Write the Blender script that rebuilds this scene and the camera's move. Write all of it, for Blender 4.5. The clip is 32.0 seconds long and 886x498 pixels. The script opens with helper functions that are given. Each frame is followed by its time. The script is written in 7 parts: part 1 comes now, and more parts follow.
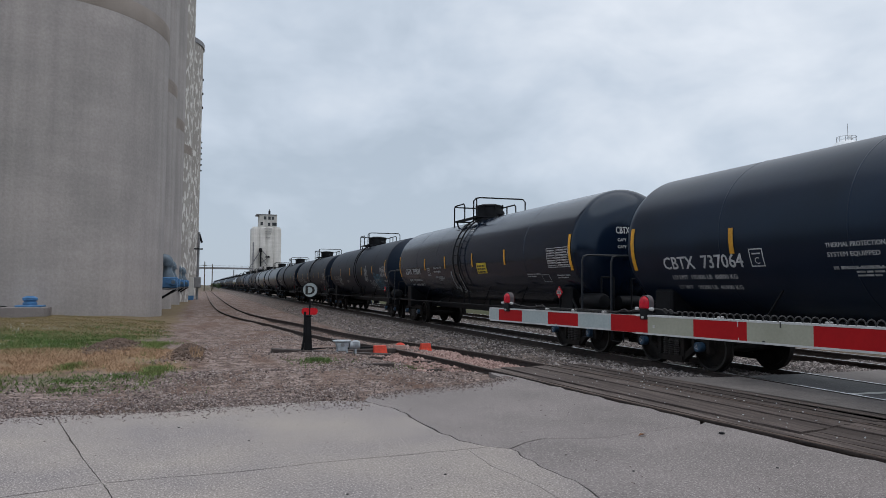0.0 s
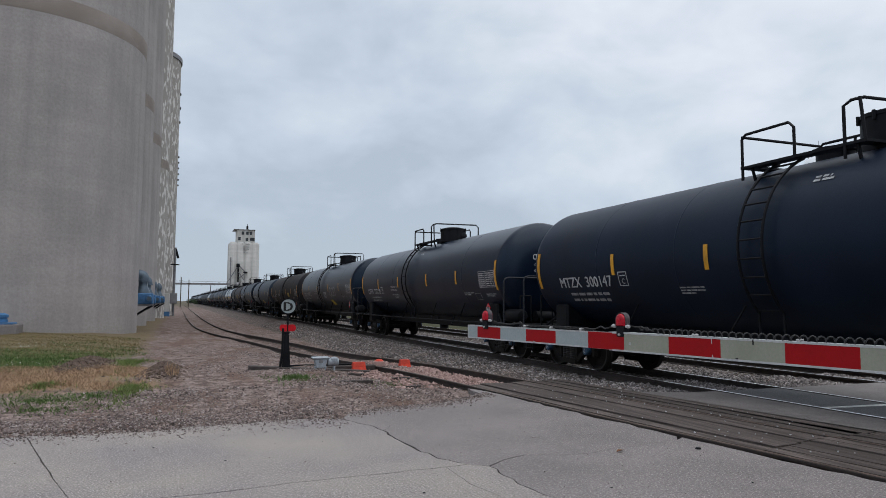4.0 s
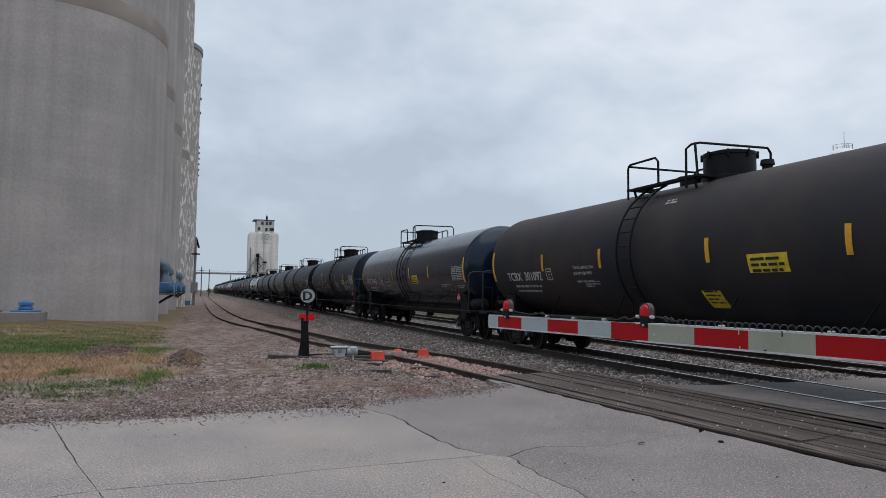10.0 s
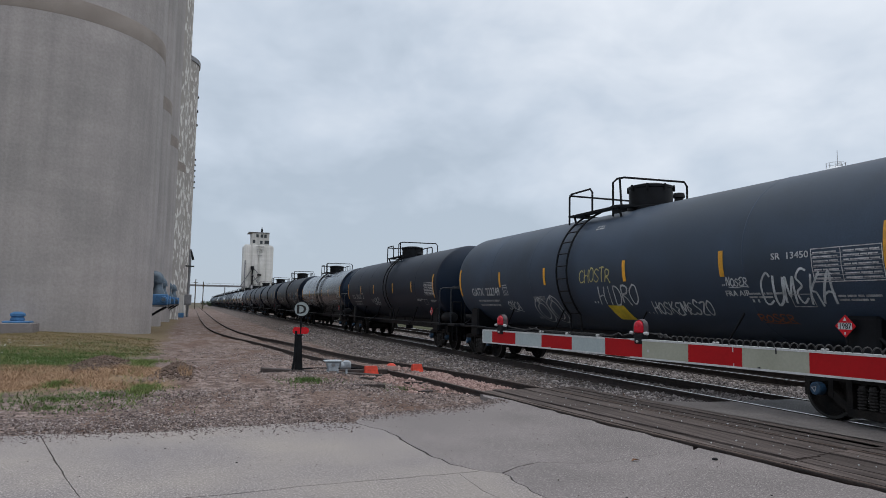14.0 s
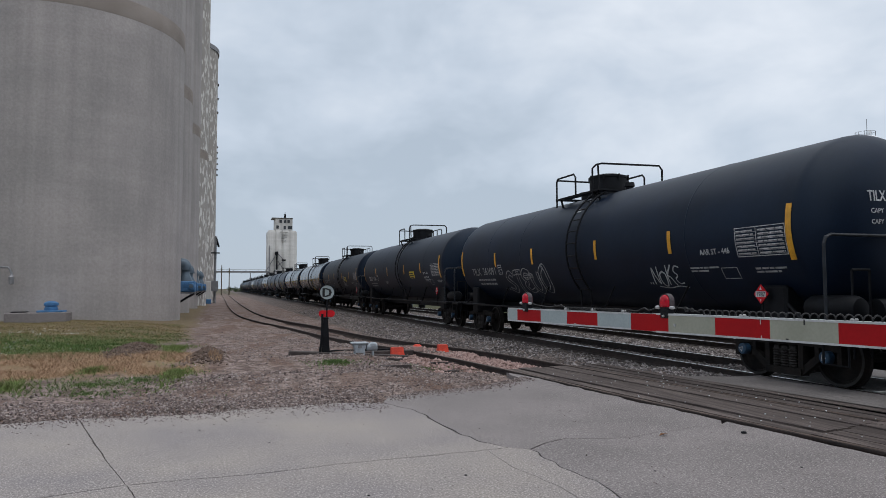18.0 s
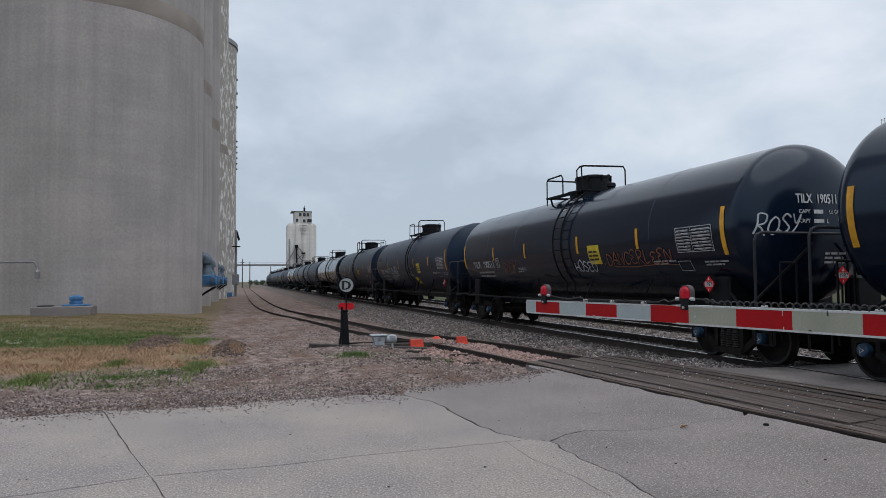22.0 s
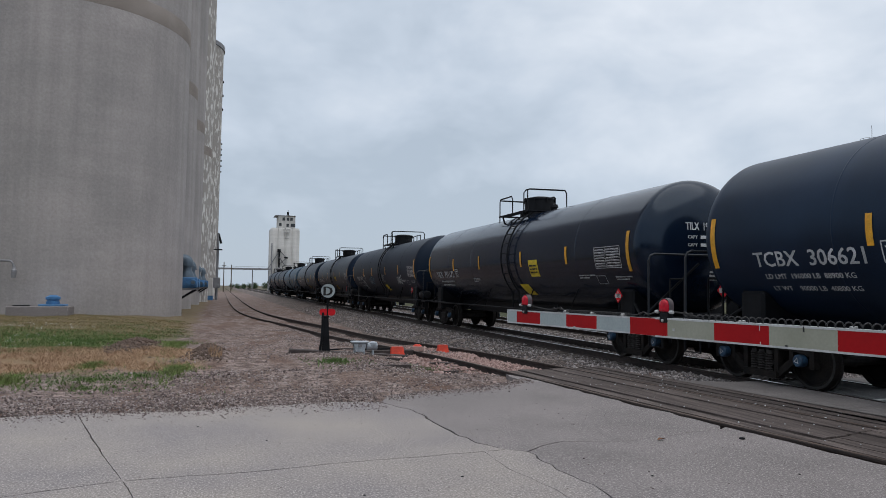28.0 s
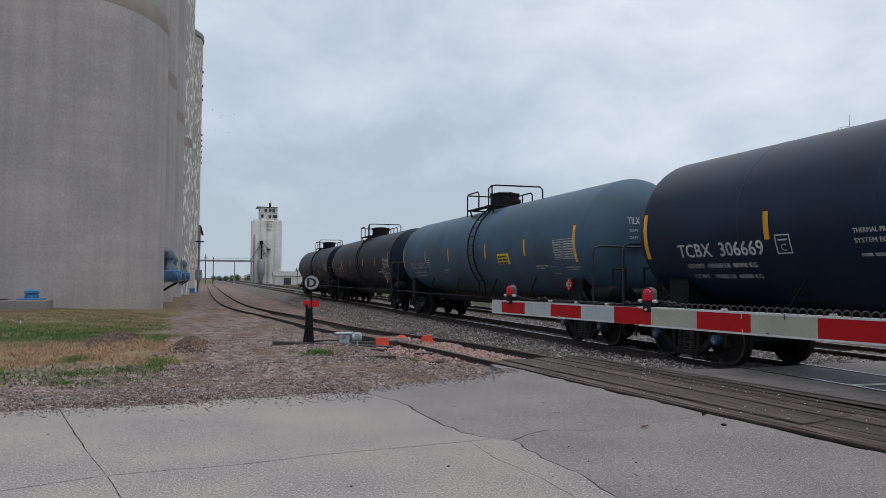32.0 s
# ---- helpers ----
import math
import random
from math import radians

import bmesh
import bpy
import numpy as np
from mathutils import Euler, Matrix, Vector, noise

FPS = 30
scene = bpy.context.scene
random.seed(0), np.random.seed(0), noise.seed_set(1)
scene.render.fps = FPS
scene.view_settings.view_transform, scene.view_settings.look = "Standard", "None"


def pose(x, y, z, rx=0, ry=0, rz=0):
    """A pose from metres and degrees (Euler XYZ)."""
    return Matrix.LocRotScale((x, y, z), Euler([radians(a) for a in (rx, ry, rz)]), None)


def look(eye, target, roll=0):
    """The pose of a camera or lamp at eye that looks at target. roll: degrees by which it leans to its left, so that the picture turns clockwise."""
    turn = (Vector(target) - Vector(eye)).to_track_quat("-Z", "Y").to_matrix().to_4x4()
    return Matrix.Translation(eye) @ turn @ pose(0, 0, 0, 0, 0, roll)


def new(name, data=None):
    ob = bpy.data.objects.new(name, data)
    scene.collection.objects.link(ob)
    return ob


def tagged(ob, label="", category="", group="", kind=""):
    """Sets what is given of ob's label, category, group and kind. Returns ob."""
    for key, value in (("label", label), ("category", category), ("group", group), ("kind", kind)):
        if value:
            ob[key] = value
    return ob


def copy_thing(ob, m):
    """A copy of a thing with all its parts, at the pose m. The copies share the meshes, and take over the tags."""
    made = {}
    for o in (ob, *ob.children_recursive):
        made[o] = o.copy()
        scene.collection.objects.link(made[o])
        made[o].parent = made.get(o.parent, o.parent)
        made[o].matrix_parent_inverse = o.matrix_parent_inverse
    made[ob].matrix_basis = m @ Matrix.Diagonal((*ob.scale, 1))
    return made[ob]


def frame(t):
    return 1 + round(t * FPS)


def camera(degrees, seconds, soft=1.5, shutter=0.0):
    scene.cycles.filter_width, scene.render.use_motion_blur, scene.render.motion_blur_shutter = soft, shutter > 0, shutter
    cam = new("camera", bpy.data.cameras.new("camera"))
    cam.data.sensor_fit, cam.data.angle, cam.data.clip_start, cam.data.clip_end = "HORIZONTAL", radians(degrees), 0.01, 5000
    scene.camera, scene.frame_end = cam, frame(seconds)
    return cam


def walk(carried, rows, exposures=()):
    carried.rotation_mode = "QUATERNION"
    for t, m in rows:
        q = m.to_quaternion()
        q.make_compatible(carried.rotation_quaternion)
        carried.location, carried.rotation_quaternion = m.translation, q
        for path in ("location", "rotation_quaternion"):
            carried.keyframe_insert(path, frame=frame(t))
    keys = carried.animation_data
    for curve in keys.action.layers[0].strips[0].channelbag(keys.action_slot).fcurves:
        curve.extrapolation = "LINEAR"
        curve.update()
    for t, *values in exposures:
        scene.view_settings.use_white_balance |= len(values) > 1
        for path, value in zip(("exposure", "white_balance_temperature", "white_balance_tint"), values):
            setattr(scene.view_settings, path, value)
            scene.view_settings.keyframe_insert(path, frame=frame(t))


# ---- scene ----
# Plan: x across the tracks, y along them (away), z up from the rail tops of the crossing.
EYE = (0.0, 0.0, 1.6)
cam = camera(65.5, 32.0, soft=0.7)
PATH = [  # seconds, tilt, roll, turn, and the small sway of the hand in metres
    (0, 93.118, -0.433, -19.248, 0.008, -0.010, -0.003), (0.5, 93.181, 0.091, -18.936, 0.012, -0.013, 0.001),
    (1, 93.537, 0.067, -18.730, 0.011, -0.028, 0.009), (1.5, 92.648, 0.463, -19.148, 0.016, -0.013, 0.005),
    (2, 92.952, 0.269, -20.696, 0.003, -0.014, -0.006), (2.5, 93.301, 0.101, -21.257, 0.002, -0.033, 0.002),
    (3, 94.168, 0.532, -20.838, 0.010, -0.029, 0.013), (3.5, 94.338, -0.010, -21.205, 0.007, -0.042, 0.020),
    (5.5, 94.162, -1.208, -19.485, -0.003, 0.002, 0.009), (6, 93.684, -1.202, -18.880, -0.005, 0.012, 0.006),
    (6.5, 94.153, -0.307, -19.250, 0.011, -0.020, 0.014), (7, 93.325, -0.366, -19.949, -0.005, -0.003, 0.013),
    (7.5, 91.941, -0.310, -20.486, -0.003, 0.011, 0.011), (8, 93.223, -0.733, -20.557, -0.003, 0.000, 0.005),
    (8.5, 93.020, -0.489, -19.997, -0.003, 0.007, 0.006), (9, 93.017, -0.718, -19.882, -0.005, 0.001, 0.006),
    (9.5, 93.167, -1.036, -19.633, -0.003, 0.013, -0.003), (10, 93.621, -0.654, -19.485, -0.002, 0.017, 0.004),
    (10.5, 94.036, -0.406, -19.241, 0.006, 0.010, -0.002), (11, 92.080, 0.180, -19.712, 0.009, 0.014, -0.023),
    (11.5, 92.053, 0.346, -19.769, 0.007, 0.005, 0.001), (12, 93.794, 0.607, -20.419, 0.018, -0.009, 0.001),
    (12.5, 94.019, 0.017, -20.172, 0.015, -0.000, 0.003), (13, 93.619, 0.042, -19.565, 0.006, 0.015, 0.006),
    (13.5, 93.656, -0.544, -19.358, 0.006, 0.022, 0.012), (14, 94.810, -1.105, -19.923, 0.007, 0.023, 0.006),
    (14.5, 94.139, -0.386, -19.527, 0.004, 0.013, 0.013), (16.5, 92.999, 0.370, -18.666, -0.003, 0.008, 0.006),
    (17, 92.819, 0.094, -18.618, -0.006, 0.013, -0.002), (17.5, 92.761, 0.096, -18.259, -0.005, 0.022, 0.004),
    (18, 93.228, 0.154, -17.965, -0.015, -0.003, -0.008), (18.5, 93.615, 0.148, -17.298, -0.012, 0.023, -0.002),
    (19, 92.819, 0.880, -18.048, -0.011, 0.009, -0.008), (19.5, 91.490, -0.014, -18.515, 0.004, -0.015, -0.012),
    (20, 91.664, 0.486, -16.901, -0.009, -0.012, 0.000), (20.5, 92.504, 0.295, -16.681, -0.001, 0.003, 0.002),
    (21, 92.125, 0.535, -16.784, -0.005, -0.002, 0.000), (21.5, 92.600, 1.032, -16.485, -0.007, -0.004, 0.000),
    (22, 92.574, 0.478, -16.382, -0.006, -0.002, -0.004), (22.5, 93.078, -0.240, -15.715, -0.012, 0.002, -0.001),
    (23, 93.048, 0.132, -15.678, -0.024, 0.003, -0.001), (23.5, 92.748, -0.677, -16.576, -0.006, -0.001, -0.013),
    (24, 93.126, -0.258, -17.556, 0.005, -0.008, -0.008), (24.5, 92.987, -0.629, -17.517, 0.003, 0.003, -0.011),
    (25, 91.916, -0.364, -17.825, 0.000, 0.007, -0.020), (25.5, 92.458, -0.719, -18.469, 0.010, -0.007, -0.010),
    (27.5, 92.690, -0.934, -18.091, -0.008, 0.001, -0.012), (28, 93.238, -0.759, -17.815, 0.007, 0.000, -0.003),
    (28.5, 93.882, -1.428, -17.519, -0.007, 0.008, -0.005), (29, 92.896, -1.110, -16.828, -0.010, 0.009, -0.007),
    (29.5, 92.805, -0.502, -17.118, -0.006, 0.004, -0.000), (30, 92.988, -0.919, -16.945, 0.001, 0.004, -0.015),
    (30.5, 91.565, -0.537, -17.232, 0.002, 0.002, 0.002), (31, 91.557, -1.188, -19.329, 0.001, -0.008, 0.001),
    (31.5, 91.752, -0.249, -19.563, -0.002, -0.014, -0.004), (32, 92.458, -0.311, -19.181, -0.005, 0.002, 0.001),
]
walk(cam, [(t, pose(EYE[0] + dx, EYE[1] + dy, EYE[2] + dz, rx, ry, rz)) for t, rx, ry, rz, dx, dy, dz in PATH])

# ---- overcast sky and light ----
world = bpy.data.worlds.new("overcast")
scene.world = world
world.use_nodes = True
wn, wl = world.node_tree.nodes, world.node_tree.links
wn.clear()


def wnode(kind, **vals):
    n = wn.new(kind)
    for k, v in vals.items():
        n.inputs[k].default_value = v
    return n


wout = wn.new("ShaderNodeOutputWorld")
wsky = wn.new("ShaderNodeTexSky")
wsky.sky_type, wsky.sun_disc = "NISHITA", False
wsky.sun_elevation, wsky.sun_rotation = radians(52), radians(200)
bg_sky = wnode("ShaderNodeBackground", Strength=0.07)
wl.new(wsky.outputs[0], bg_sky.inputs[0])
coord = wn.new("ShaderNodeTexCoord")
mapping = wn.new("ShaderNodeMapping")
mapping.inputs["Scale"].default_value = (1.0, 1.0, 1.7)
mapping.inputs["Location"].default_value = (3.1, 0.7, 0.4)
wl.new(coord.outputs["Generated"], mapping.inputs[0])
cloud_a = wnode("ShaderNodeTexNoise", Scale=1.7, Detail=6.0, Roughness=0.52, Distortion=0.5)
cloud_b = wnode("ShaderNodeTexNoise", Scale=5.5, Detail=4.0, Roughness=0.55, Distortion=0.2)
wl.new(mapping.outputs[0], cloud_a.inputs["Vector"])
wl.new(mapping.outputs[0], cloud_b.inputs["Vector"])
cmix = wn.new("ShaderNodeMix")
cmix.inputs["Factor"].default_value = 0.45
wl.new(cloud_a.outputs[0], cmix.inputs["A"])
wl.new(cloud_b.outputs[0], cmix.inputs["B"])
cramp = wn.new("ShaderNodeValToRGB")
cramp.color_ramp.elements[0].position, cramp.color_ramp.elements[0].color = 0.38, (0.500, 0.585, 0.690, 1)
cramp.color_ramp.elements[1].position, cramp.color_ramp.elements[1].color = 0.70, (0.875, 0.935, 1.020, 1)
mid = cramp.color_ramp.elements.new(0.5)
mid.color = (0.630, 0.715, 0.828, 1)
wsep = wn.new("ShaderNodeSeparateXYZ")
wl.new(coord.outputs["Generated"], wsep.inputs[0])
wtilt = wn.new("ShaderNodeMath")
wtilt.operation = "MULTIPLY_ADD"
wtilt.inputs[1].default_value, wtilt.inputs[2].default_value = 0.12, -0.162
wl.new(wsep.outputs["X"], wtilt.inputs[0])
wsum = wn.new("ShaderNodeMath")
wl.new(cmix.outputs["Result"], wsum.inputs[0])
wl.new(wtilt.outputs[0], wsum.inputs[1])
wrise = wn.new("ShaderNodeMath")
wrise.operation = "MULTIPLY_ADD"
wrise.inputs[1].default_value = 0.55
wl.new(wsep.outputs["Z"], wrise.inputs[0])
wl.new(wsum.outputs[0], wrise.inputs[2])
wl.new(wrise.outputs[0], cramp.inputs[0])
bg_cloud = wnode("ShaderNodeBackground", Strength=0.97)
wl.new(cramp.outputs[0], bg_cloud.inputs[0])
wmix = wnode("ShaderNodeMixShader", Fac=0.9)
wl.new(bg_sky.outputs[0], wmix.inputs[1])
wl.new(bg_cloud.outputs[0], wmix.inputs[2])
wl.new(wmix.outputs[0], wout.inputs[0])

sun = new("sun", bpy.data.lights.new("sun", "SUN"))
sun.data.energy, sun.data.angle, sun.data.color = 1.25, radians(70), (1.0, 0.965, 0.94)
sun.matrix_world = look((6, -16, 60), (0, 0, 0))


# ---- materials ----
def mat(name, color, rough=0.7, metal=0.0, vary=0.15, scale=3.0, bump=0.0, bump_scale=40.0, tint=None, spec=0.5, fine=60.0, rand=0.0, emit=0.0, speck=None, streak=0.0, cells=None):
    """A surface with broad stains, fine grain and relief; tint: a second colour for the stains."""
    m = bpy.data.materials.new(name)
    m.use_nodes = True
    n, l = m.node_tree.nodes, m.node_tree.links
    b = n["Principled BSDF"]
    b.inputs["Roughness"].default_value, b.inputs["Metallic"].default_value = rough, metal
    b.inputs["Specular IOR Level"].default_value = spec
    tc = n.new("ShaderNodeTexCoord")
    big = n.new("ShaderNodeTexNoise")
    big.inputs["Scale"].default_value, big.inputs["Detail"].default_value = scale, 6
    l.new(tc.outputs["Object"], big.inputs["Vector"])
    small = n.new("ShaderNodeTexNoise")
    small.inputs["Scale"].default_value, small.inputs["Detail"].default_value = fine, 3
    l.new(tc.outputs["Object"], small.inputs["Vector"])
    ramp = n.new("ShaderNodeValToRGB")
    c2 = tint or tuple(c * (1 - vary) for c in color)
    c1 = tuple(min(1, c * (1 + (0.0 if tint else vary))) for c in color)
    ramp.color_ramp.elements[0].position, ramp.color_ramp.elements[0].color = 0.34, (*c2, 1)
    ramp.color_ramp.elements[1].position, ramp.color_ramp.elements[1].color = 0.66, (*c1, 1)
    l.new(big.outputs[0], ramp.inputs[0])
    mix = n.new("ShaderNodeMix")
    mix.data_type, mix.blend_type = "RGBA", "MULTIPLY"
    mix.inputs["Factor"].default_value = 1.0
    grain = n.new("ShaderNodeMapRange")
    grain.inputs["From Min"].default_value, grain.inputs["From Max"].default_value = 0.3, 0.7
    grain.inputs["To Min"].default_value, grain.inputs["To Max"].default_value = 1 - vary, 1 + vary
    l.new(small.outputs[0], grain.inputs[0])
    l.new(ramp.outputs[0], mix.inputs["A"])
    l.new(grain.outputs[0], mix.inputs["B"])
    out = mix.outputs["Result"]
    if rand:
        info = n.new("ShaderNodeObjectInfo")
        rr = n.new("ShaderNodeMapRange")
        rr.inputs["To Min"].default_value, rr.inputs["To Max"].default_value = 1 - rand, 1 + rand
        l.new(info.outputs["Random"], rr.inputs[0])
        mx = n.new("ShaderNodeMix")
        mx.data_type, mx.blend_type = "RGBA", "MULTIPLY"
        mx.inputs["Factor"].default_value = 1.0
        l.new(out, mx.inputs["A"])
        l.new(rr.outputs[0], mx.inputs["B"])
        out = mx.outputs["Result"]
    def times(sock, factor):
        mx = n.new("ShaderNodeMix")
        mx.data_type, mx.blend_type = "RGBA", "MULTIPLY"
        mx.inputs["Factor"].default_value = 1.0
        l.new(sock, mx.inputs["A"])
        l.new(factor, mx.inputs["B"])
        return mx.outputs["Result"]

    if streak:
        for stretch, amount in (((2.2, 2.2, 0.05), streak), ((0.15, 0.15, 1.6), streak * 0.6)):
            mp = n.new("ShaderNodeMapping")
            mp.inputs["Scale"].default_value = stretch
            l.new(tc.outputs["Object"], mp.inputs[0])
            st = n.new("ShaderNodeTexNoise")
            st.inputs["Scale"].default_value, st.inputs["Detail"].default_value = 1.0, 5
            l.new(mp.outputs[0], st.inputs["Vector"])
            rg = n.new("ShaderNodeMapRange")
            rg.inputs["From Min"].default_value, rg.inputs["From Max"].default_value = 0.3, 0.7
            rg.inputs["To Min"].default_value, rg.inputs["To Max"].default_value = 1 - amount, 1 + amount
            l.new(st.outputs[0], rg.inputs[0])
            out = times(out, rg.outputs[0])
    if cells:
        cs, amount = cells
        vo = n.new("ShaderNodeTexVoronoi")
        vo.inputs["Scale"].default_value = cs
        l.new(tc.outputs["Object"], vo.inputs["Vector"])
        bw = n.new("ShaderNodeSeparateColor")
        l.new(vo.outputs["Color"], bw.inputs[0])
        rg = n.new("ShaderNodeMapRange")
        rg.inputs["To Min"].default_value, rg.inputs["To Max"].default_value = 1 - amount, 1 + amount
        l.new(bw.outputs[0], rg.inputs[0])
        out = times(out, rg.outputs[0])
        # Colour falls off towards each cell's edge: shade between stones, painted in.
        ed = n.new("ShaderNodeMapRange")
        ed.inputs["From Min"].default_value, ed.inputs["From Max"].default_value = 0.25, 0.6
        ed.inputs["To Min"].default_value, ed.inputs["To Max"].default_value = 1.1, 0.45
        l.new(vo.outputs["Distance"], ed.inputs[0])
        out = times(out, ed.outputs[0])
    if speck:
        light, sc, amount, *stretch = speck
        sp = n.new("ShaderNodeTexNoise")
        sp.inputs["Scale"].default_value, sp.inputs["Detail"].default_value = sc, 2
        flakes = n.new("ShaderNodeMapping")
        flakes.inputs["Scale"].default_value = (1.0, 1.0, stretch[0] if stretch else 1.0)
        l.new(tc.outputs["Object"], flakes.inputs[0])
        l.new(flakes.outputs[0], sp.inputs["Vector"])
        cut = n.new("ShaderNodeMapRange")
        cut.inputs["From Min"].default_value, cut.inputs["From Max"].default_value = 0.72 - amount, 0.80 - amount
        l.new(sp.outputs[0], cut.inputs[0])
        ms = n.new("ShaderNodeMix")
        ms.data_type = "RGBA"
        l.new(cut.outputs[0], ms.inputs["Factor"])
        l.new(out, ms.inputs["A"])
        ms.inputs["B"].default_value = (*light, 1)
        out = ms.outputs["Result"]
    l.new(out, b.inputs["Base Color"])
    if bump:
        bp = n.new("ShaderNodeBump")
        bp.inputs["Strength"].default_value, bp.inputs["Distance"].default_value = 0.6, bump
        bn = n.new("ShaderNodeTexNoise")
        bn.inputs["Scale"].default_value, bn.inputs["Detail"].default_value = bump_scale, 4
        l.new(tc.outputs["Object"], bn.inputs["Vector"])
        l.new(bn.outputs[0], bp.inputs["Height"])
        l.new(bp.outputs[0], b.inputs["Normal"])
    if emit:
        b.inputs["Emission Color"].default_value = (*color, 1)
        b.inputs["Emission Strength"].default_value = emit
    return m


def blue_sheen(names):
    """Blue-black paint; its reflections are tinted blue in the material."""
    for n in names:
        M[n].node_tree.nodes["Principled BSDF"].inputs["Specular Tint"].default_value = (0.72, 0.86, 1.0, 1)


def stone_mat(name, c1, c2, c3, rough=0.9):
    """Loose stones: each piece takes its own tone."""
    m = mat(name, c1, rough, vary=0.2, scale=8, bump=0.01)
    n, l = m.node_tree.nodes, m.node_tree.links
    b = n["Principled BSDF"]
    geo = n.new("ShaderNodeNewGeometry")
    ramp = n.new("ShaderNodeValToRGB")
    ramp.color_ramp.elements[0].color, ramp.color_ramp.elements[1].color = (*c1, 1), (*c2, 1)
    e = ramp.color_ramp.elements.new(0.55)
    e.color = (*c3, 1)
    l.new(geo.outputs["Random Per Island"], ramp.inputs[0])
    mx = n.new("ShaderNodeMix")
    mx.data_type = "RGBA"
    mx.inputs["Factor"].default_value = 0.75
    l.new(b.inputs["Base Color"].links[0].from_socket, mx.inputs["A"])
    l.new(ramp.outputs[0], mx.inputs["B"])
    l.new(mx.outputs["Result"], b.inputs["Base Color"])
    return m


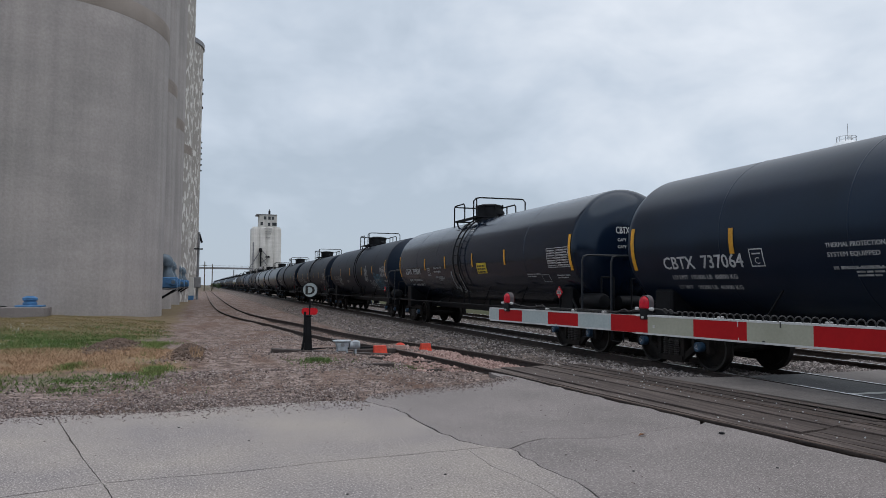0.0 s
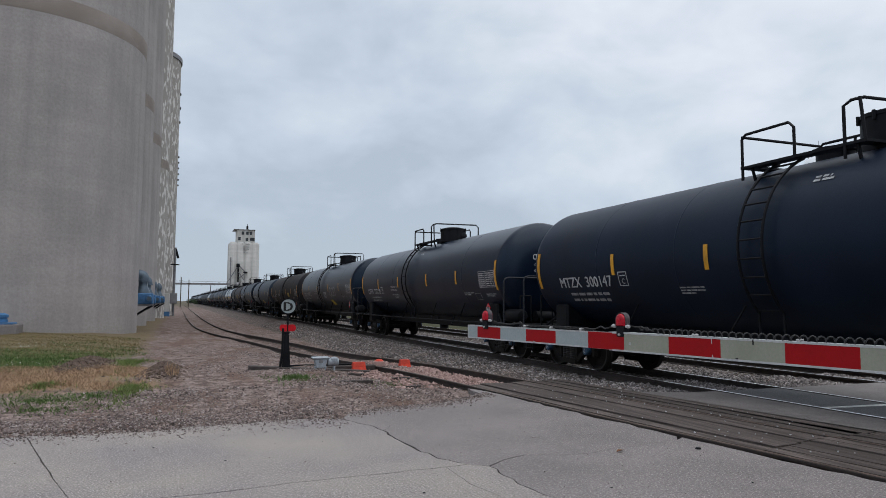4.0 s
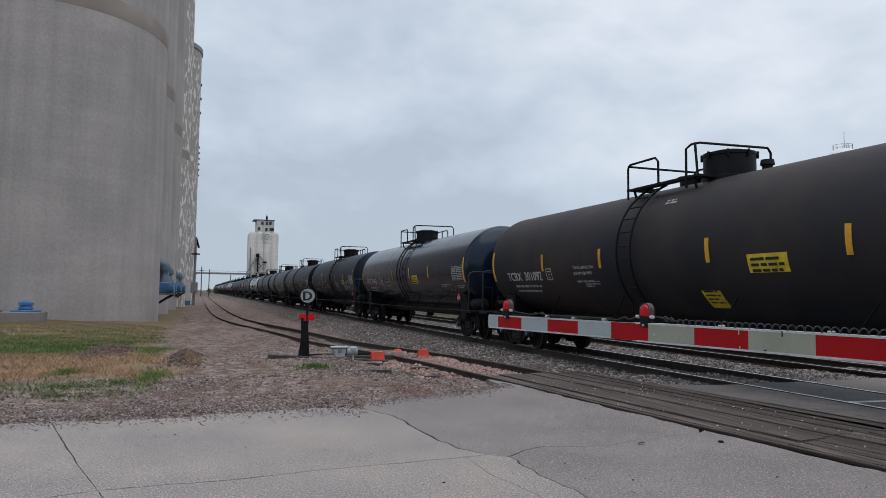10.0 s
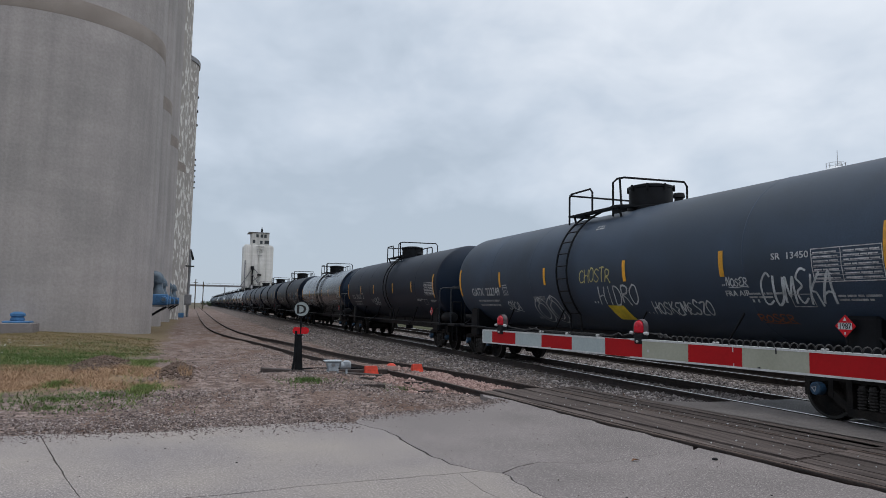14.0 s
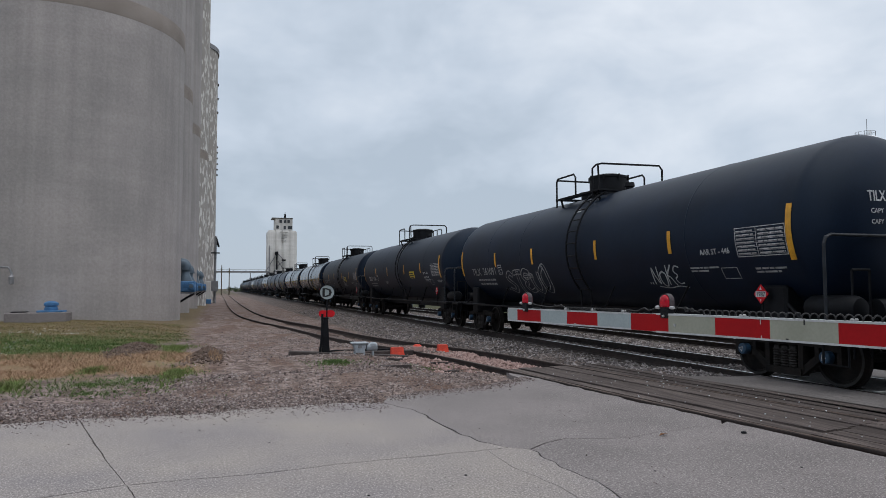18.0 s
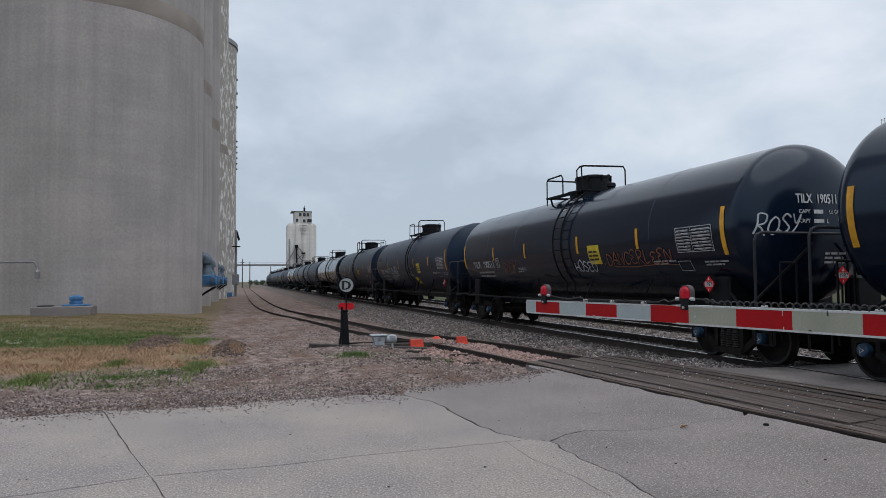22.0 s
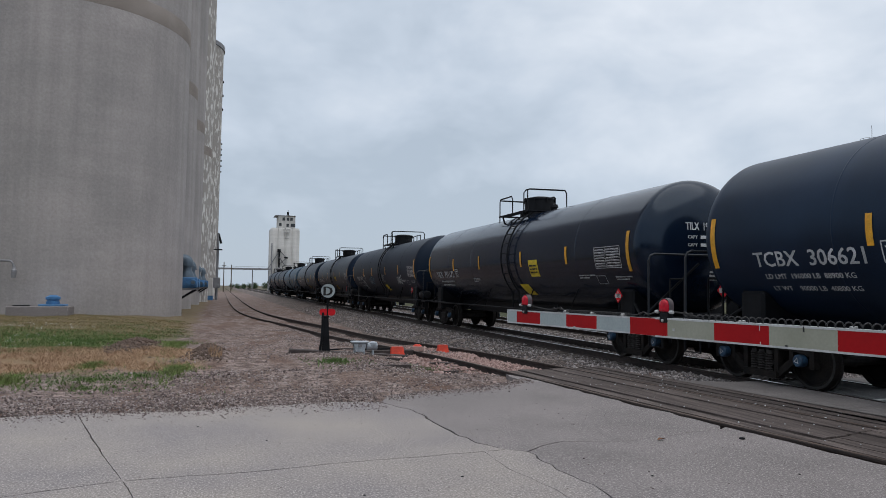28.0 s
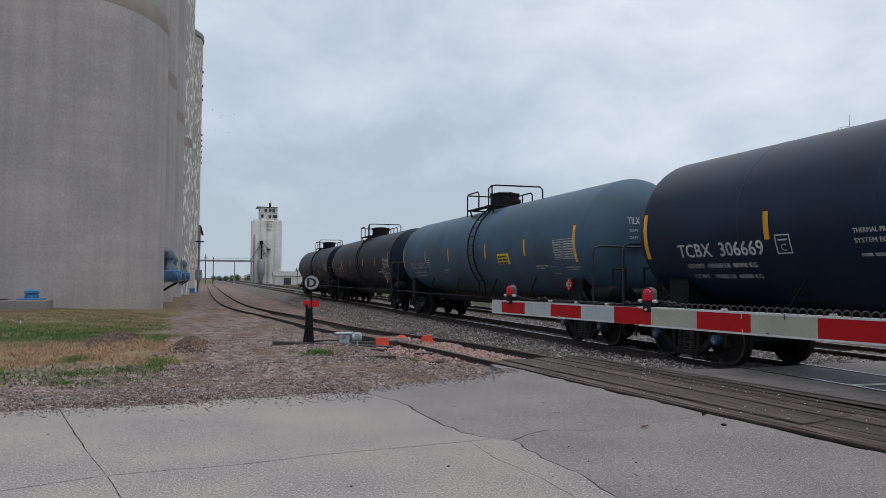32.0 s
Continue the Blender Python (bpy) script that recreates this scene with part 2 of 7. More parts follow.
M = {
    "black": mat("tank_matte_black", (0.0058, 0.0128, 0.0295), 0.46, vary=0.3, scale=0.7, tint=(0.0042, 0.0086, 0.0190), bump=0.004, bump_scale=3, spec=0.23),
    "satin": mat("tank_satin_black", (0.0054, 0.0140, 0.0330), 0.40, vary=0.25, scale=0.6, bump=0.003, bump_scale=2.5, spec=0.30),
    "gloss": mat("tank_gloss_black", (0.0042, 0.0094, 0.0215), 0.17, vary=0.2, scale=0.5, bump=0.004, bump_scale=1.2, spec=0.38),
    "semi": mat("tank_semigloss_black", (0.0048, 0.0108, 0.0245), 0.30, vary=0.25, scale=0.6, bump=0.004, bump_scale=1.6, spec=0.30),
    "brown": mat("tank_rusty_black", (0.044, 0.034, 0.032), 0.62, vary=0.35, scale=0.45, tint=(0.016, 0.020, 0.027), bump=0.004, bump_scale=3, spec=0.2),
    "grey": mat("tank_slate_grey", (0.040, 0.061, 0.096), 0.5, vary=0.25, scale=0.6, tint=(0.030, 0.043, 0.062), bump=0.003, bump_scale=3, spec=0.3),
    "blue": mat("tank_faded_blue", (0.050, 0.105, 0.165), 0.5, vary=0.3, scale=0.6, tint=(0.036, 0.07, 0.105), bump=0.003, bump_scale=3, spec=0.3),
    "railing": mat("worn_black_handrail", (0.016, 0.020, 0.026), 0.42, 0.1, vary=0.3, scale=9, spec=0.35),
    "iron": mat("black_iron", (0.0062, 0.0070, 0.0090), 0.55, vary=0.3, scale=4, spec=0.16),
    "truck": mat("greasy_cast_steel", (0.0085, 0.0082, 0.0085), 0.7, vary=0.5, scale=5, tint=(0.019, 0.016, 0.0145), bump=0.004, bump_scale=60, spec=0.12),
    "tread": mat("worn_wheel_rim", (0.03, 0.029, 0.028), 0.5, 0.5, vary=0.2, scale=8),
    "spring": mat("dusty_coil_spring", (0.034, 0.031, 0.030), 0.6, 0.2, vary=0.3, scale=9, spec=0.3),
    "cap": mat("blue_bearing_cap", (0.014, 0.046, 0.090), 0.6, vary=0.5, scale=9),
    "orange": mat("orange_reflective_tape", (0.68, 0.33, 0.02), 0.45, vary=0.15, scale=6, rand=0.15),
    "yellow": mat("yellow_placard", (0.62, 0.46, 0.03), 0.55, vary=0.2, scale=5),
    "white": mat("white_stencil", (0.50, 0.52, 0.54), 0.7, vary=0.2, scale=5),
    "dimwhite": mat("faded_white_stencil", (0.31, 0.32, 0.33), 0.8, vary=0.35, scale=9),
    "spray": mat("white_spray_paint", (0.42, 0.45, 0.47), 0.7, vary=0.3, scale=4),
    "sprayblue": mat("blue_spray_paint", (0.10, 0.25, 0.36), 0.7, vary=0.3, scale=4),
    "sprayyellow": mat("yellow_spray_paint", (0.42, 0.38, 0.16), 0.7, vary=0.3, scale=4),
    "sprayrust": mat("rust_spray_paint", (0.20, 0.07, 0.03), 0.7, vary=0.3, scale=4),
    "red": mat("red_paint", (0.55, 0.012, 0.02), 0.6, vary=0.18, scale=5, spec=0.2),
    "redlens": mat("red_lamp_lens", (0.30, 0.005, 0.016), 0.25, vary=0.25, scale=30, emit=0.22, spec=0.3),
    "stencil": mat("white_stencil_table", (0.42, 0.42, 0.43), 0.8, vary=0.35, scale=9),
    "gatewhite": mat("white_reflective_sheet", (0.32, 0.37, 0.38), 0.5, vary=0.06, scale=5, tint=(0.285, 0.335, 0.345)),
    "gatecream": mat("cream_reflective_sheet", (0.285, 0.29, 0.235), 0.5, vary=0.06, scale=5, tint=(0.25, 0.258, 0.205)),
    "gatered": mat("red_reflective_sheet", (0.33, 0.006, 0.009), 0.6, vary=0.06, scale=6, tint=(0.29, 0.006, 0.009), spec=0.15),
    "alu": mat("dull_aluminium", (0.42, 0.42, 0.42), 0.5, 0.6, vary=0.15, scale=8),
    "rubber": mat("black_cable", (0.015, 0.015, 0.016), 0.6, vary=0.2, scale=20),
    "concrete_silo": mat("weathered_silo_concrete", (0.375, 0.346, 0.336), 0.9, vary=0.075, scale=0.30, tint=(0.305, 0.286, 0.278), bump=0.02, bump_scale=9, spec=0.2, fine=7, streak=0.075),
    "silo_stain": mat("dark_silo_band", (0.30, 0.262, 0.235), 0.9, vary=0.25, scale=0.5, tint=(0.22, 0.187, 0.165)),
    "silo_paint": mat("peeling_white_silo_paint", (0.36, 0.335, 0.31), 0.85, vary=0.1, scale=0.4, tint=(0.31, 0.285, 0.265), bump=0.01, bump_scale=5, speck=((0.66, 0.64, 0.61), 2.4, 0.20, 0.42)),
    "elevator": mat("white_elevator_concrete", (0.55, 0.54, 0.52), 0.85, vary=0.08, scale=0.2, tint=(0.44, 0.43, 0.41), streak=0.1),
    "darkwin": mat("dark_window", (0.03, 0.035, 0.04), 0.3, vary=0.2, scale=2),
    "steel": mat("grey_steel", (0.22, 0.22, 0.23), 0.55, 0.4, vary=0.2, scale=2),
    "bluepaint": mat("blue_machine_paint", (0.05, 0.16, 0.33), 0.5, vary=0.25, scale=3),
    "rail": mat("rusty_rail", (0.040, 0.028, 0.024), 0.75, 0.1, vary=0.35, scale=6, tint=(0.020, 0.015, 0.014)),
    "railtop": mat("worn_rail_head", (0.62, 0.62, 0.63), 0.28, 0.9, vary=0.2, scale=3),
    "tie": mat("weathered_tie", (0.085, 0.07, 0.058), 0.9, vary=0.35, scale=5, bump=0.01, bump_scale=30, rand=0.25),
    "slab": mat("worn_concrete", (0.290, 0.260, 0.238), 0.9, vary=0.33, scale=0.7, tint=(0.212, 0.194, 0.195), bump=0.006, bump_scale=95, spec=0.25, fine=48, speck=((0.47, 0.43, 0.41), 62, 0.15)),
    "slabdark": mat("dark_worn_concrete", (0.210, 0.189, 0.186), 0.9, vary=0.33, scale=0.9, tint=(0.165, 0.149, 0.147), bump=0.006, bump_scale=95, spec=0.25, fine=48, speck=((0.38, 0.35, 0.335), 62, 0.14)),
    "asphalt": mat("road_asphalt", (0.112, 0.112, 0.114), 0.9, vary=0.22, scale=0.8, tint=(0.082, 0.082, 0.083), bump=0.008, bump_scale=90, fine=30, speck=((0.28, 0.265, 0.255), 60, 0.08)),
    "panel": mat("pale_crossing_panel", (0.190, 0.171, 0.163), 0.9, vary=0.2, scale=1.3, tint=(0.140, 0.126, 0.121), bump=0.006, bump_scale=60, fine=30),
    "roadpaint": mat("white_road_paint", (0.60, 0.60, 0.58), 0.8, vary=0.2, scale=5),
    "gravel": stone_mat("gravel_stones", (0.070, 0.052, 0.049), (0.46, 0.405, 0.385), (0.205, 0.163, 0.154)),
    "pinkrock": stone_mat("pink_ballast", (0.20, 0.125, 0.11), (0.50, 0.37, 0.335), (0.35, 0.235, 0.21)),
    "ballast": stone_mat("grey_ballast", (0.06, 0.052, 0.052), (0.50, 0.455, 0.44), (0.21, 0.186, 0.18)),
    "bark": mat("bark", (0.09, 0.07, 0.05), 0.9, vary=0.3, scale=4),
    "leaves": mat("tree_leaves", (0.05, 0.085, 0.03), 0.7, vary=0.4, scale=0.6, tint=(0.03, 0.055, 0.02)),
    "galv": mat("pale_grey_box", (0.33, 0.37, 0.41), 0.5, 0.1, vary=0.15, scale=8),
    "signorange": mat("fluorescent_orange", (0.58, 0.045, 0.018), 0.6, vary=0.2, scale=6),
    "hood": mat("dull_lamp_hood", (0.055, 0.043, 0.048), 0.6, vary=0.2, scale=12),
    "tiedark": mat("creosoted_timber", (0.045, 0.036, 0.034), 0.85, vary=0.35, scale=5, bump=0.008, bump_scale=30),
    "deadleaf": mat("dead_leaf", (0.16, 0.07, 0.03), 0.8, vary=0.3, scale=20),
    "bird": mat("dark_feathers", (0.02, 0.02, 0.022), 0.8, vary=0.2, scale=20),
}



def grain_mat(name, pale, dark, turn):
    """Old sawn timber: long dark and pale streaks, splits along the grain, each plank with a tone of its own."""
    m = mat(name, pale, 0.88, vary=0.25, scale=2.2, tint=tuple(0.72 * c for c in pale), bump=0.012, bump_scale=30, rand=0.30, spec=0.3)
    n, l = m.node_tree.nodes, m.node_tree.links
    b = n["Principled BSDF"]
    base = b.inputs["Base Color"].links[0].from_socket
    tc = n.new("ShaderNodeTexCoord")
    for scale, lo, hi, amount in ((9.0, 0.47, 0.60, 0.75), (38.0, 0.50, 0.66, 0.55)):
        mp = n.new("ShaderNodeMapping")
        mp.inputs["Rotation"].default_value, mp.inputs["Scale"].default_value = (0, 0, turn), (scale, scale * 0.045, scale)
        l.new(tc.outputs["Object"], mp.inputs[0])
        t = n.new("ShaderNodeTexNoise")
        t.inputs["Scale"].default_value, t.inputs["Detail"].default_value, t.inputs["Distortion"].default_value = 1.0, 5, 0.4
        l.new(mp.outputs[0], t.inputs["Vector"])
        r = n.new("ShaderNodeMapRange")
        r.inputs["From Min"].default_value, r.inputs["From Max"].default_value, r.inputs["To Max"].default_value = lo, hi, amount
        l.new(t.outputs[0], r.inputs[0])
        mx = n.new("ShaderNodeMix")
        mx.data_type = "RGBA"
        l.new(r.outputs[0], mx.inputs["Factor"])
        l.new(base, mx.inputs["A"])
        mx.inputs["B"].default_value = (*dark, 1)
        base = mx.outputs["Result"]
    l.new(base, b.inputs["Base Color"])
    return m


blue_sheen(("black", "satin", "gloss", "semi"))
M["plank"] = grain_mat("grey_crossing_timber", (0.125, 0.101, 0.093), (0.046, 0.036, 0.033), -0.13)

# ---- mesh helpers ----
class Geo:
    """A list of vertices and faces that grows by simple shapes."""

    def __init__(self):
        self.v, self.f = [], []

    def add(self, verts, faces):
        k = len(self.v)
        self.v.extend(tuple(p) for p in verts)
        self.f.extend(tuple(i + k for i in q) for q in faces)
        return self

    def box(self, a, b, bevel=0.0):
        (x0, y0, z0), (x1, y1, z1) = a, b
        if not bevel:
            return self.add([(x, y, z) for x in (x0, x1) for y in (y0, y1) for z in (z0, z1)],
                            [(0, 1, 3, 2), (4, 6, 7, 5), (0, 4, 5, 1), (2, 3, 7, 6), (0, 2, 6, 4), (1, 5, 7, 3)])
        c, h = [(p + q) / 2 for p, q in zip(a, b)], [abs(q - p) / 2 for p, q in zip(a, b)]
        d = min(bevel, min(h) * 0.9)
        bm = bmesh.new()
        bmesh.ops.create_cube(bm, size=2)
        for w in bm.verts:
            w.co = Vector([c[i] + w.co[i] * h[i] for i in range(3)])
        bmesh.ops.bevel(bm, geom=bm.edges[:], offset=d, segments=1, affect="EDGES")
        bm.verts.index_update()
        self.add([w.co[:] for w in bm.verts], [[w.index for w in f.verts] for f in bm.faces])
        bm.free()
        return self

    def ring(self, c, u, w, r, n):
        return [tuple(Vector(c) + r * (math.cos(2 * math.pi * i / n) * u + math.sin(2 * math.pi * i / n) * w)) for i in range(n)]

    def tube(self, pts, r, n=8, caps=True, r2=None):
        pts = [Vector(p) for p in pts]
        k, m = len(self.v), len(pts)
        old = None
        for i, p in enumerate(pts):
            d = (pts[min(i + 1, m - 1)] - pts[max(i - 1, 0)]).normalized()
            if old is None:
                u = d.orthogonal().normalized()
            else:
                u = (old - d * old.dot(d)).normalized()
            old = u
            w = d.cross(u)
            rr = r if r2 is None else r + (r2 - r) * i / (m - 1)
            self.v.extend(self.ring(p, u, w, rr, n))
        for i in range(m - 1):
            for j in range(n):
                a, b = k + i * n + j, k + i * n + (j + 1) % n
                self.f.append((a, b, b + n, a + n))
        if caps:
            self.f.append(tuple(k + j for j in reversed(range(n))))
            self.f.append(tuple(k + (m - 1) * n + j for j in range(n)))
        return self

    def lathe(self, profile, n, centre=(0, 0, 0), axis="z"):
        """profile: (radius, height) along the axis, radius 0 closes the end."""
        k = len(self.v)
        cx, cy, cz = centre
        rows = []
        for r, h in profile:
            row = []
            for j in range(n if r > 1e-6 else 1):
                a = 2 * math.pi * j / n
                p = (r * math.cos(a), r * math.sin(a), h)
                if axis == "y":
                    p = (p[0], p[2], p[1])
                elif axis == "x":
                    p = (p[2], p[0], p[1])
                row.append(len(self.v))
                self.v.append((p[0] + cx, p[1] + cy, p[2] + cz))
            rows.append(row)
        for a, b in zip(rows, rows[1:]):
            for j in range(n):
                q = (j + 1) % n
                if len(a) == 1 and len(b) == 1:
                    continue
                if len(a) == 1:
                    self.f.append((a[0], b[q], b[j]))
                elif len(b) == 1:
                    self.f.append((a[j], a[q], b[0]))
                else:
                    self.f.append((a[j], a[q], b[q], b[j]))
        return self

    def prism(self, poly, z0, z1):
        n = len(poly)
        self.add([(x, y, z0) for x, y in poly] + [(x, y, z1) for x, y in poly],
                 [tuple(reversed(range(n))), tuple(range(n, 2 * n))] + [(i, (i + 1) % n, n + (i + 1) % n, n + i) for i in range(n)])
        return self

    def mesh(self, name, smooth=0.0):
        me = bpy.data.meshes.new(name)
        me.from_pydata(self.v, [], self.f)
        me.validate()
        if smooth:
            bm = bmesh.new()
            bm.from_mesh(me)
            bmesh.ops.recalc_face_normals(bm, faces=bm.faces[:])
            for f in bm.faces:
                f.smooth = True
            for e in bm.edges:
                if len(e.link_faces) == 2 and e.calc_face_angle(0) > radians(smooth):
                    e.smooth = False
            bm.to_mesh(me)
            bm.free()
        return me


def part(name, geo, material, parent=None, label="", smooth=0.0, at=None):
    """One mesh object, under its thing if a parent is given; geo: a Geo or a mesh that is shared."""
    me = geo if isinstance(geo, bpy.types.Mesh) else geo.mesh(name, smooth)
    if not me.materials:
        me.materials.append(M[material])
    ob = new(name, me)
    if me.materials[0] is not M[material]:
        ob.material_slots[0].link = "OBJECT"
        ob.material_slots[0].material = M[material]
    if parent is not None:
        ob.parent = parent
    if at is not None:
        ob.matrix_local = at if isinstance(at, Matrix) else Matrix.Translation(at)
    if label:
        tagged(ob, label)
    return ob


def thing(name, label, category, at=None, group="", kind=""):
    ob = new(name)
    ob.empty_display_size = 0.3
    if at is not None:
        ob.matrix_basis = at if isinstance(at, Matrix) else Matrix.Translation(at)
    return tagged(ob, label, category, group, kind)


def structure(name, geo, material, label="", category="", smooth=0.0):
    return tagged(part(name, geo, material, None, "", smooth), label, category, kind="structure")


def smoothstep(a, b, x):
    t = np.clip((x - a) / (b - a), 0, 1)
    return t * t * (3 - 2 * t)


def spline(pts, step=1.0):
    """Points of a smooth line through pts (Catmull-Rom)."""
    p = [Vector(q) for q in pts]
    p = [2 * p[0] - p[1]] + p + [2 * p[-1] - p[-2]]
    out = []
    for a, b, c, d in zip(p, p[1:], p[2:], p[3:]):
        n = max(1, int((c - b).length / step))
        for i in range(n):
            t = i / n
            out.append(0.5 * (2 * b + (c - a) * t + (2 * a - 5 * b + 4 * c - d) * t * t + (3 * b - a - 3 * c + d) * t ** 3))
    return out + [p[-2]]


letters = {}


def lettering(text, size):
    """Vertices and faces of a text, its lower left at 0, 0."""
    if (text, size) not in letters:
        cu = bpy.data.curves.new("text", "FONT")
        cu.body, cu.size, cu.resolution_u = text, size, 2
        ob = bpy.data.objects.new("text", cu)
        scene.collection.objects.link(ob)
        me = ob.to_mesh()
        letters[text, size] = ([v.co[:2] for v in me.vertices], [tuple(q.vertices) for q in me.polygons])
        ob.to_mesh_clear()
        bpy.data.objects.remove(ob)
        bpy.data.curves.remove(cu)
    return letters[text, size]


def bold(vf, d):
    """The same flat shape once more, shifted, for a heavier stroke."""
    v, f = vf
    n = len(v)
    return v + [(x + d, y) for x, y in v], f + [tuple(i + n for i in q) for q in f]


def bars(lines, height, gap, rng):
    """Rows of short bars in place of writing too small to read; lines: widths."""
    v, f = [], []
    for i, w in enumerate(lines):
        x, y = 0.0, -i * (height + gap)
        while x < w:
            d = min(rng.uniform(0.08, 0.3), w - x)
            if d > 0.02:
                k = len(v)
                v += [(x, y), (x + d, y), (x + d, y + height), (x, y + height)]
                f.append((k, k + 1, k + 2, k + 3))
            x += d + height * 0.7
    return v, f


def rect(x0, y0, x1, y1, n=1):
    v = [(x0 + (x1 - x0) * s, y0 + (y1 - y0) * i / n) for i in range(n + 1) for s in (0, 1)]
    return v, [(2 * i, 2 * i + 1, 2 * i + 3, 2 * i + 2) for i in range(n)]


def join(*shapes):
    v, f = [], []
    for a, b in shapes:
        k = len(v)
        v, f = v + list(a), f + [tuple(i + k for i in q) for q in b]
    return v, f


def shift(vf, dx, dy):
    return [(x + dx, y + dy) for x, y in vf[0]], vf[1]


def ribbon(pts, w):
    v, f = [], []
    for i, p in enumerate(pts):
        a, b = pts[max(i - 1, 0)], pts[min(i + 1, len(pts) - 1)]
        d = Vector((b[0] - a[0], b[1] - a[1]))
        d = d.normalized() if d.length > 1e-6 else Vector((1, 0))
        v += [(p[0] - d.y * w / 2, p[1] + d.x * w / 2), (p[0] + d.y * w / 2, p[1] - d.x * w / 2)]
        if i:
            k = 2 * i
            f.append((k - 2, k - 1, k + 1, k))
    return v, f


GLYPHS = {
    "A": (((0, 0), (0.25, 0.6), (0.5, 1), (0.75, 0.5), (0.95, 0)), ((0.15, 0.35), (0.5, 0.42), (0.95, 0.32))),
    "B": (((0.1, 0), (0.12, 0.5), (0.1, 1), (0.6, 0.95), (0.7, 0.7), (0.2, 0.52), (0.75, 0.42), (0.8, 0.1), (0.1, 0)),),
    "C": (((0.9, 0.85), (0.5, 1), (0.1, 0.6), (0.2, 0.1), (0.6, 0), (0.95, 0.15)),),
    "D": (((0.1, 0), (0.12, 0.5), (0.1, 1), (0.7, 0.85), (0.9, 0.45), (0.6, 0.05), (0.05, 0.0)),),
    "E": (((0.9, 0.95), (0.4, 1), (0.1, 0.75), (0.5, 0.52), (0.1, 0.3), (0.4, 0), (0.95, 0.1)),),
    "H": (((0.1, 0), (0.15, 1)), ((0.1, 0.45), (0.5, 0.55), (0.85, 0.5)), ((0.9, 1), (0.85, 0.5), (0.9, 0))),
    "I": (((0.45, 1), (0.52, 0.5), (0.48, 0)),),
    "J": (((0.3, 0.95), (0.8, 1), (0.7, 0.3), (0.4, 0), (0.05, 0.2)),),
    "K": (((0.1, 0), (0.15, 1)), ((0.85, 1), (0.2, 0.5), (0.5, 0.4), (0.95, -0.05))),
    "L": (((0.2, 1), (0.1, 0.4), (0.2, 0.02), (0.9, 0.1)),),
    "M": (((0.05, 0), (0.15, 0.95), (0.45, 0.3), (0.8, 1), (0.95, 0)),),
    "N": (((0.1, 0), (0.15, 0.95), (0.5, 0.45), (0.8, 0.05), (0.85, 1)),),
    "O": (((0.5, 1), (0.1, 0.7), (0.15, 0.2), (0.5, 0), (0.9, 0.3), (0.85, 0.8), (0.45, 1.0)),),
    "P": (((0.15, -0.1), (0.2, 0.5), (0.15, 1), (0.8, 0.9), (0.75, 0.5), (0.2, 0.45)),),
    "R": (((0.1, 0), (0.15, 0.5), (0.1, 1), (0.75, 0.9), (0.7, 0.55), (0.25, 0.45), (0.55, 0.3), (1.0, -0.1)),),
    "S": (((0.9, 0.85), (0.5, 1), (0.15, 0.75), (0.55, 0.5), (0.85, 0.25), (0.5, 0), (0.0, 0.15)),),
    "T": (((0, 0.92), (0.5, 1), (1, 0.95)), ((0.5, 1), (0.45, 0.4), (0.5, -0.05))),
    "U": (((0.1, 1), (0.1, 0.3), (0.45, 0), (0.85, 0.3), (0.9, 1)),),
    "W": (((0.0, 1), (0.2, 0.05), (0.5, 0.7), (0.75, 0.0), (1.0, 1)),),
    "Y": (((0.1, 1), (0.45, 0.5), (0.8, 0.95)), ((0.9, 1), (0.6, 0.4), (0.2, -0.15))),
    "Z": (((0.05, 0.9), (0.9, 1), (0.1, 0.1), (0.95, 0.0)),),
}


def scribble(w, h, seed, stroke=0.045, word=""):
    """A sprayed tag: slanted hand strokes, letter by letter; a word with a star before it is drawn as hollow fat letters."""
    rng = random.Random(seed)
    fat, word = word[:1] == "*", word.lstrip("*")
    if not word:
        word = "".join(rng.choice("SOECRAUNK") for _ in range(max(2, round(w / h / 0.62))))
    shapes, cw = [], w / len(word)
    slant = rng.uniform(0.05, 0.25)
    for i, ch in enumerate(word):
        if ch not in GLYPHS:
            continue
        up, tall = h * rng.uniform(-0.06, 0.08), h * rng.uniform(0.9, 1.12)
        for run in GLYPHS[ch]:
            pts = [(cw * (i + 0.04 + 0.98 * x + rng.uniform(-0.05, 0.05)) + slant * y * tall, up + tall * (y + rng.uniform(-0.04, 0.04)), 0) for x, y in run]
            line = [(q.x, q.y) for q in spline(pts, stroke * 0.8)]
            if fat:
                v, f = ribbon(line, h * 0.19)
                left, right = [v[2 * j] for j in range(len(line))], [v[2 * j + 1] for j in range(len(line))]
                shapes.append(ribbon(left + right[::-1] + left[:1], stroke * 0.58))
            else:
                shapes.append(ribbon(line, stroke * rng.uniform(0.8, 1.2)))
    if rng.random() < 0.5:
        shapes.append(ribbon([(q.x, q.y) for q in spline([(0.1 * w, -0.10 * h, 0), (w * 0.45, -0.2 * h, 0), (w * 0.8, -0.08 * h, 0), (w * 1.05, -0.18 * h, 0)], 0.1)], stroke * 0.7))
    if rng.random() < 0.5:
        for x in (-0.12, -0.04):
            shapes.append(rect(x * w - stroke, 0.05 * h, x * w, 0.05 * h + 1.4 * stroke))
    return join(*shapes)


# ---- ground, road and tracks ----
MAIN_X, THIRD_X = 10.16, 14.45
GAUGE = 1.5


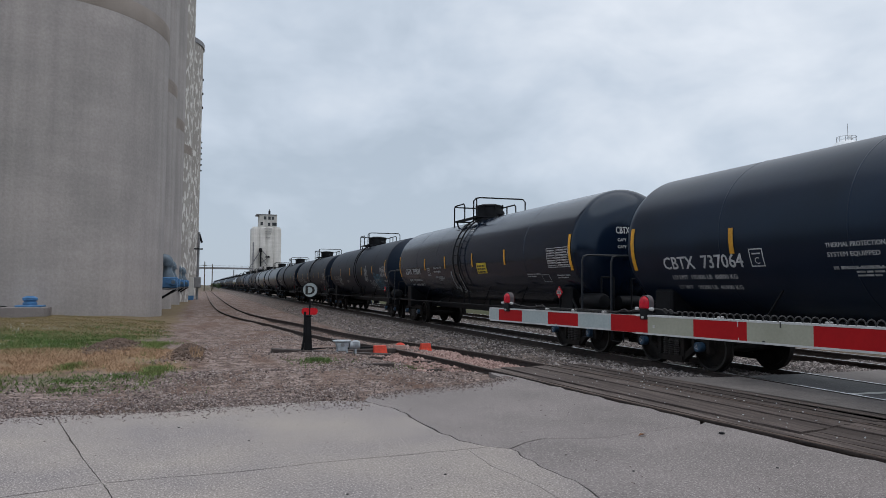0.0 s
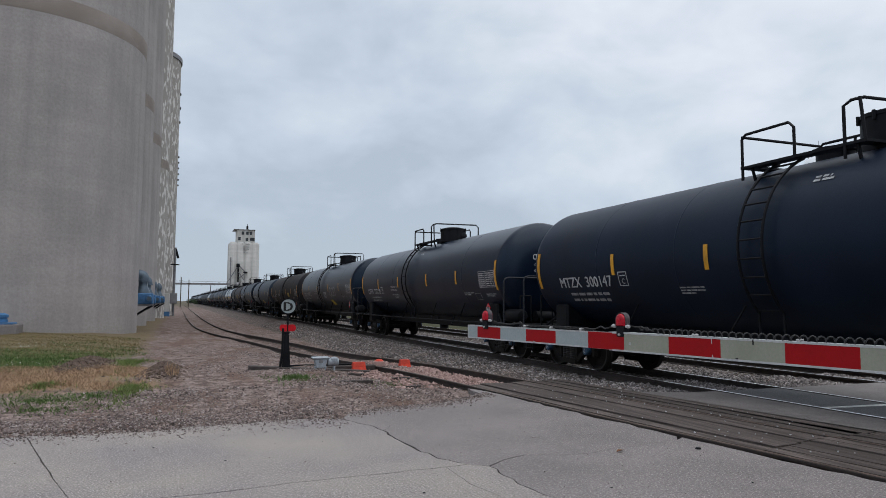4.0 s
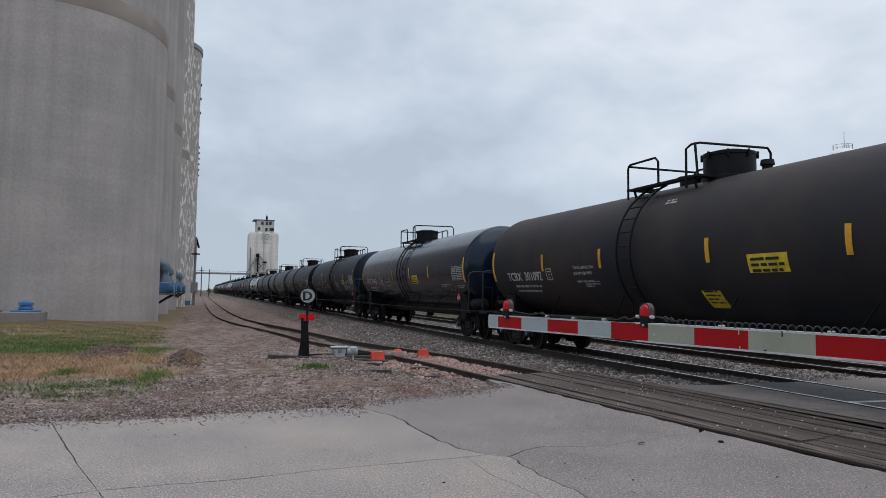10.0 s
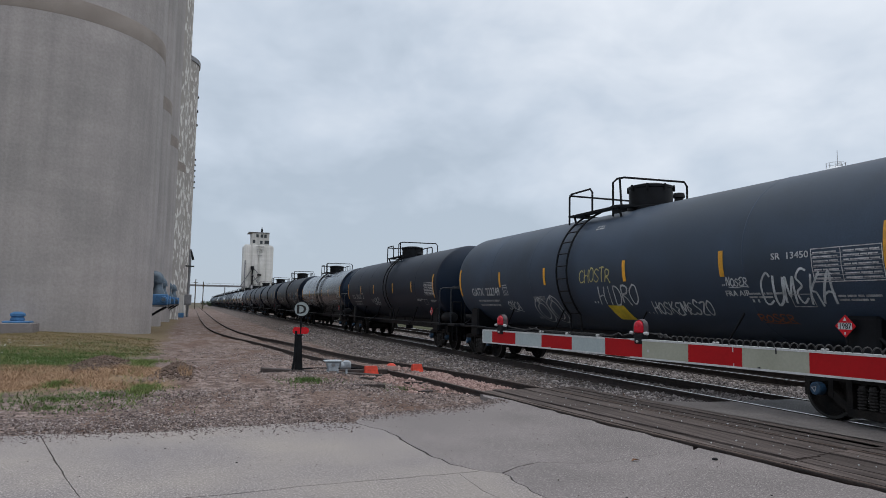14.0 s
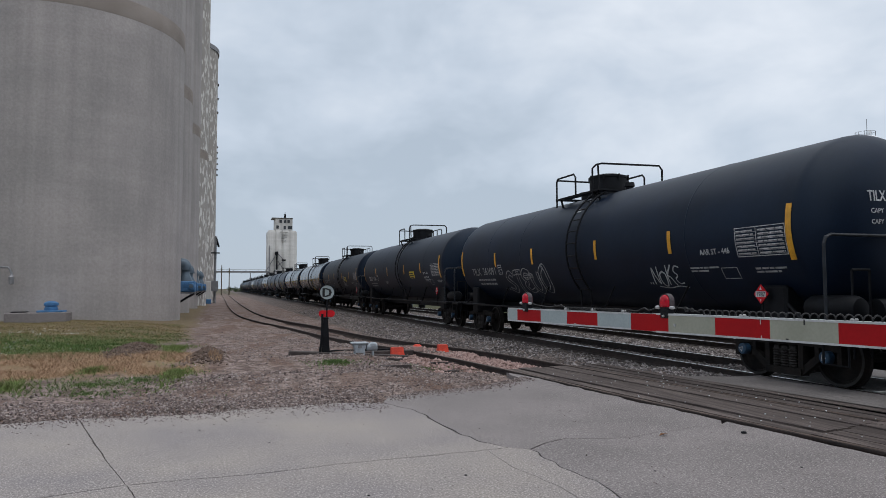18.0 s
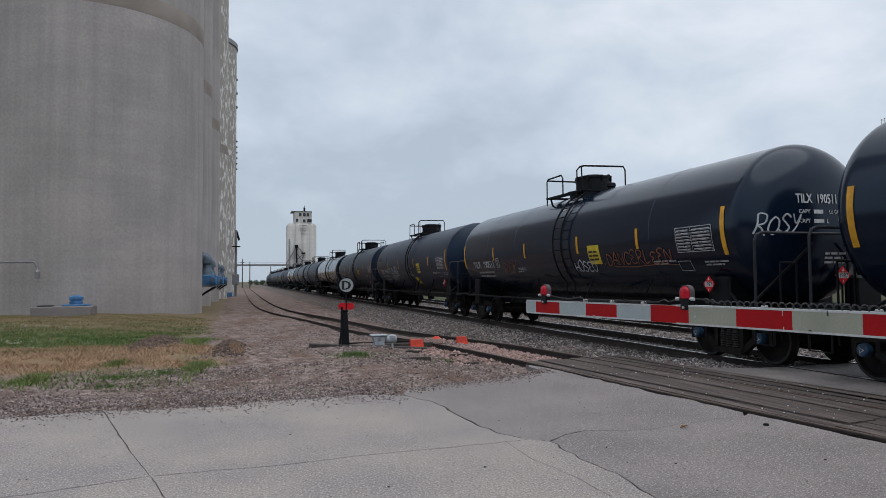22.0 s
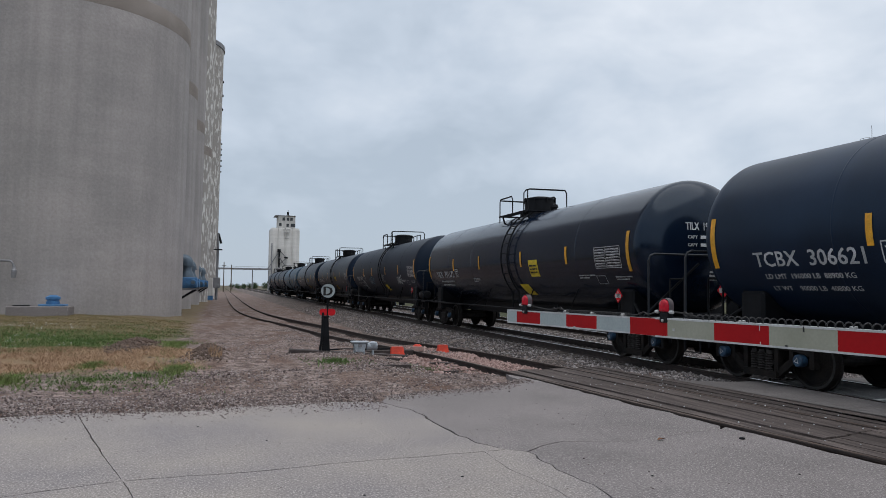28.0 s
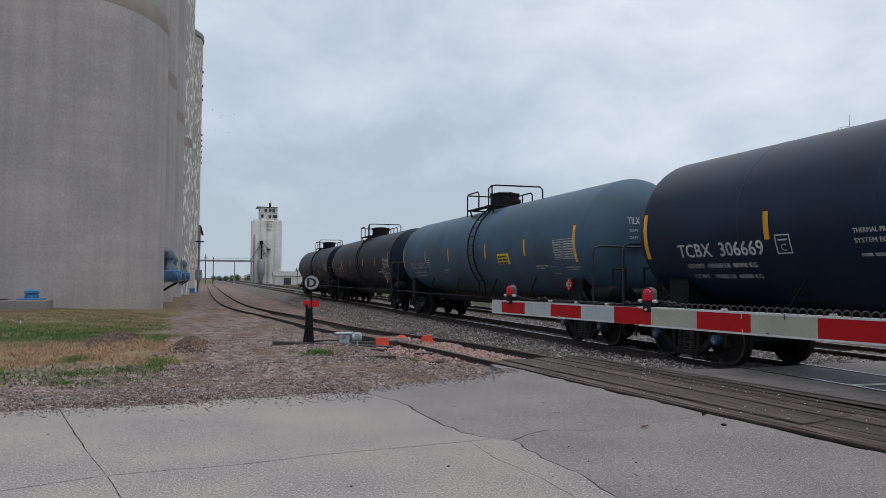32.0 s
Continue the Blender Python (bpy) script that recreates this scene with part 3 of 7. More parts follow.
def ground_z(x, y):
    """Height of the earth: level at the road, a little lower along the siding and the silos."""
    x, y = np.asarray(x, float), np.asarray(y, float)
    edge = np.interp(x, [2.0, 2.6, 4.0, 4.8, 5.2, 5.6], [9.2, 9.9, 10.3, 10.8, 12.2, 12.5])
    road = smoothstep(edge, edge + 0.6, y)
    low = -0.27 * smoothstep(15.5, 30, y) * smoothstep(-7, -1, x) - 0.12 * smoothstep(14, 34, y) * smoothstep(-4, -0.5, x)
    low = low - 0.15 * smoothstep(11.9, 13.2, y) * smoothstep(3.0, 4.6, x)
    low = low - 0.35 * smoothstep(6.2, 7.2, x) * smoothstep(11.5, 14, y) * (1 - smoothstep(17.5, 19, x))
    bumps = 0.035 * np.sin(x * 1.7 + 0.6 * y) * np.sin(y * 1.1 - x) + 0.02 * np.sin(3.1 * x + 1.3) * np.sin(2.7 * y)
    mound = 0.26 * np.exp(-((x + 2.0) ** 2 / 0.35 + (y - 19.3) ** 2 / 2.2)) + 0.24 * np.exp(-((x + 0.25) ** 2 / 0.12 + (y - 16.4) ** 2 / 2.0))
    near = np.exp(-(np.maximum(y - 20, 0) / 30) ** 2)
    return road * (low + bumps * near + mound) - 0.12 * (1 - road)


def axis_steps(a, b, fine0, fine1, d, grow=1.25):
    out = list(np.arange(fine0, fine1 + d / 2, d))
    s, v = d, fine0
    low = []
    while v > a:
        s *= grow
        v -= s
        low.append(max(v, a))
    s, v = d, out[-1]
    while v < b:
        s *= grow
        v += s
        out.append(min(v, b))
    return low[::-1] + out


def make_ground():
    xs, ys = axis_steps(-2500, 2500, -12, 20, 0.3), axis_steps(-1200, 3000, 9.0, 50, 0.3)
    X, Y = np.meshgrid(xs, ys)
    Z = ground_z(X, Y)
    nx, ny = len(xs), len(ys)
    g = Geo()
    g.v = [tuple(p) for p in np.stack([X, Y, Z], -1).reshape(-1, 3)]
    g.f = [(j * nx + i, j * nx + i + 1, (j + 1) * nx + i + 1, (j + 1) * nx + i) for j in range(ny - 1) for i in range(nx - 1)]
    m = bpy.data.materials.new("dirt_gravel_and_turf")
    m.use_nodes = True
    n, l = m.node_tree.nodes, m.node_tree.links
    b = n["Principled BSDF"]
    b.inputs["Roughness"].default_value, b.inputs["Specular IOR Level"].default_value = 0.95, 0.2
    tc = n.new("ShaderNodeTexCoord")
    sep = n.new("ShaderNodeSeparateXYZ")
    l.new(tc.outputs["Object"], sep.inputs[0])

    def noise_at(scale, detail=5):
        t = n.new("ShaderNodeTexNoise")
        t.inputs["Scale"].default_value, t.inputs["Detail"].default_value = scale, detail
        l.new(tc.outputs["Object"], t.inputs["Vector"])
        return t.outputs[0]

    def math_node(op, a, c):
        t = n.new("ShaderNodeMath")
        t.operation = op
        for i, q in enumerate((a, c)):
            if isinstance(q, (int, float)):
                t.inputs[i].default_value = q
            else:
                l.new(q, t.inputs[i])
        return t.outputs[0]

    def step(v, lo, hi):
        t = n.new("ShaderNodeMapRange")
        t.inputs["From Min"].default_value, t.inputs["From Max"].default_value = lo, hi
        l.new(v, t.inputs[0])
        return t.outputs[0]

    def mix(fac, a, c):
        t = n.new("ShaderNodeMix")
        t.data_type = "RGBA"
        l.new(fac, t.inputs["Factor"])
        for key, q in (("A", a), ("B", c)):
            if isinstance(q, tuple):
                t.inputs[key].default_value = (*q, 1)
            else:
                l.new(q, t.inputs[key])
        return t.outputs["Result"]

    big, mid_n, fine = noise_at(0.6), noise_at(3.0), noise_at(28.0, 3)
    dirt = mix(step(mid_n, 0.35, 0.65), (0.175, 0.122, 0.102), (0.285, 0.215, 0.185))
    dirt = mix(step(fine, 0.40, 0.60), dirt, (0.062, 0.048, 0.045))
    vo = n.new("ShaderNodeTexVoronoi")
    vo.inputs["Scale"].default_value = 20.0
    l.new(tc.outputs["Object"], vo.inputs["Vector"])
    vs = n.new("ShaderNodeSeparateColor")
    l.new(vo.outputs["Color"], vs.inputs[0])
    pebble = mix(vs.outputs[0], (0.062, 0.043, 0.038), (0.42, 0.335, 0.305))
    rubble = math_node("MULTIPLY", step(mid_n, 0.40, 0.56), 0.75)
    dirt = mix(rubble, dirt, pebble)
    mp = n.new("ShaderNodeMapping")
    mp.inputs["Scale"].default_value, mp.inputs["Rotation"].default_value = (0.9, 0.28, 1.0), (0, 0, 0.12)
    l.new(tc.outputs["Object"], mp.inputs[0])
    ruts = n.new("ShaderNodeTexNoise")
    ruts.inputs["Scale"].default_value, ruts.inputs["Detail"].default_value, ruts.inputs["Distortion"].default_value = 1.3, 6, 0.6
    l.new(mp.outputs[0], ruts.inputs["Vector"])
    soil = mix(step(fine, 0.35, 0.65), (0.17, 0.108, 0.082), (0.095, 0.062, 0.05))
    dirt = mix(math_node("MULTIPLY", step(ruts.outputs[0], 0.50, 0.62), 0.8), dirt, soil)
    straw = mix(step(fine, 0.35, 0.65), (0.30, 0.21, 0.125), (0.15, 0.10, 0.06))
    green = mix(step(mid_n, 0.35, 0.65), (0.046, 0.080, 0.020), (0.125, 0.108, 0.045))
    xw = math_node("ADD", sep.outputs["X"], math_node("MULTIPLY", math_node("SUBTRACT", big, 0.5), 2.2))
    yw = math_node("ADD", sep.outputs["Y"], math_node("MULTIPLY", math_node("SUBTRACT", mid_n, 0.5), 3.0))
    back = math_node("MULTIPLY", math_node("MAXIMUM", math_node("SUBTRACT", 26.0, sep.outputs["Y"]), 0.0), 0.15)
    left = step(math_node("ADD", xw, back), -1.0, -1.7)
    turf = math_node("MULTIPLY", left, step(yw, 17.2, 18.2))
    strawy = math_node("MULTIPLY", math_node("MULTIPLY", step(xw, -0.4, -0.9), step(yw, 13.2, 14.4)), step(yw, 19.4, 17.6))
    col = mix(strawy, dirt, straw)
    tan = mix(step(mid_n, 0.3, 0.7), (0.225, 0.160, 0.108), (0.135, 0.098, 0.066))
    green = mix(math_node("MULTIPLY", step(yw, 24.0, 31.0), 0.75), green, tan)
    col = mix(turf, col, green)
    weedy = math_node("MULTIPLY", step(sep.outputs["X"], 17.5, 19.5), step(sep.outputs["Y"], 12.0, 14.0))
    col = mix(weedy, col, mix(step(big, 0.35, 0.65), (0.04, 0.05, 0.022), (0.075, 0.066, 0.036)))
    farg = step(sep.outputs["Y"], 180, 320)
    col = mix(farg, col, mix(step(big, 0.3, 0.7), (0.085, 0.078, 0.055), (0.13, 0.11, 0.075)))
    l.new(col, b.inputs["Base Color"])
    bp = n.new("ShaderNodeBump")
    bp.inputs["Strength"].default_value, bp.inputs["Distance"].default_value = 0.9, 0.04
    l.new(noise_at(22.0, 5), bp.inputs["Height"])
    l.new(bp.outputs[0], b.inputs["Normal"])
    M["ground"] = m
    structure("ground", g, "ground", "dirt and gravel ground with patchy turf beside the silos", "ground")


make_ground()


def stones(name, pts, sizes, material, label, seed, category="stones"):
    """Many loose angular stones in one mesh."""
    rng = np.random.default_rng(seed)
    base = np.array([(1, 0, 0), (-1, 0, 0), (0, 1, 0), (0, -1, 0), (0, 0, 1), (0, 0, -1)], float)
    faces = np.array([(0, 2, 4), (2, 1, 4), (1, 3, 4), (3, 0, 4), (2, 0, 5), (1, 2, 5), (3, 1, 5), (0, 3, 5)])
    n = len(pts)
    v = base[None] * rng.uniform(0.55, 1.25, (n, 6, 1)) + rng.uniform(-0.3, 0.3, (n, 6, 3))
    v *= np.stack([rng.uniform(0.7, 1.3, n), rng.uniform(0.7, 1.3, n), rng.uniform(0.55, 0.95, n)], -1)[:, None]
    a = rng.uniform(0, 6.283, n)
    c, s = np.cos(a)[:, None], np.sin(a)[:, None]
    x, y = v[..., 0] * c - v[..., 1] * s, v[..., 0] * s + v[..., 1] * c
    v = np.stack([x, y, v[..., 2]], -1) * np.asarray(sizes)[:, None, None] + np.asarray(pts)[:, None]
    f = (faces[None] + 6 * np.arange(n)[:, None, None]).reshape(-1, 3)
    g = Geo()
    g.v, g.f = v.reshape(-1, 3).tolist(), f.tolist()
    return tagged(part(name, g, material), label, category, kind="stuff")


# concrete apron, cracked into slabs
CRACK_X = [(-1.66, 9.5), (-1.61, 9.42), (-1.28, 8.2), (-0.95, 7.0), (-0.71, 6.21), (-0.57, 5.69), (-0.2, 4.2), (0.3, 2.0), (0.9, -1.0)]
JOINT_Y = [(-0.71, 6.21), (0.29, 6.22), (1.0, 6.31), (1.78, 6.36), (2.75, 6.42)]
CRACK_R = [(2.14, 9.5), (2.3, 9.1), (2.44, 8.75), (2.47, 7.93), (2.51, 7.4), (2.55, 6.9), (2.75, 6.42), (2.94, 6.3), (2.91, 5.64), (2.97, 4.99), (2.9, 4.67), (2.8, 3.5), (3.1, 1.0), (3.4, -3.0)]


def rough_line(pts, amp, rng, step=0.12):
    out = [Vector((p[0], p[1], 0)) for p in pts]
    fine = []
    for a, b in zip(out, out[1:]):
        k = max(1, int((b - a).length / step))
        for i in range(k):
            p = a.lerp(b, i / k)
            fine.append((p.x + rng.uniform(-amp, amp), p.y + rng.uniform(-amp, amp)))
    return fine + [(out[-1].x, out[-1].y)]


def joint_gap(p):
    """Half the width of the gap: the long joints are worn open, the rest are hairlines."""
    if abs(p.x - np.interp(p.y, [5.7, 6.2, 7.0, 8.2, 9.5], [-0.57, -0.71, -0.95, -1.28, -1.66])) < 0.06 and p.y > 5.0:
        return 0.0042 + 0.003 * (p.y > 7.3)
    if p.y > 6.6 and 2.0 < p.x < 2.7:
        return 0.012
    return 0.0075 if 4.9 < p.y < 6.6 else 0.0025


def slab(name, poly, material, label, inset=lambda p: joint_gap(p), top=0.0, rng=random.Random(17)):
    """A slab with its edges drawn in a little, so that the joint shows as a real gap."""
    n = len(poly)
    ins = []
    for i in range(n):
        a, b, c = Vector(poly[i - 1]), Vector(poly[i]), Vector(poly[(i + 1) % n])
        d = (c - a)
        d = d.normalized() if d.length else Vector((1, 0))
        k = (inset(b) if callable(inset) else inset) * rng.uniform(0.5, 1.6)
        ins.append((b.x - d.y * k, b.y + d.x * k))
    return structure(name, Geo().prism(ins, -0.16, top), material, label, "pavement")


def make_road():
    rng = random.Random(5)
    c1 = rough_line(CRACK_X, 0.005, rng, 0.07)
    jl = rough_line([(-9.0, 5.2), (-4.0, 5.65), (-1.52, 5.97), (-0.71, 6.21)], 0.008, rng)
    jr = rough_line(JOINT_Y, 0.012, rng)
    cr = rough_line(CRACK_R, 0.025, rng)
    edge = rough_line([(-1.66, 9.5), (-0.6, 9.35), (0.44, 9.55), (1.59, 9.6), (2.14, 9.5)], 0.05, rng)
    edge_l = rough_line([(-60, 9.3), (-9, 9.25), (-4, 9.5), (-2.84, 9.42), (-1.66, 9.5)], 0.04, rng, 0.3)
    i_c = min(range(len(c1)), key=lambda i: (Vector(c1[i]) - Vector((-0.71, 6.21))).length)
    i_r = min(range(len(cr)), key=lambda i: (Vector(cr[i]) - Vector((2.75, 6.42))).length)
    i_b = min(range(len(cr)), key=lambda i: (Vector(cr[i]) - Vector((2.94, 6.3))).length)
    up_c, dn_c, up_r, dn_r = c1[:i_c + 1], c1[i_c:], cr[:i_r + 1], cr[i_r:]
    # counter-clockwise outlines
    slab("pavement_1", jl[:-1] + up_c[::-1] + edge_l[::-1][1:] + [(-60, 5.0)], "slab", "light worn concrete slab with a ragged far edge")
    slab("pavement_2", jr[:-1] + up_r[::-1] + edge[::-1][1:] + up_c[1:-1], "slab", "light worn concrete slab between two cracks")
    slab("pavement_3", [(-60, -14), (2, -14)] + dn_c[::-1] + jl[::-1][1:] + [(-60, 5.0)], "slab", "light worn concrete slab")
    i_j = min(range(len(jr)), key=lambda i: abs(jr[i][0] - 2.5))
    hair = [jr[i_j]] + rough_line([(2.5, 6.1), (2.49, 5.75), (2.55, 5.4), (2.6, 5.06), (2.62, 4.6), (2.5, 3.5), (2.6, 1.0), (2.8, -6.0)], 0.012, rng) + [(3, -14)]

    def hairline(p):
        return 0.003 if 2.45 < p.x < 2.63 else joint_gap(p)

    slab("pavement_4", [(2, -14)] + hair[::-1] + jr[:i_j][::-1] + dn_c[1:], "slab", "light worn concrete slab with a chipped side", hairline)
    slab("pavement_7", [(3, -14), (4, -14)] + dn_r[::-1] + jr[i_j:-1][::-1] + hair[1:-1], "slab", "narrow light concrete strip broken off along a crack", hairline)
    near_edge = [(p[0] - 0.12, p[1]) for p in NEAR_RAIL_AT_ROAD]
    far = rough_line([(5.18, 12.2), (5.0, 11.0), (4.05, 10.52), (3.04, 10.32), (2.44, 10.1), (2.14, 9.5)], 0.04, rng)
    timber_side = rough_line(near_edge, 0.05, rng, 0.22)
    i_t = min(range(len(timber_side)), key=lambda i: abs(timber_side[i][1] - 6.85))
    branch = [cr[i_b]] + rough_line([(3.2, 6.5), (3.5, 6.62), (3.94, 6.45), (4.9, 6.62), (5.6, 6.75)], 0.03, rng) + [timber_side[i_t]]

    def worn(p):
        return (0.017 if p.y > 6.45 else 0.012) if p.x < 3.05 else 0.008 if p.x < 3.55 else 0.0025 if p.x < 5.75 else 0.045

    slab("pavement_5", branch[:-1] + timber_side[i_t:] + far[1:-1] + cr[:i_b], "slabdark", "dark grey concrete apron up to the crossing timbers", worn, -0.003)
    slab("pavement_6", [(4, -14)] + timber_side[:i_t] + branch[::-1] + cr[i_b + 1:], "slabdark", "dark grey concrete apron up to the crossing timbers", worn, -0.003)


NEAR_RAIL = [(12.0, -42.0), (8.6, -14.0), (7.0, -2.0), (6.45, 2.5), (6.09, 5.5), (5.8, 7.6), (5.62, 9.2), (5.42, 11.5), (5.25, 13.2), (5.1, 15.2), (4.93, 17.4),
             (4.5, 22.0), (3.75, 29.0), (3.0, 35.0), (2.1, 41.0), (1.45, 48.0), (1.1, 58.0), (0.95, 75.0), (0.9, 100.0), (0.9, 300.0), (0.9, 700.0)]
near_line = []
for p in spline([(x, y, 0) for x, y in NEAR_RAIL], 0.8):
    if not near_line or p.y > near_line[-1].y + 0.3:
        near_line.append(p)
NEAR_RAIL_AT_ROAD = [(p.x, p.y) for p in near_line if -13.5 < p.y < 12.3]
NEAR_RAIL_AT_ROAD = [(9.0, -14)] + NEAR_RAIL_AT_ROAD
make_road()


def siding_z(y):
    return float(-0.28 * smoothstep(12.5, 28, y))


def offset_line(line, d):
    out = []
    for i, p in enumerate(line):
        t = (line[min(i + 1, len(line) - 1)] - line[max(i - 1, 0)]).normalized()
        out.append(Vector((p.x + t.y * d, p.y - t.x * d, p.z)))
    return out


RAIL_SECTION = [(-0.07, -0.17), (0.07, -0.17), (0.07, -0.155), (0.012, -0.135), (0.012, -0.045), (0.036, -0.03), (0.036, -0.004), (0.03, 0.0),
                (-0.03, 0.0), (-0.036, -0.004), (-0.036, -0.03), (-0.012, -0.045), (-0.012, -0.135), (-0.07, -0.155)]


def rail(line, parent, face="railtop"):
    """A rail along a line of its head, the worn running face a part of its own."""
    g, h = Geo(), Geo()
    n = len(RAIL_SECTION)
    for i, p in enumerate(line):
        t = (line[min(i + 1, len(line) - 1)] - line[max(i - 1, 0)]).normalized()
        s = Vector((t.y, -t.x, 0)).normalized()
        g.v.extend(tuple(p + s * a + Vector((0, 0, b))) for a, b in RAIL_SECTION)
        h.v.extend(tuple(p + s * a + Vector((0, 0, 0.004))) for a in (-0.026, 0.026))
        if i:
            k = (i - 1) * n
            g.f.extend((k + j, k + (j + 1) % n, k + n + (j + 1) % n, k + n + j) for j in range(n))
            h.f.append((2 * i - 2, 2 * i - 1, 2 * i + 1, 2 * i))
    r = part("rail", g, "rail", parent)
    part("running_face", h, face, r)
    return r


def straight(x, y0, y1, step):
    return [Vector((x, y, 0)) for y in np.arange(y0, y1 + step / 2, step)]


M["railface"] = mat("rusty_rail_head", (0.105, 0.074, 0.060), 0.6, 0.3, vary=0.3, scale=4)
main_track = thing("railway_track", "main railway track on grey ballast with worn steel rails", "track", kind="structure")
third_track = thing("railway_track", "second main railway track beyond the train", "track", kind="structure")
siding = thing("railway_track", "rusty siding track that curves away to the silos", "track", kind="structure")
for x, t in ((MAIN_X, main_track), (THIRD_X, third_track)):
    for s in (-1, 1):
        rail(straight(x + s * GAUGE / 2, -900, 900, 25), t)
sid_near = [Vector((p.x, p.y, siding_z(p.y))) for p in near_line]
sid_mid = offset_line(sid_near, GAUGE / 2)
rail(sid_near, siding, "railface")
rail(offset_line(sid_near, GAUGE), siding, "railface")

tie_mesh = Geo().box((-1.3, -0.11, -0.16), (1.3, 0.11, 0.0), 0.012).mesh("tie")


def ties():
    """Cross-ties where they show: those of the siding, and of the main track past the crossing."""
    acc, i, old = 0.0, 0, sid_mid[0]
    for a, b in zip(sid_mid, sid_mid[1:]):
        d = b - a
        k = 0.0
        while acc < d.length:
            p = a + d * (acc / d.length)
            if 12.6 < p.y < 16.5:
                m = Matrix.Translation((p.x, p.y, p.z - 0.165)) @ Matrix.Rotation(math.atan2(-d.x, d.y), 4, "Z")
                part("tie", tie_mesh, "tie", siding, at=m)
            acc += 0.55
        acc -= d.length
    for x, t in ((MAIN_X, main_track), (THIRD_X, third_track)):
        for y in np.arange(12.6, 52, 0.53):
            part("tie", tie_mesh, "tie", t, at=Matrix.Translation((x, y, -0.168)))


def ballast_bank():
    """The raised bed of the two main tracks."""
    prof = [(6.3, -0.62), (6.95, -0.46), (8.25, -0.2), (9.3, -0.185), (11.2, -0.185), (12.2, -0.2), (13.5, -0.19), (15.4, -0.19), (16.4, -0.22), (17.9, -0.6)]
    ys = [10.05, 11.0, 11.8] + list(np.arange(12.6, 60, 0.8)) + [75, 100, 140, 200, 300, 500, 900]
    g = Geo()
    rng = random.Random(8)
    for y in ys:
        g.v.extend((x + rng.uniform(-0.08, 0.08) * (y < 70), y, z + rng.uniform(-0.02, 0.02) * (y < 70)) for x, z in prof)
    n = len(prof)
    g.f = [(j * n + i, j * n + i + 1, (j + 1) * n + i + 1, (j + 1) * n + i) for j in range(len(ys) - 1) for i in range(n - 1)]
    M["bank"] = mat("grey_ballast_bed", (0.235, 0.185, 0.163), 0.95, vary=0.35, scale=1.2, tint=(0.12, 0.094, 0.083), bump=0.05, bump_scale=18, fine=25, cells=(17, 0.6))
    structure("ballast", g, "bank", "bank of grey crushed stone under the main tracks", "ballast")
    g2 = Geo()
    for y in (-900, -300, -100, -30, -14.2):
        g2.v.extend((x, y, z) for x, z in prof)
    g2.f = [(j * n + i, j * n + i + 1, (j + 1) * n + i + 1, (j + 1) * n + i) for j in range(4) for i in range(n - 1)]
    structure("ballast", g2, "bank", "bank of grey crushed stone under the main tracks", "ballast")
    return prof


bank = ballast_bank()


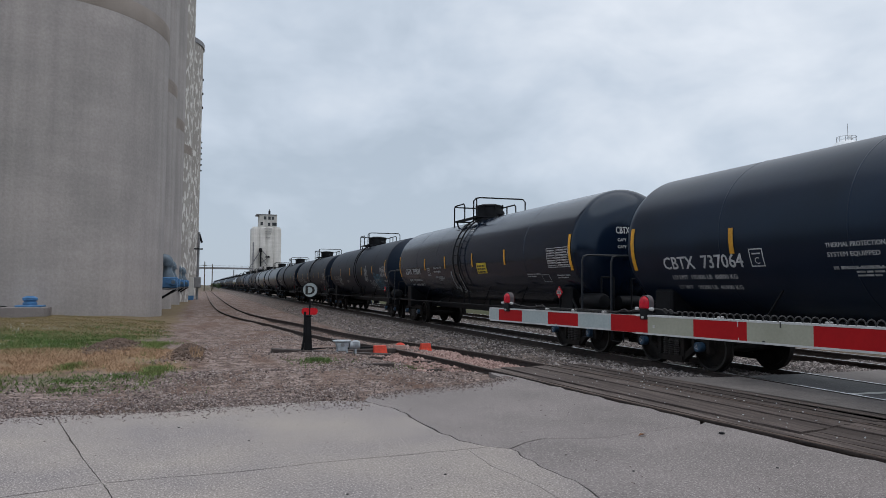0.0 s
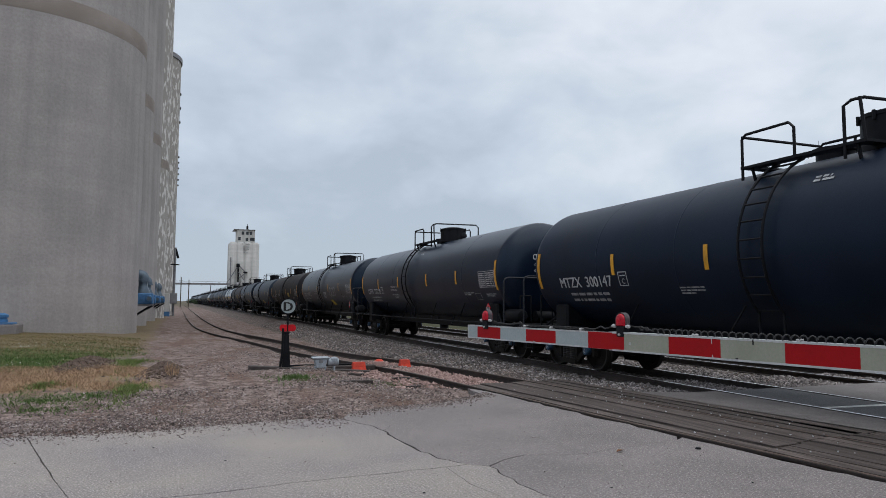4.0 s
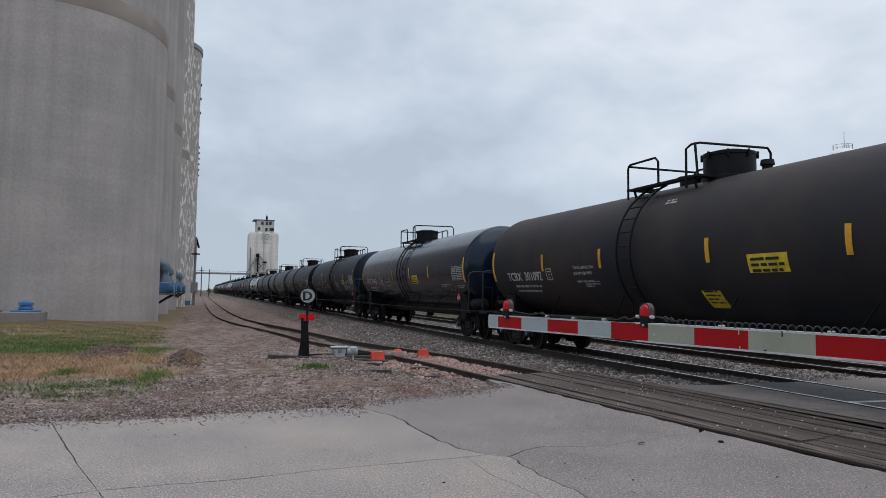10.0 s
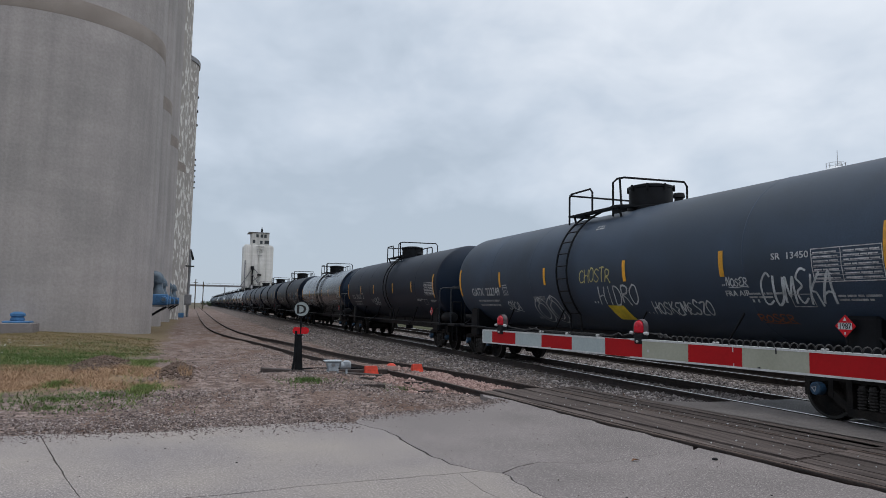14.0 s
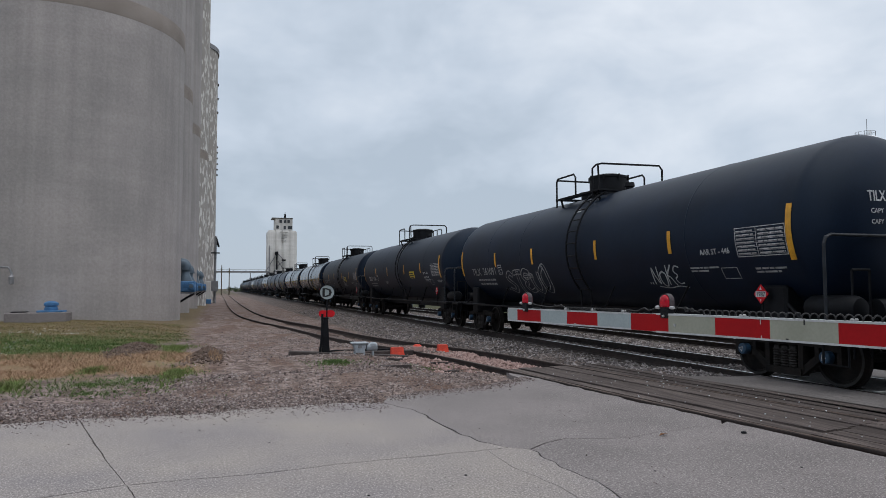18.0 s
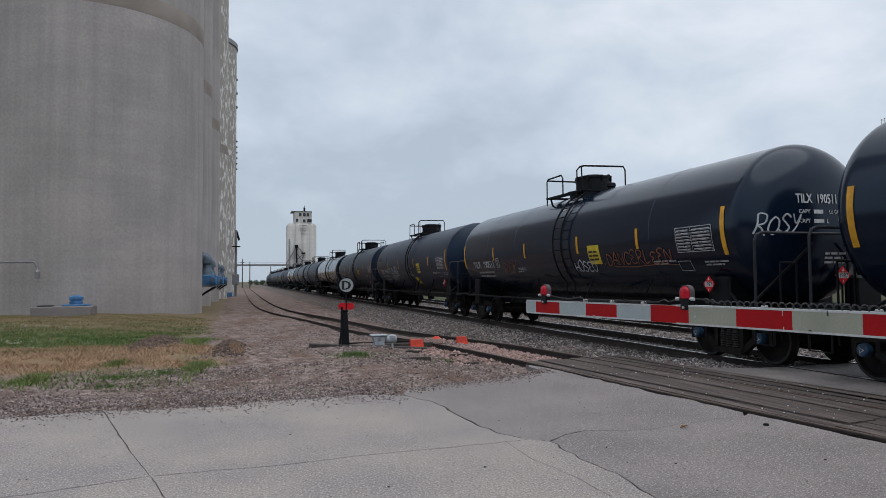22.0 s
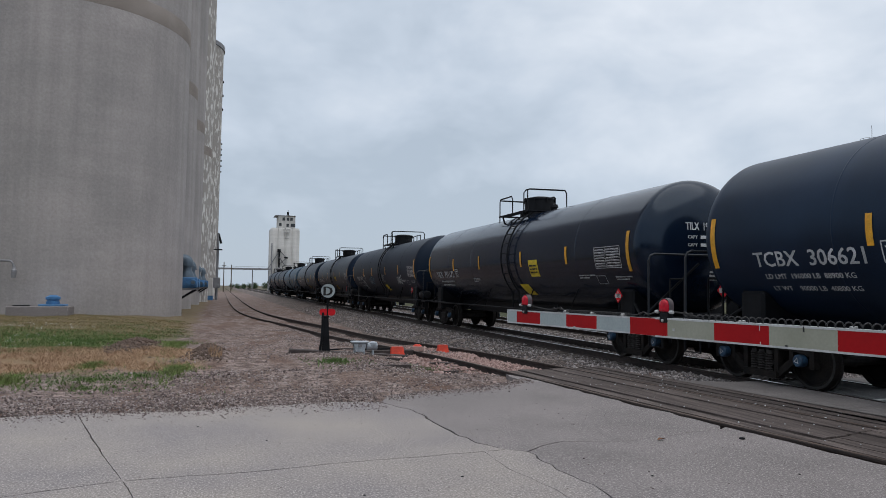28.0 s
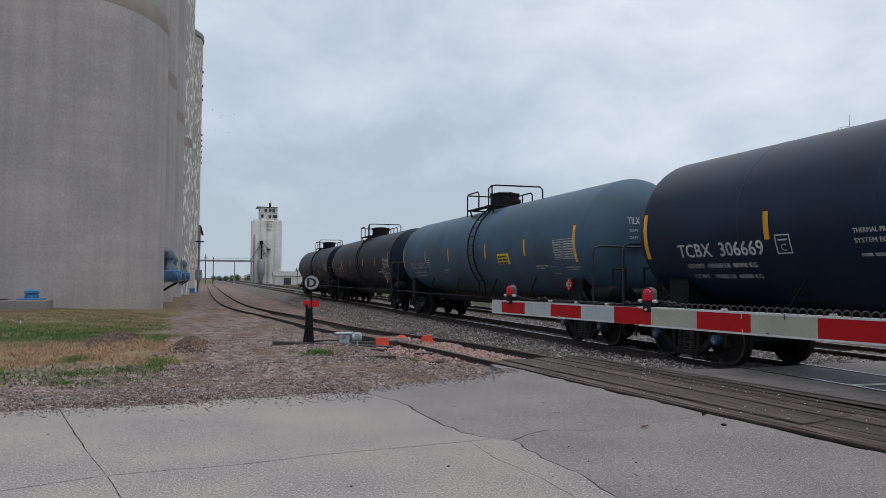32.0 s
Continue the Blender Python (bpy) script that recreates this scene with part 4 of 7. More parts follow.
def scatter():
    rng = np.random.default_rng(3)
    # stones on the bank
    n = 45000
    y = 10.3 + 52 * rng.random(n) ** 2.0
    x = rng.uniform(6.6, 17.0, n)
    px, pz = [p[0] for p in bank], [p[1] for p in bank]
    z = np.maximum(np.interp(x, px, pz), ground_z(x, y)) + 0.01
    keep = (y > 12.2) | (x > 8.3)
    for xc in (MAIN_X, THIRD_X):
        for s in (-1, 1):
            keep &= abs(x - xc - s * GAUGE / 2) > 0.09
    stones("ballast_stones", np.stack([x, y, z], -1)[keep], rng.uniform(0.022, 0.055, n)[keep], "ballast", "loose grey ballast stones on the track bed", 4)
    # gravel between road, silos and siding
    n = 90000
    y = 9.4 + 24 * rng.random(n) ** 2.2
    x = rng.uniform(-7, 7.2, n)
    lx = np.interp(y, [p[1] for p in NEAR_RAIL], [p[0] for p in NEAR_RAIL])
    keep = (x < lx + 0.6 + 1.5 * rng.random(n)) & ((x > -0.9 + 0.8 * rng.normal(size=n)) | (y < 11.4 + 0.6 * rng.normal(size=n)))
    keep &= ~((y < 10.5 + 0.25 * rng.normal(size=n)) & (x > 2.2)) & ~((y < 11.7 + 0.5 * rng.normal(size=n)) & (x > 4.5)) & (abs(x - lx) > 0.1) & (abs(x - lx - GAUGE) > 0.1)
    patchy = np.sin(1.3 * x + 0.7 * y) + np.sin(2.1 * y - 0.8 * x) + rng.normal(size=n)
    keep &= (patchy > np.where(y > 12.5, 0.15, -0.5)) | (y < 10.8)
    keep &= ~((x > 2.2) & (y < 12.6)) | (rng.random(n) < 0.75)
    keep &= (y < 13.5) | (x > 2.2) | (rng.random(n) < 0.35)
    x, y = x[keep], y[keep]
    z = np.where((y < 10.4) & (x > 2.3), 0.0, ground_z(x, y)) + 0.006
    stones("gravel_stones", np.stack([x, y, z], -1), rng.uniform(0.012, 0.032, len(x)) * rng.choice([0.7, 1.0, 1.35], len(x), p=[0.45, 0.4, 0.15]) * np.where(y < 12.2, 0.72, 1.0), "gravel", "loose gravel and rubble beside the road", 5)
    # gravel strewn over the slab edges
    n = 2600
    x, y = rng.uniform(-7, 2.2, n), 9.55 - abs(rng.normal(size=n)) * 0.3
    stones("gravel_stones", np.stack([x, y, np.full(n, 0.003)], -1), rng.uniform(0.005, 0.017, n), "gravel", "small gravel strewn over the concrete edge", 6)
    n = 1500
    x = rng.uniform(2.3, 5.2, n)
    y = np.interp(x, [2.3, 3.0, 4.0, 5.2], [10.0, 10.3, 10.5, 11.4]) - abs(rng.normal(size=n)) * 0.22
    stones("gravel_stones", np.stack([x, y, np.full(n, 0.001)], -1), rng.uniform(0.005, 0.02, n), "gravel", "small gravel strewn over the dark apron's edge", 9)
    n = 700
    x, y = rng.uniform(-3, 5.4, n), rng.uniform(3.5, 9.3, n)
    stones("grit", np.stack([x, y, np.full(n, 0.001)], -1), rng.uniform(0.003, 0.009, n), "gravel", "scattered grit on the concrete", 12)
    n = 90
    i = rng.integers(0, len(NEAR_RAIL_AT_ROAD) - 1, n)
    y = rng.uniform(4.5, 12.0, n)
    x = np.interp(y, [p[1] for p in NEAR_RAIL], [p[0] for p in NEAR_RAIL]) + rng.uniform(0.1, 2.25, n)
    stones("grit", np.stack([x, y, np.full(n, 0.012)], -1), rng.uniform(0.008, 0.016, n), "white", "pale stone chips on the crossing timbers", 13)
    # pink rock by the switch
    n = 5200
    y = 12.6 + 8.5 * rng.random(n)
    lx = np.interp(y, [p[1] for p in NEAR_RAIL], [p[0] for p in NEAR_RAIL])
    x = lx + rng.uniform(-1.0, 1.45, n)
    keep = (abs(x - lx) > 0.09) & ((x > lx) | (rng.random(n) < 0.35))
    keep &= ((y < 17.5) | (rng.random(n) < 0.25))
    x, y = x[keep], y[keep]
    zz = np.array([siding_z(v) for v in y]) - 0.16
    stones("ballast_stones", np.stack([x, y, np.minimum(zz + 0.06, np.maximum(zz, ground_z(x, y))) + 0.02], -1), rng.uniform(0.025, 0.06, len(x)), "pinkrock", "pinkish crushed rock between the siding rails", 7)


scatter()


def crossing():
    """Timber planks between and beside the siding rails, asphalt on to the main tracks."""
    base = thing("crossing_timbers", "weathered grey timber planks of the level crossing", "crossing", kind="structure")
    line = [p for p in spline([(x, y, 0) for x, y in NEAR_RAIL], 0.02) if -13 < p.y < 12.6]
    offs = [0.09, 0.33, 0.57, 0.81, 1.05, 1.25, 1.60, 1.84, 2.08]
    rng = random.Random(3)
    cuts = [-13, -6.2, -0.4, 5.98, 12.6]
    for k, o in enumerate(offs):
        w = 0.203 if o not in (1.25,) else 0.16
        dy = rng.uniform(-0.07, 0.07) if k > 1 else -0.02
        for a, b in zip(cuts, cuts[1:]):
            seg = [p for p in line if a + dy * (a > -13) <= p.y <= b + dy * (b < 12)]
            if len(seg) < 2:
                continue
            p0, p1 = offset_line(seg, o)[0], offset_line(seg, o)[-1]
            q0, q1 = offset_line(seg, o + w)[0], offset_line(seg, o + w)[-1]
            d = (p1 - p0).normalized() * rng.uniform(0.003, 0.009)
            w0, w1 = rng.uniform(-0.008, 0.008), rng.uniform(-0.008, 0.008)  # sawn ends out of square
            q0, q1 = q0 + (p1 - p0).normalized() * w0, q1 + (p1 - p0).normalized() * w1
            z = rng.uniform(-0.014, 0.010)
            g = Geo().prism([(p.x, p.y) for p in (p0 + d, q0 + d, q1 - d, p1 - d)], -0.18, z)
            part("plank", g, "plank", base)
    far_edge = [(p.x, p.y) for p in offset_line(line, 2.31)][::12]
    poly = [(9.34, -13.5), (9.34, 10.2), (8.7, 10.22), (7.65, 10.75)] + far_edge[::-1]
    structure("road", Geo().prism(poly, -0.2, -0.006), "panel", "grey asphalt between the crossing tracks", "road")
    for x0, x1 in ((9.49, 10.83), (10.98, 13.65), (13.76, 15.14), (15.3, 60)):
        structure("road", Geo().prism([(x0, -13.5), (x1, -13.5), (x1, 10.2 if x1 < 20 else 11.2), (x0, 10.2)], -0.2, -0.006), "asphalt" if x1 - x0 < 1.5 else "panel", "worn asphalt road surface across the tracks", "road")
    for x0, x1 in ((9.5, 10.82), (11.08, 13.6), (13.8, 15.1)):
        structure("road_marking", Geo().prism([(x0, 7.95), (x1, 7.85), (x1, 7.97), (x0, 8.07)], -0.01, -0.002), "roadpaint", "worn white edge line across the crossing", "marking")
    structure("road_marking", Geo().prism([(16.2, 2.0), (16.7, 2.0), (16.7, 10.5), (16.2, 10.5)], -0.01, 0.0), "roadpaint", "faded white stop line", "marking")
    structure("road_marking", Geo().prism([(16.7, 9.9), (60, 9.7), (60, 9.85), (16.7, 10.05)], -0.01, 0.0), "roadpaint", "faded white edge line", "marking")


# ---- silos, elevator, water tower and the distance ----
def silo(x, y, r, h, material, label, ring=None):
    s = thing("grain_silo", label, "silo", (x, y, 0), "concrete grain silos")
    part("wall", Geo().lathe([(r, -1.5), (r, h), (0, h + 0.02)], 96), material, s, smooth=40)
    part("roof_rim", Geo().lathe([(r + 0.003, h - 0.5), (r + 0.16, h - 0.5), (r + 0.16, h + 0.1), (r + 0.003, h + 0.1)], 96), "steel", s, smooth=40)
    if ring:
        part("joint_band", Geo().lathe([(r + 0.002, ring - 0.55), (r + 0.014, ring - 0.5), (r + 0.014, ring + 0.4), (r + 0.002, ring + 0.45)], 96), "silo_stain", s, "dark stained casting joint", smooth=60)
    return s


SILO_R = 6.3
for k in range(4):
    silo((-8.58, -8.55, -8.3, -7.77)[k], 45.2 + 13.0 * k, SILO_R, 40, "concrete_silo" if k < 3 else "silo_paint", "tall grey cast concrete grain silo with a dark stained band" if k < 3 else "tall concrete grain silo with flaking white paint", 16.8)
white_silo = silo(-6.0, 102, 5.35, 35.3, "silo_paint", "older grain silo with peeling white paint and a dark rim")
for k in range(3):
    part("bracket", Geo().box((5.2, -0.2, 30.4 - 2.0 * k), (5.50, 0.2, 30.7 - 2.0 * k), 0.05), "iron", white_silo)
for k in range(6):
    part("bracket", Geo().box((5.2, 0.4, 21.6 - 0.8 * k), (5.52, 0.7, 21.82 - 0.8 * k), 0.04), "iron", white_silo)


M["bluegrey"] = mat("grey_blue_sheet_metal", (0.10, 0.135, 0.17), 0.5, 0.3, vary=0.25, scale=2)


def aeration_fan(x, y, z):
    f = thing("aeration_fan", "blue aeration fan with a grey duct elbow on the silo wall", "fan", (x, y, z), "aeration fans")
    part("housing", Geo().box((-0.6, -0.6, 1.25), (0.45, 0.6, 1.95), 0.06), "bluepaint", f)
    motor = part("motor", Geo().lathe([(0, -1.0), (0.19, -1.0), (0.21, -0.96), (0.21, -0.6)], 16, (0.2, 0, 1.62), "y"), "bluepaint", f, smooth=40)
    part("grille", Geo().lathe([(0, -1.03), (0.12, -1.02), (0.13, -1.0)], 16, (0.2, 0, 1.62), "y"), "bluegrey", motor, "grey fan grille", smooth=40)
    part("transition", Geo().lathe([(0.46, 1.95), (0.44, 2.05), (0.27, 2.42), (0.27, 2.8)], 18, (-0.2, 0, 0)), "bluegrey", f, smooth=30)
    part("duct", Geo().tube(spline([(-0.2, 0, 2.78), (-0.19, 0, 2.92), (-0.3, 0, 3.09), (-0.65, 0, 3.13), (-1.4, 0, 3.13)], 0.06), 0.35, 16), "bluegrey", f, "grey duct elbow", smooth=40)
    part("flange", Geo().lathe([(0.33, -0.04), (0.42, -0.04), (0.42, 0.04), (0.33, 0.04)], 16, (-0.2, 0, 2.74)), "bluegrey", f, smooth=40)
    part("wall_flange", Geo().lathe([(0.37, -0.05), (0.50, -0.05), (0.50, 0.05), (0.37, 0.05)], 16, (-0.72, 0, 3.13), "x"), "bluegrey", f, smooth=40)
    for b in (-0.5, 0.5):
        part("strut", Geo().tube([(0.4, b, 1.2), (-0.95, b, 0.3)], 0.07, 6), "iron", f)
        part("bearer", Geo().box((-1.2, b - 0.06, 1.13), (0.45, b + 0.06, 1.25)), "steel", f)


for k in range(4):
    aeration_fan((-1.95, -2.12, -2.02, -1.85)[k], (48.4, 59.6, 70.5, 81.6)[k], 0.12)


def silo_fittings():
    v = thing("roof_vent", "blue capped vent on a low concrete pad", "vent", (-8.3, 37.9, 0.06))
    part("pad", Geo().box((-1.32, -0.7, -0.25), (1.3, 0.8, 0.40), 0.03), "slabdark", v, "low concrete pad")
    part("base", Geo().box((-0.05, -0.4, 0.40), (1.1, 0.5, 0.49), 0.02), "bluepaint", v)
    part("cap", Geo().lathe([(0.27, 0.49), (0.31, 0.52), (0.31, 0.62), (0.26, 0.64), (0.26, 0.70), (0.33, 0.73), (0.33, 0.84), (0.16, 0.93), (0, 0.94)], 20, (0.5, 0.05, 0)), "bluepaint", v, smooth=35)
    part("plate", Geo().box((-1.15, -0.3, 0.40), (-0.5, 0.2, 0.45), 0.01), "iron", v)
    p = thing("conduit", "thin grey conduit with a light fitting on the silo wall", "conduit", (-8.9, 38.55, 0.1))
    part("pipe", Geo().tube(spline([(-2.9, 0.55, 2.55), (-1.2, 0.05, 2.55), (-0.9, -0.02, 2.5), (-0.78, -0.02, 2.2)], 0.1), 0.05, 8), "steel", p)
    part("fitting", Geo().lathe([(0, 1.7), (0.1, 1.72), (0.12, 1.9), (0.13, 2.08), (0.07, 2.15), (0.06, 2.3), (0, 2.32)], 12, (-0.78, -0.05, 0)), "steel", p, smooth=40)
    k = thing("corner_kiosk", "white box at the foot of the old silo", "kiosk", (-2.0, 95, -0.4))
    part("body", Geo().box((-1.2, -1.2, 0), (1.0, 1.2, 0.6), 0.05), "bluepaint", k)
    part("panel", Geo().box((-1.0, -1.1, 0.6), (0.95, 1.1, 2.9), 0.05), "elevator", k)
    e = thing("elevator_leg", "dark steel leg and spouts on the silo's side", "machinery", (-0.62, 97.5, 0))
    part("casing", Geo().tube([(0, 0, -0.4), (0.05, 0, 8.6)], 0.16, 8), "steel", e)
    part("spout", Geo().tube([(0.1, 0, 8.4), (0.45, 0, 7.2)], 0.14, 8), "iron", e)
    part("platform", Geo().box((-0.5, -0.6, 6.3), (0.6, 0.6, 6.42), 0.02), "iron", e)
    part("control_box", Geo().box((-0.45, -0.5, 1.2), (0.45, 0.3, 2.6), 0.03), "steel", e)


silo_fittings()


M["fadedsign"] = mat("faded_sign_paint", (0.36, 0.36, 0.35), 0.8, vary=0.3, scale=1.5)


def elevator():
    """The distant wooden-age grain elevator with its head house and spouts."""
    y = 250.0
    e = thing("grain_elevator", "distant whitewashed concrete grain elevator with a head house", "grain elevator", (21.2, y, -1.0))
    bw = 5.2
    for i, x in enumerate((-3.9, -1.5, 0.9, 3.25)):
        part("bin", Geo().lathe([(1.6, 0), (1.6, 22.3), (1.1, 23.0), (0, 23.1)], 28, (x, -1.0, 0)), "elevator", e, smooth=40)
    part("body", Geo().box((-bw, -0.9, 0), (bw - 0.65, 8, 22.9), 0.2), "elevator", e)
    hh = part("head_house", Geo().box((-2.8, -1.6, 22.9), (3.2, 6, 27.3), 0.1), "elevator", e)
    part("roof", Geo().box((-3.9, -1.9, 27.3), (3.3, 6.2, 27.5), 0.05), "steel", e)
    for x, z in ((-0.9, 26.2), (0.6, 26.2), (1.8, 26.2), (-2.0, 24.2), (0.5, 24.0), (2.0, 24.1), (2.7, 24.1)):
        part("window", Geo().box((x - 0.42, -1.68, z - 0.55), (x + 0.42, -1.55, z + 0.55)), "darkwin", hh)
    part("vent", Geo().tube([(0.7, 0, 27.4), (0.7, 0, 28.9)], 0.35, 8), "iron", e)
    part("antenna", Geo().tube([(0.7, 0, 28.9), (0.7, 0, 29.6)], 0.1, 5), "iron", e)
    for k, z in enumerate((22.2, 21.2, 20.4, 19.2)):
        part("sign_bar", Geo().box((-0.3 - 0.9 + 0.2 * k, -2.72, z), (1.5 - 0.2 * k, -2.62, z + 0.28)), "fadedsign", e)
    part("leg_casing", Geo().box((-2.5, -3.6, 0), (-2.0, -2.7, 14.6), 0.05), "iron", e)
    part("leg_head", Geo().box((-2.9, -3.8, 14.2), (-1.8, -2.6, 15.4), 0.1), "iron", e)
    part("platform", Geo().box((-0.6, -3.6, 12.2), (0.8, -2.8, 12.7), 0.05), "iron", e)
    part("leg_casing", Geo().box((-5.0, -3.4, 0), (-4.6, -2.9, 17.5), 0.05), "steel", e)
    part("hopper", Geo().lathe([(0.3, 1), (1.2, 4), (1.2, 8), (0.4, 9)], 12, (-2.3, -4.4, 0)), "steel", e, smooth=40)
    for a, b in (((-2.2, -3.4, 14.8), (-6.3, -3.4, 8.0)), ((-2.2, -3.4, 15.0), (0.2, -3.4, 12.4)), ((-2.2, -3.6, 12.5), (-0.2, -3.6, 9.6)), ((0.2, -3.4, 12.2), (-2.2, -3.4, 10.2))):
        part("spout", Geo().tube([a, b], 0.18, 6), "steel", e)
    c = thing("conveyor_bridge", "long thin steel conveyor bridge over the yard", "conveyor", (0, y - 6, -1.0))
    part("gallery", Geo().box((-9, -0.5, 7.9), (16, 0.5, 8.5), 0.02), "steel", c)
    part("handrail", Geo().tube([(-9, -0.5, 9.0), (16, -0.5, 9.0)], 0.05, 4), "steel", c)
    for x in (10.0, 15.4):
        part("post", Geo().tube([(x, 0, 0), (x, 0, 7.8)], 0.16, 6), "steel", c)
    for x in (-9, -5, -1, 3, 7, 11):
        part("brace", Geo().tube([(x, -0.5, 7.6), (x + 2, -0.5, 9.0)], 0.04, 4), "steel", c)
    for x, h in ((0.6, 9.2), (2.8, 8.4)):
        p = thing("utility_pole", "tall bare wooden utility pole", "pole", (x, y - 30, -0.6), "utility poles")
        part("shaft", Geo().tube([(0, 0, -0.3), (0, 0, h)], 0.17, 8, r2=0.12), "bark", p)
        part("crossarm", Geo().box((-0.6, -0.05, h - 1.2), (0.6, 0.05, h - 1.05)), "bark", p)
    for x0, w, h, d in ((20.5, 9.0, 3.2, 215), (29.0, 8.0, 4.5, 225), (41, 12, 4.2, 240)):
        s = thing("storage_shed", "low white metal shed near the elevator", "shed", (x0, d, -1.0), "sheds")
        part("wall", Geo().box((0, 0, 0), (w, 7, h), 0.05), "elevator", s)
        part("roof", Geo().add([(-0.3, -0.3, h), (w + 0.3, -0.3, h), (w + 0.3, 7.3, h), (-0.3, 7.3, h), (-0.3, 3.5, h + 1.4), (w + 0.3, 3.5, h + 1.4)],
                               [(0, 1, 5, 4), (2, 3, 4, 5), (0, 4, 3), (1, 2, 5), (0, 3, 2, 1)]), "steel", s)
        part("door", Geo().box((w * 0.3, -0.06, 0), (w * 0.3 + 2.2, 0.02, 2.5)), "darkwin", s)


elevator()


def water_tower():
    d, az = 224.0, math.atan2(1.183, 1.0)
    x, y = d * math.sin(az), d * math.cos(az)
    w = thing("water_tower", "white spheroid water tower with the town's name in dark letters", "water tower", (x, y, -1.0))
    prof = [(0, 34.6), (1.2, 34.7), (2.4, 35.6), (3.7, 37.4), (4.5, 39.4), (4.6, 40.6), (4.2, 42.2), (3.2, 43.7), (1.8, 44.6), (0, 44.9)]
    M["tower_white"] = mat("white_tower_paint", (0.72, 0.75, 0.78), 0.5, vary=0.04, scale=0.3)
    M["navy"] = mat("navy_letters", (0.03, 0.05, 0.10), 0.6)
    sp = [(q.x, q.y) for q in spline([(a, b, 0) for a, b in prof], 0.5)]
    part("tank", Geo().lathe([(max(a, 0), b) for a, b in sp], 48), "tower_white", w, smooth=50)
    part("stem", Geo().lathe([(2.6, 0), (1.6, 4), (1.1, 8), (1.1, 32), (1.5, 34), (2.4, 35.7)], 28), "tower_white", w, smooth=50)
    part("mast", Geo().tube([(0.6, 0, 44.6), (0.6, 0, 49.5)], 0.07, 5), "steel", w)
    part("antenna_dome", Geo().lathe([(0, 44.8), (0.7, 45.2), (0.7, 45.9), (0, 46.4)], 12, (1.3, 0, 0)), "tower_white", w, smooth=50)
    part("railing", Geo().lathe([(2.5, 45.6), (2.56, 45.62), (2.56, 45.68), (2.5, 45.7)], 20), "steel", w)
    for k in range(10):
        a = 2 * math.pi * k / 10
        part("baluster", Geo().tube([(2.5 * math.cos(a), 2.5 * math.sin(a), 44.2), (2.5 * math.cos(a), 2.5 * math.sin(a), 45.65)], 0.05, 4), "steel", w)
    v, f = bold(lettering("GREENWOOD", 1.75), 0.07)
    width = max(p[0] for p in v)
    g = Geo()
    face = math.atan2(-y, -x)
    pts = []
    for u, q in v:
        a = face + (u - width / 2) / 4.62
        pts.append((4.66 * math.cos(a), 4.66 * math.sin(a), 39.5 + q))
    g.add(pts, f)
    part("lettering", g, "navy", w, "dark blue town name")


water_tower()


def tree(x, y, h, seed, z=-1.0):
    rng = random.Random(seed)
    t = thing("tree", "leafy green tree in the distance", "tree", (x, y, z), "distant trees")
    g = Geo().tube([(0, 0, -0.3), (0.05 * h * rng.uniform(-0.3, 0.3), 0, h * 0.55)], 0.035 * h, 7, r2=0.014 * h)
    for k in range(6):
        a, zz = rng.uniform(0, 6.28), h * rng.uniform(0.3, 0.55)
        g.tube([(0, 0, zz), (0.25 * h * math.cos(a), 0.25 * h * math.sin(a), zz + h * 0.22)], 0.012 * h, 5, r2=0.004 * h)
    part("trunk", g, "bark", t)
    c = Geo()
    for k in range(900):
        a, u, q = rng.uniform(0, 6.28), rng.random() ** 0.4, rng.uniform(-1, 1)
        lump = 1 + 0.25 * math.sin(3 * a + seed) + 0.15 * math.sin(5 * q + 2 * a)
        r = 0.40 * h * u * math.sqrt(max(0.02, 1 - q * q * 0.9)) * lump
        p = Vector((r * math.cos(a), r * math.sin(a), h * (0.62 + 0.38 * q * u)))
        s = h * rng.uniform(0.02, 0.045)
        d1, d2 = Vector([rng.uniform(-1, 1) for _ in range(3)]), Vector([rng.uniform(-1, 1) for _ in range(3)])
        c.add([p + d1 * s, p + d2 * s, p - d1 * s, p - d2 * s], [(0, 1, 2, 3)])
    part("crown", c, "leaves", t)


rng_t = random.Random(77)
for k in range(10):
    tree(43 + rng_t.uniform(-3, 6), 6 + 7.5 * k + rng_t.uniform(-2, 2), rng_t.uniform(5, 7), 90 + k, -0.3)
for k in range(12):
    tree(6 + k * 1.3 + rng_t.uniform(-1, 1), 330 + rng_t.uniform(-10, 60), rng_t.uniform(2.4, 3.6) + 0.12 * k, k)
for k in range(14):
    tree(38 + k * 9 + rng_t.uniform(-3, 3), 300 - k * 11 + rng_t.uniform(-10, 10), rng_t.uniform(7, 11), 40 + k)


def roadside_sign():
    s = thing("road_sign", "white rectangular sign on a thin steel post beyond the tracks", "sign", (SIGN[0], SIGN[1], -0.3))
    part("post", Geo().tube([(0, 0, -0.2), (0, 0, 1.8)], 0.035, 8), "steel", s)
    part("panel", Geo().box((-0.3, -0.06, 1.0), (0.3, -0.03, 1.8), 0.01), "roadpaint", s)
    part("text_bar", Geo().box((-0.2, -0.068, 1.5), (0.2, -0.062, 1.58)), "iron", s)
    part("text_bar", Geo().box((-0.2, -0.068, 1.25), (0.14, -0.062, 1.33)), "iron", s)


SIGN = (26.0, 21.15)
roadside_sign()


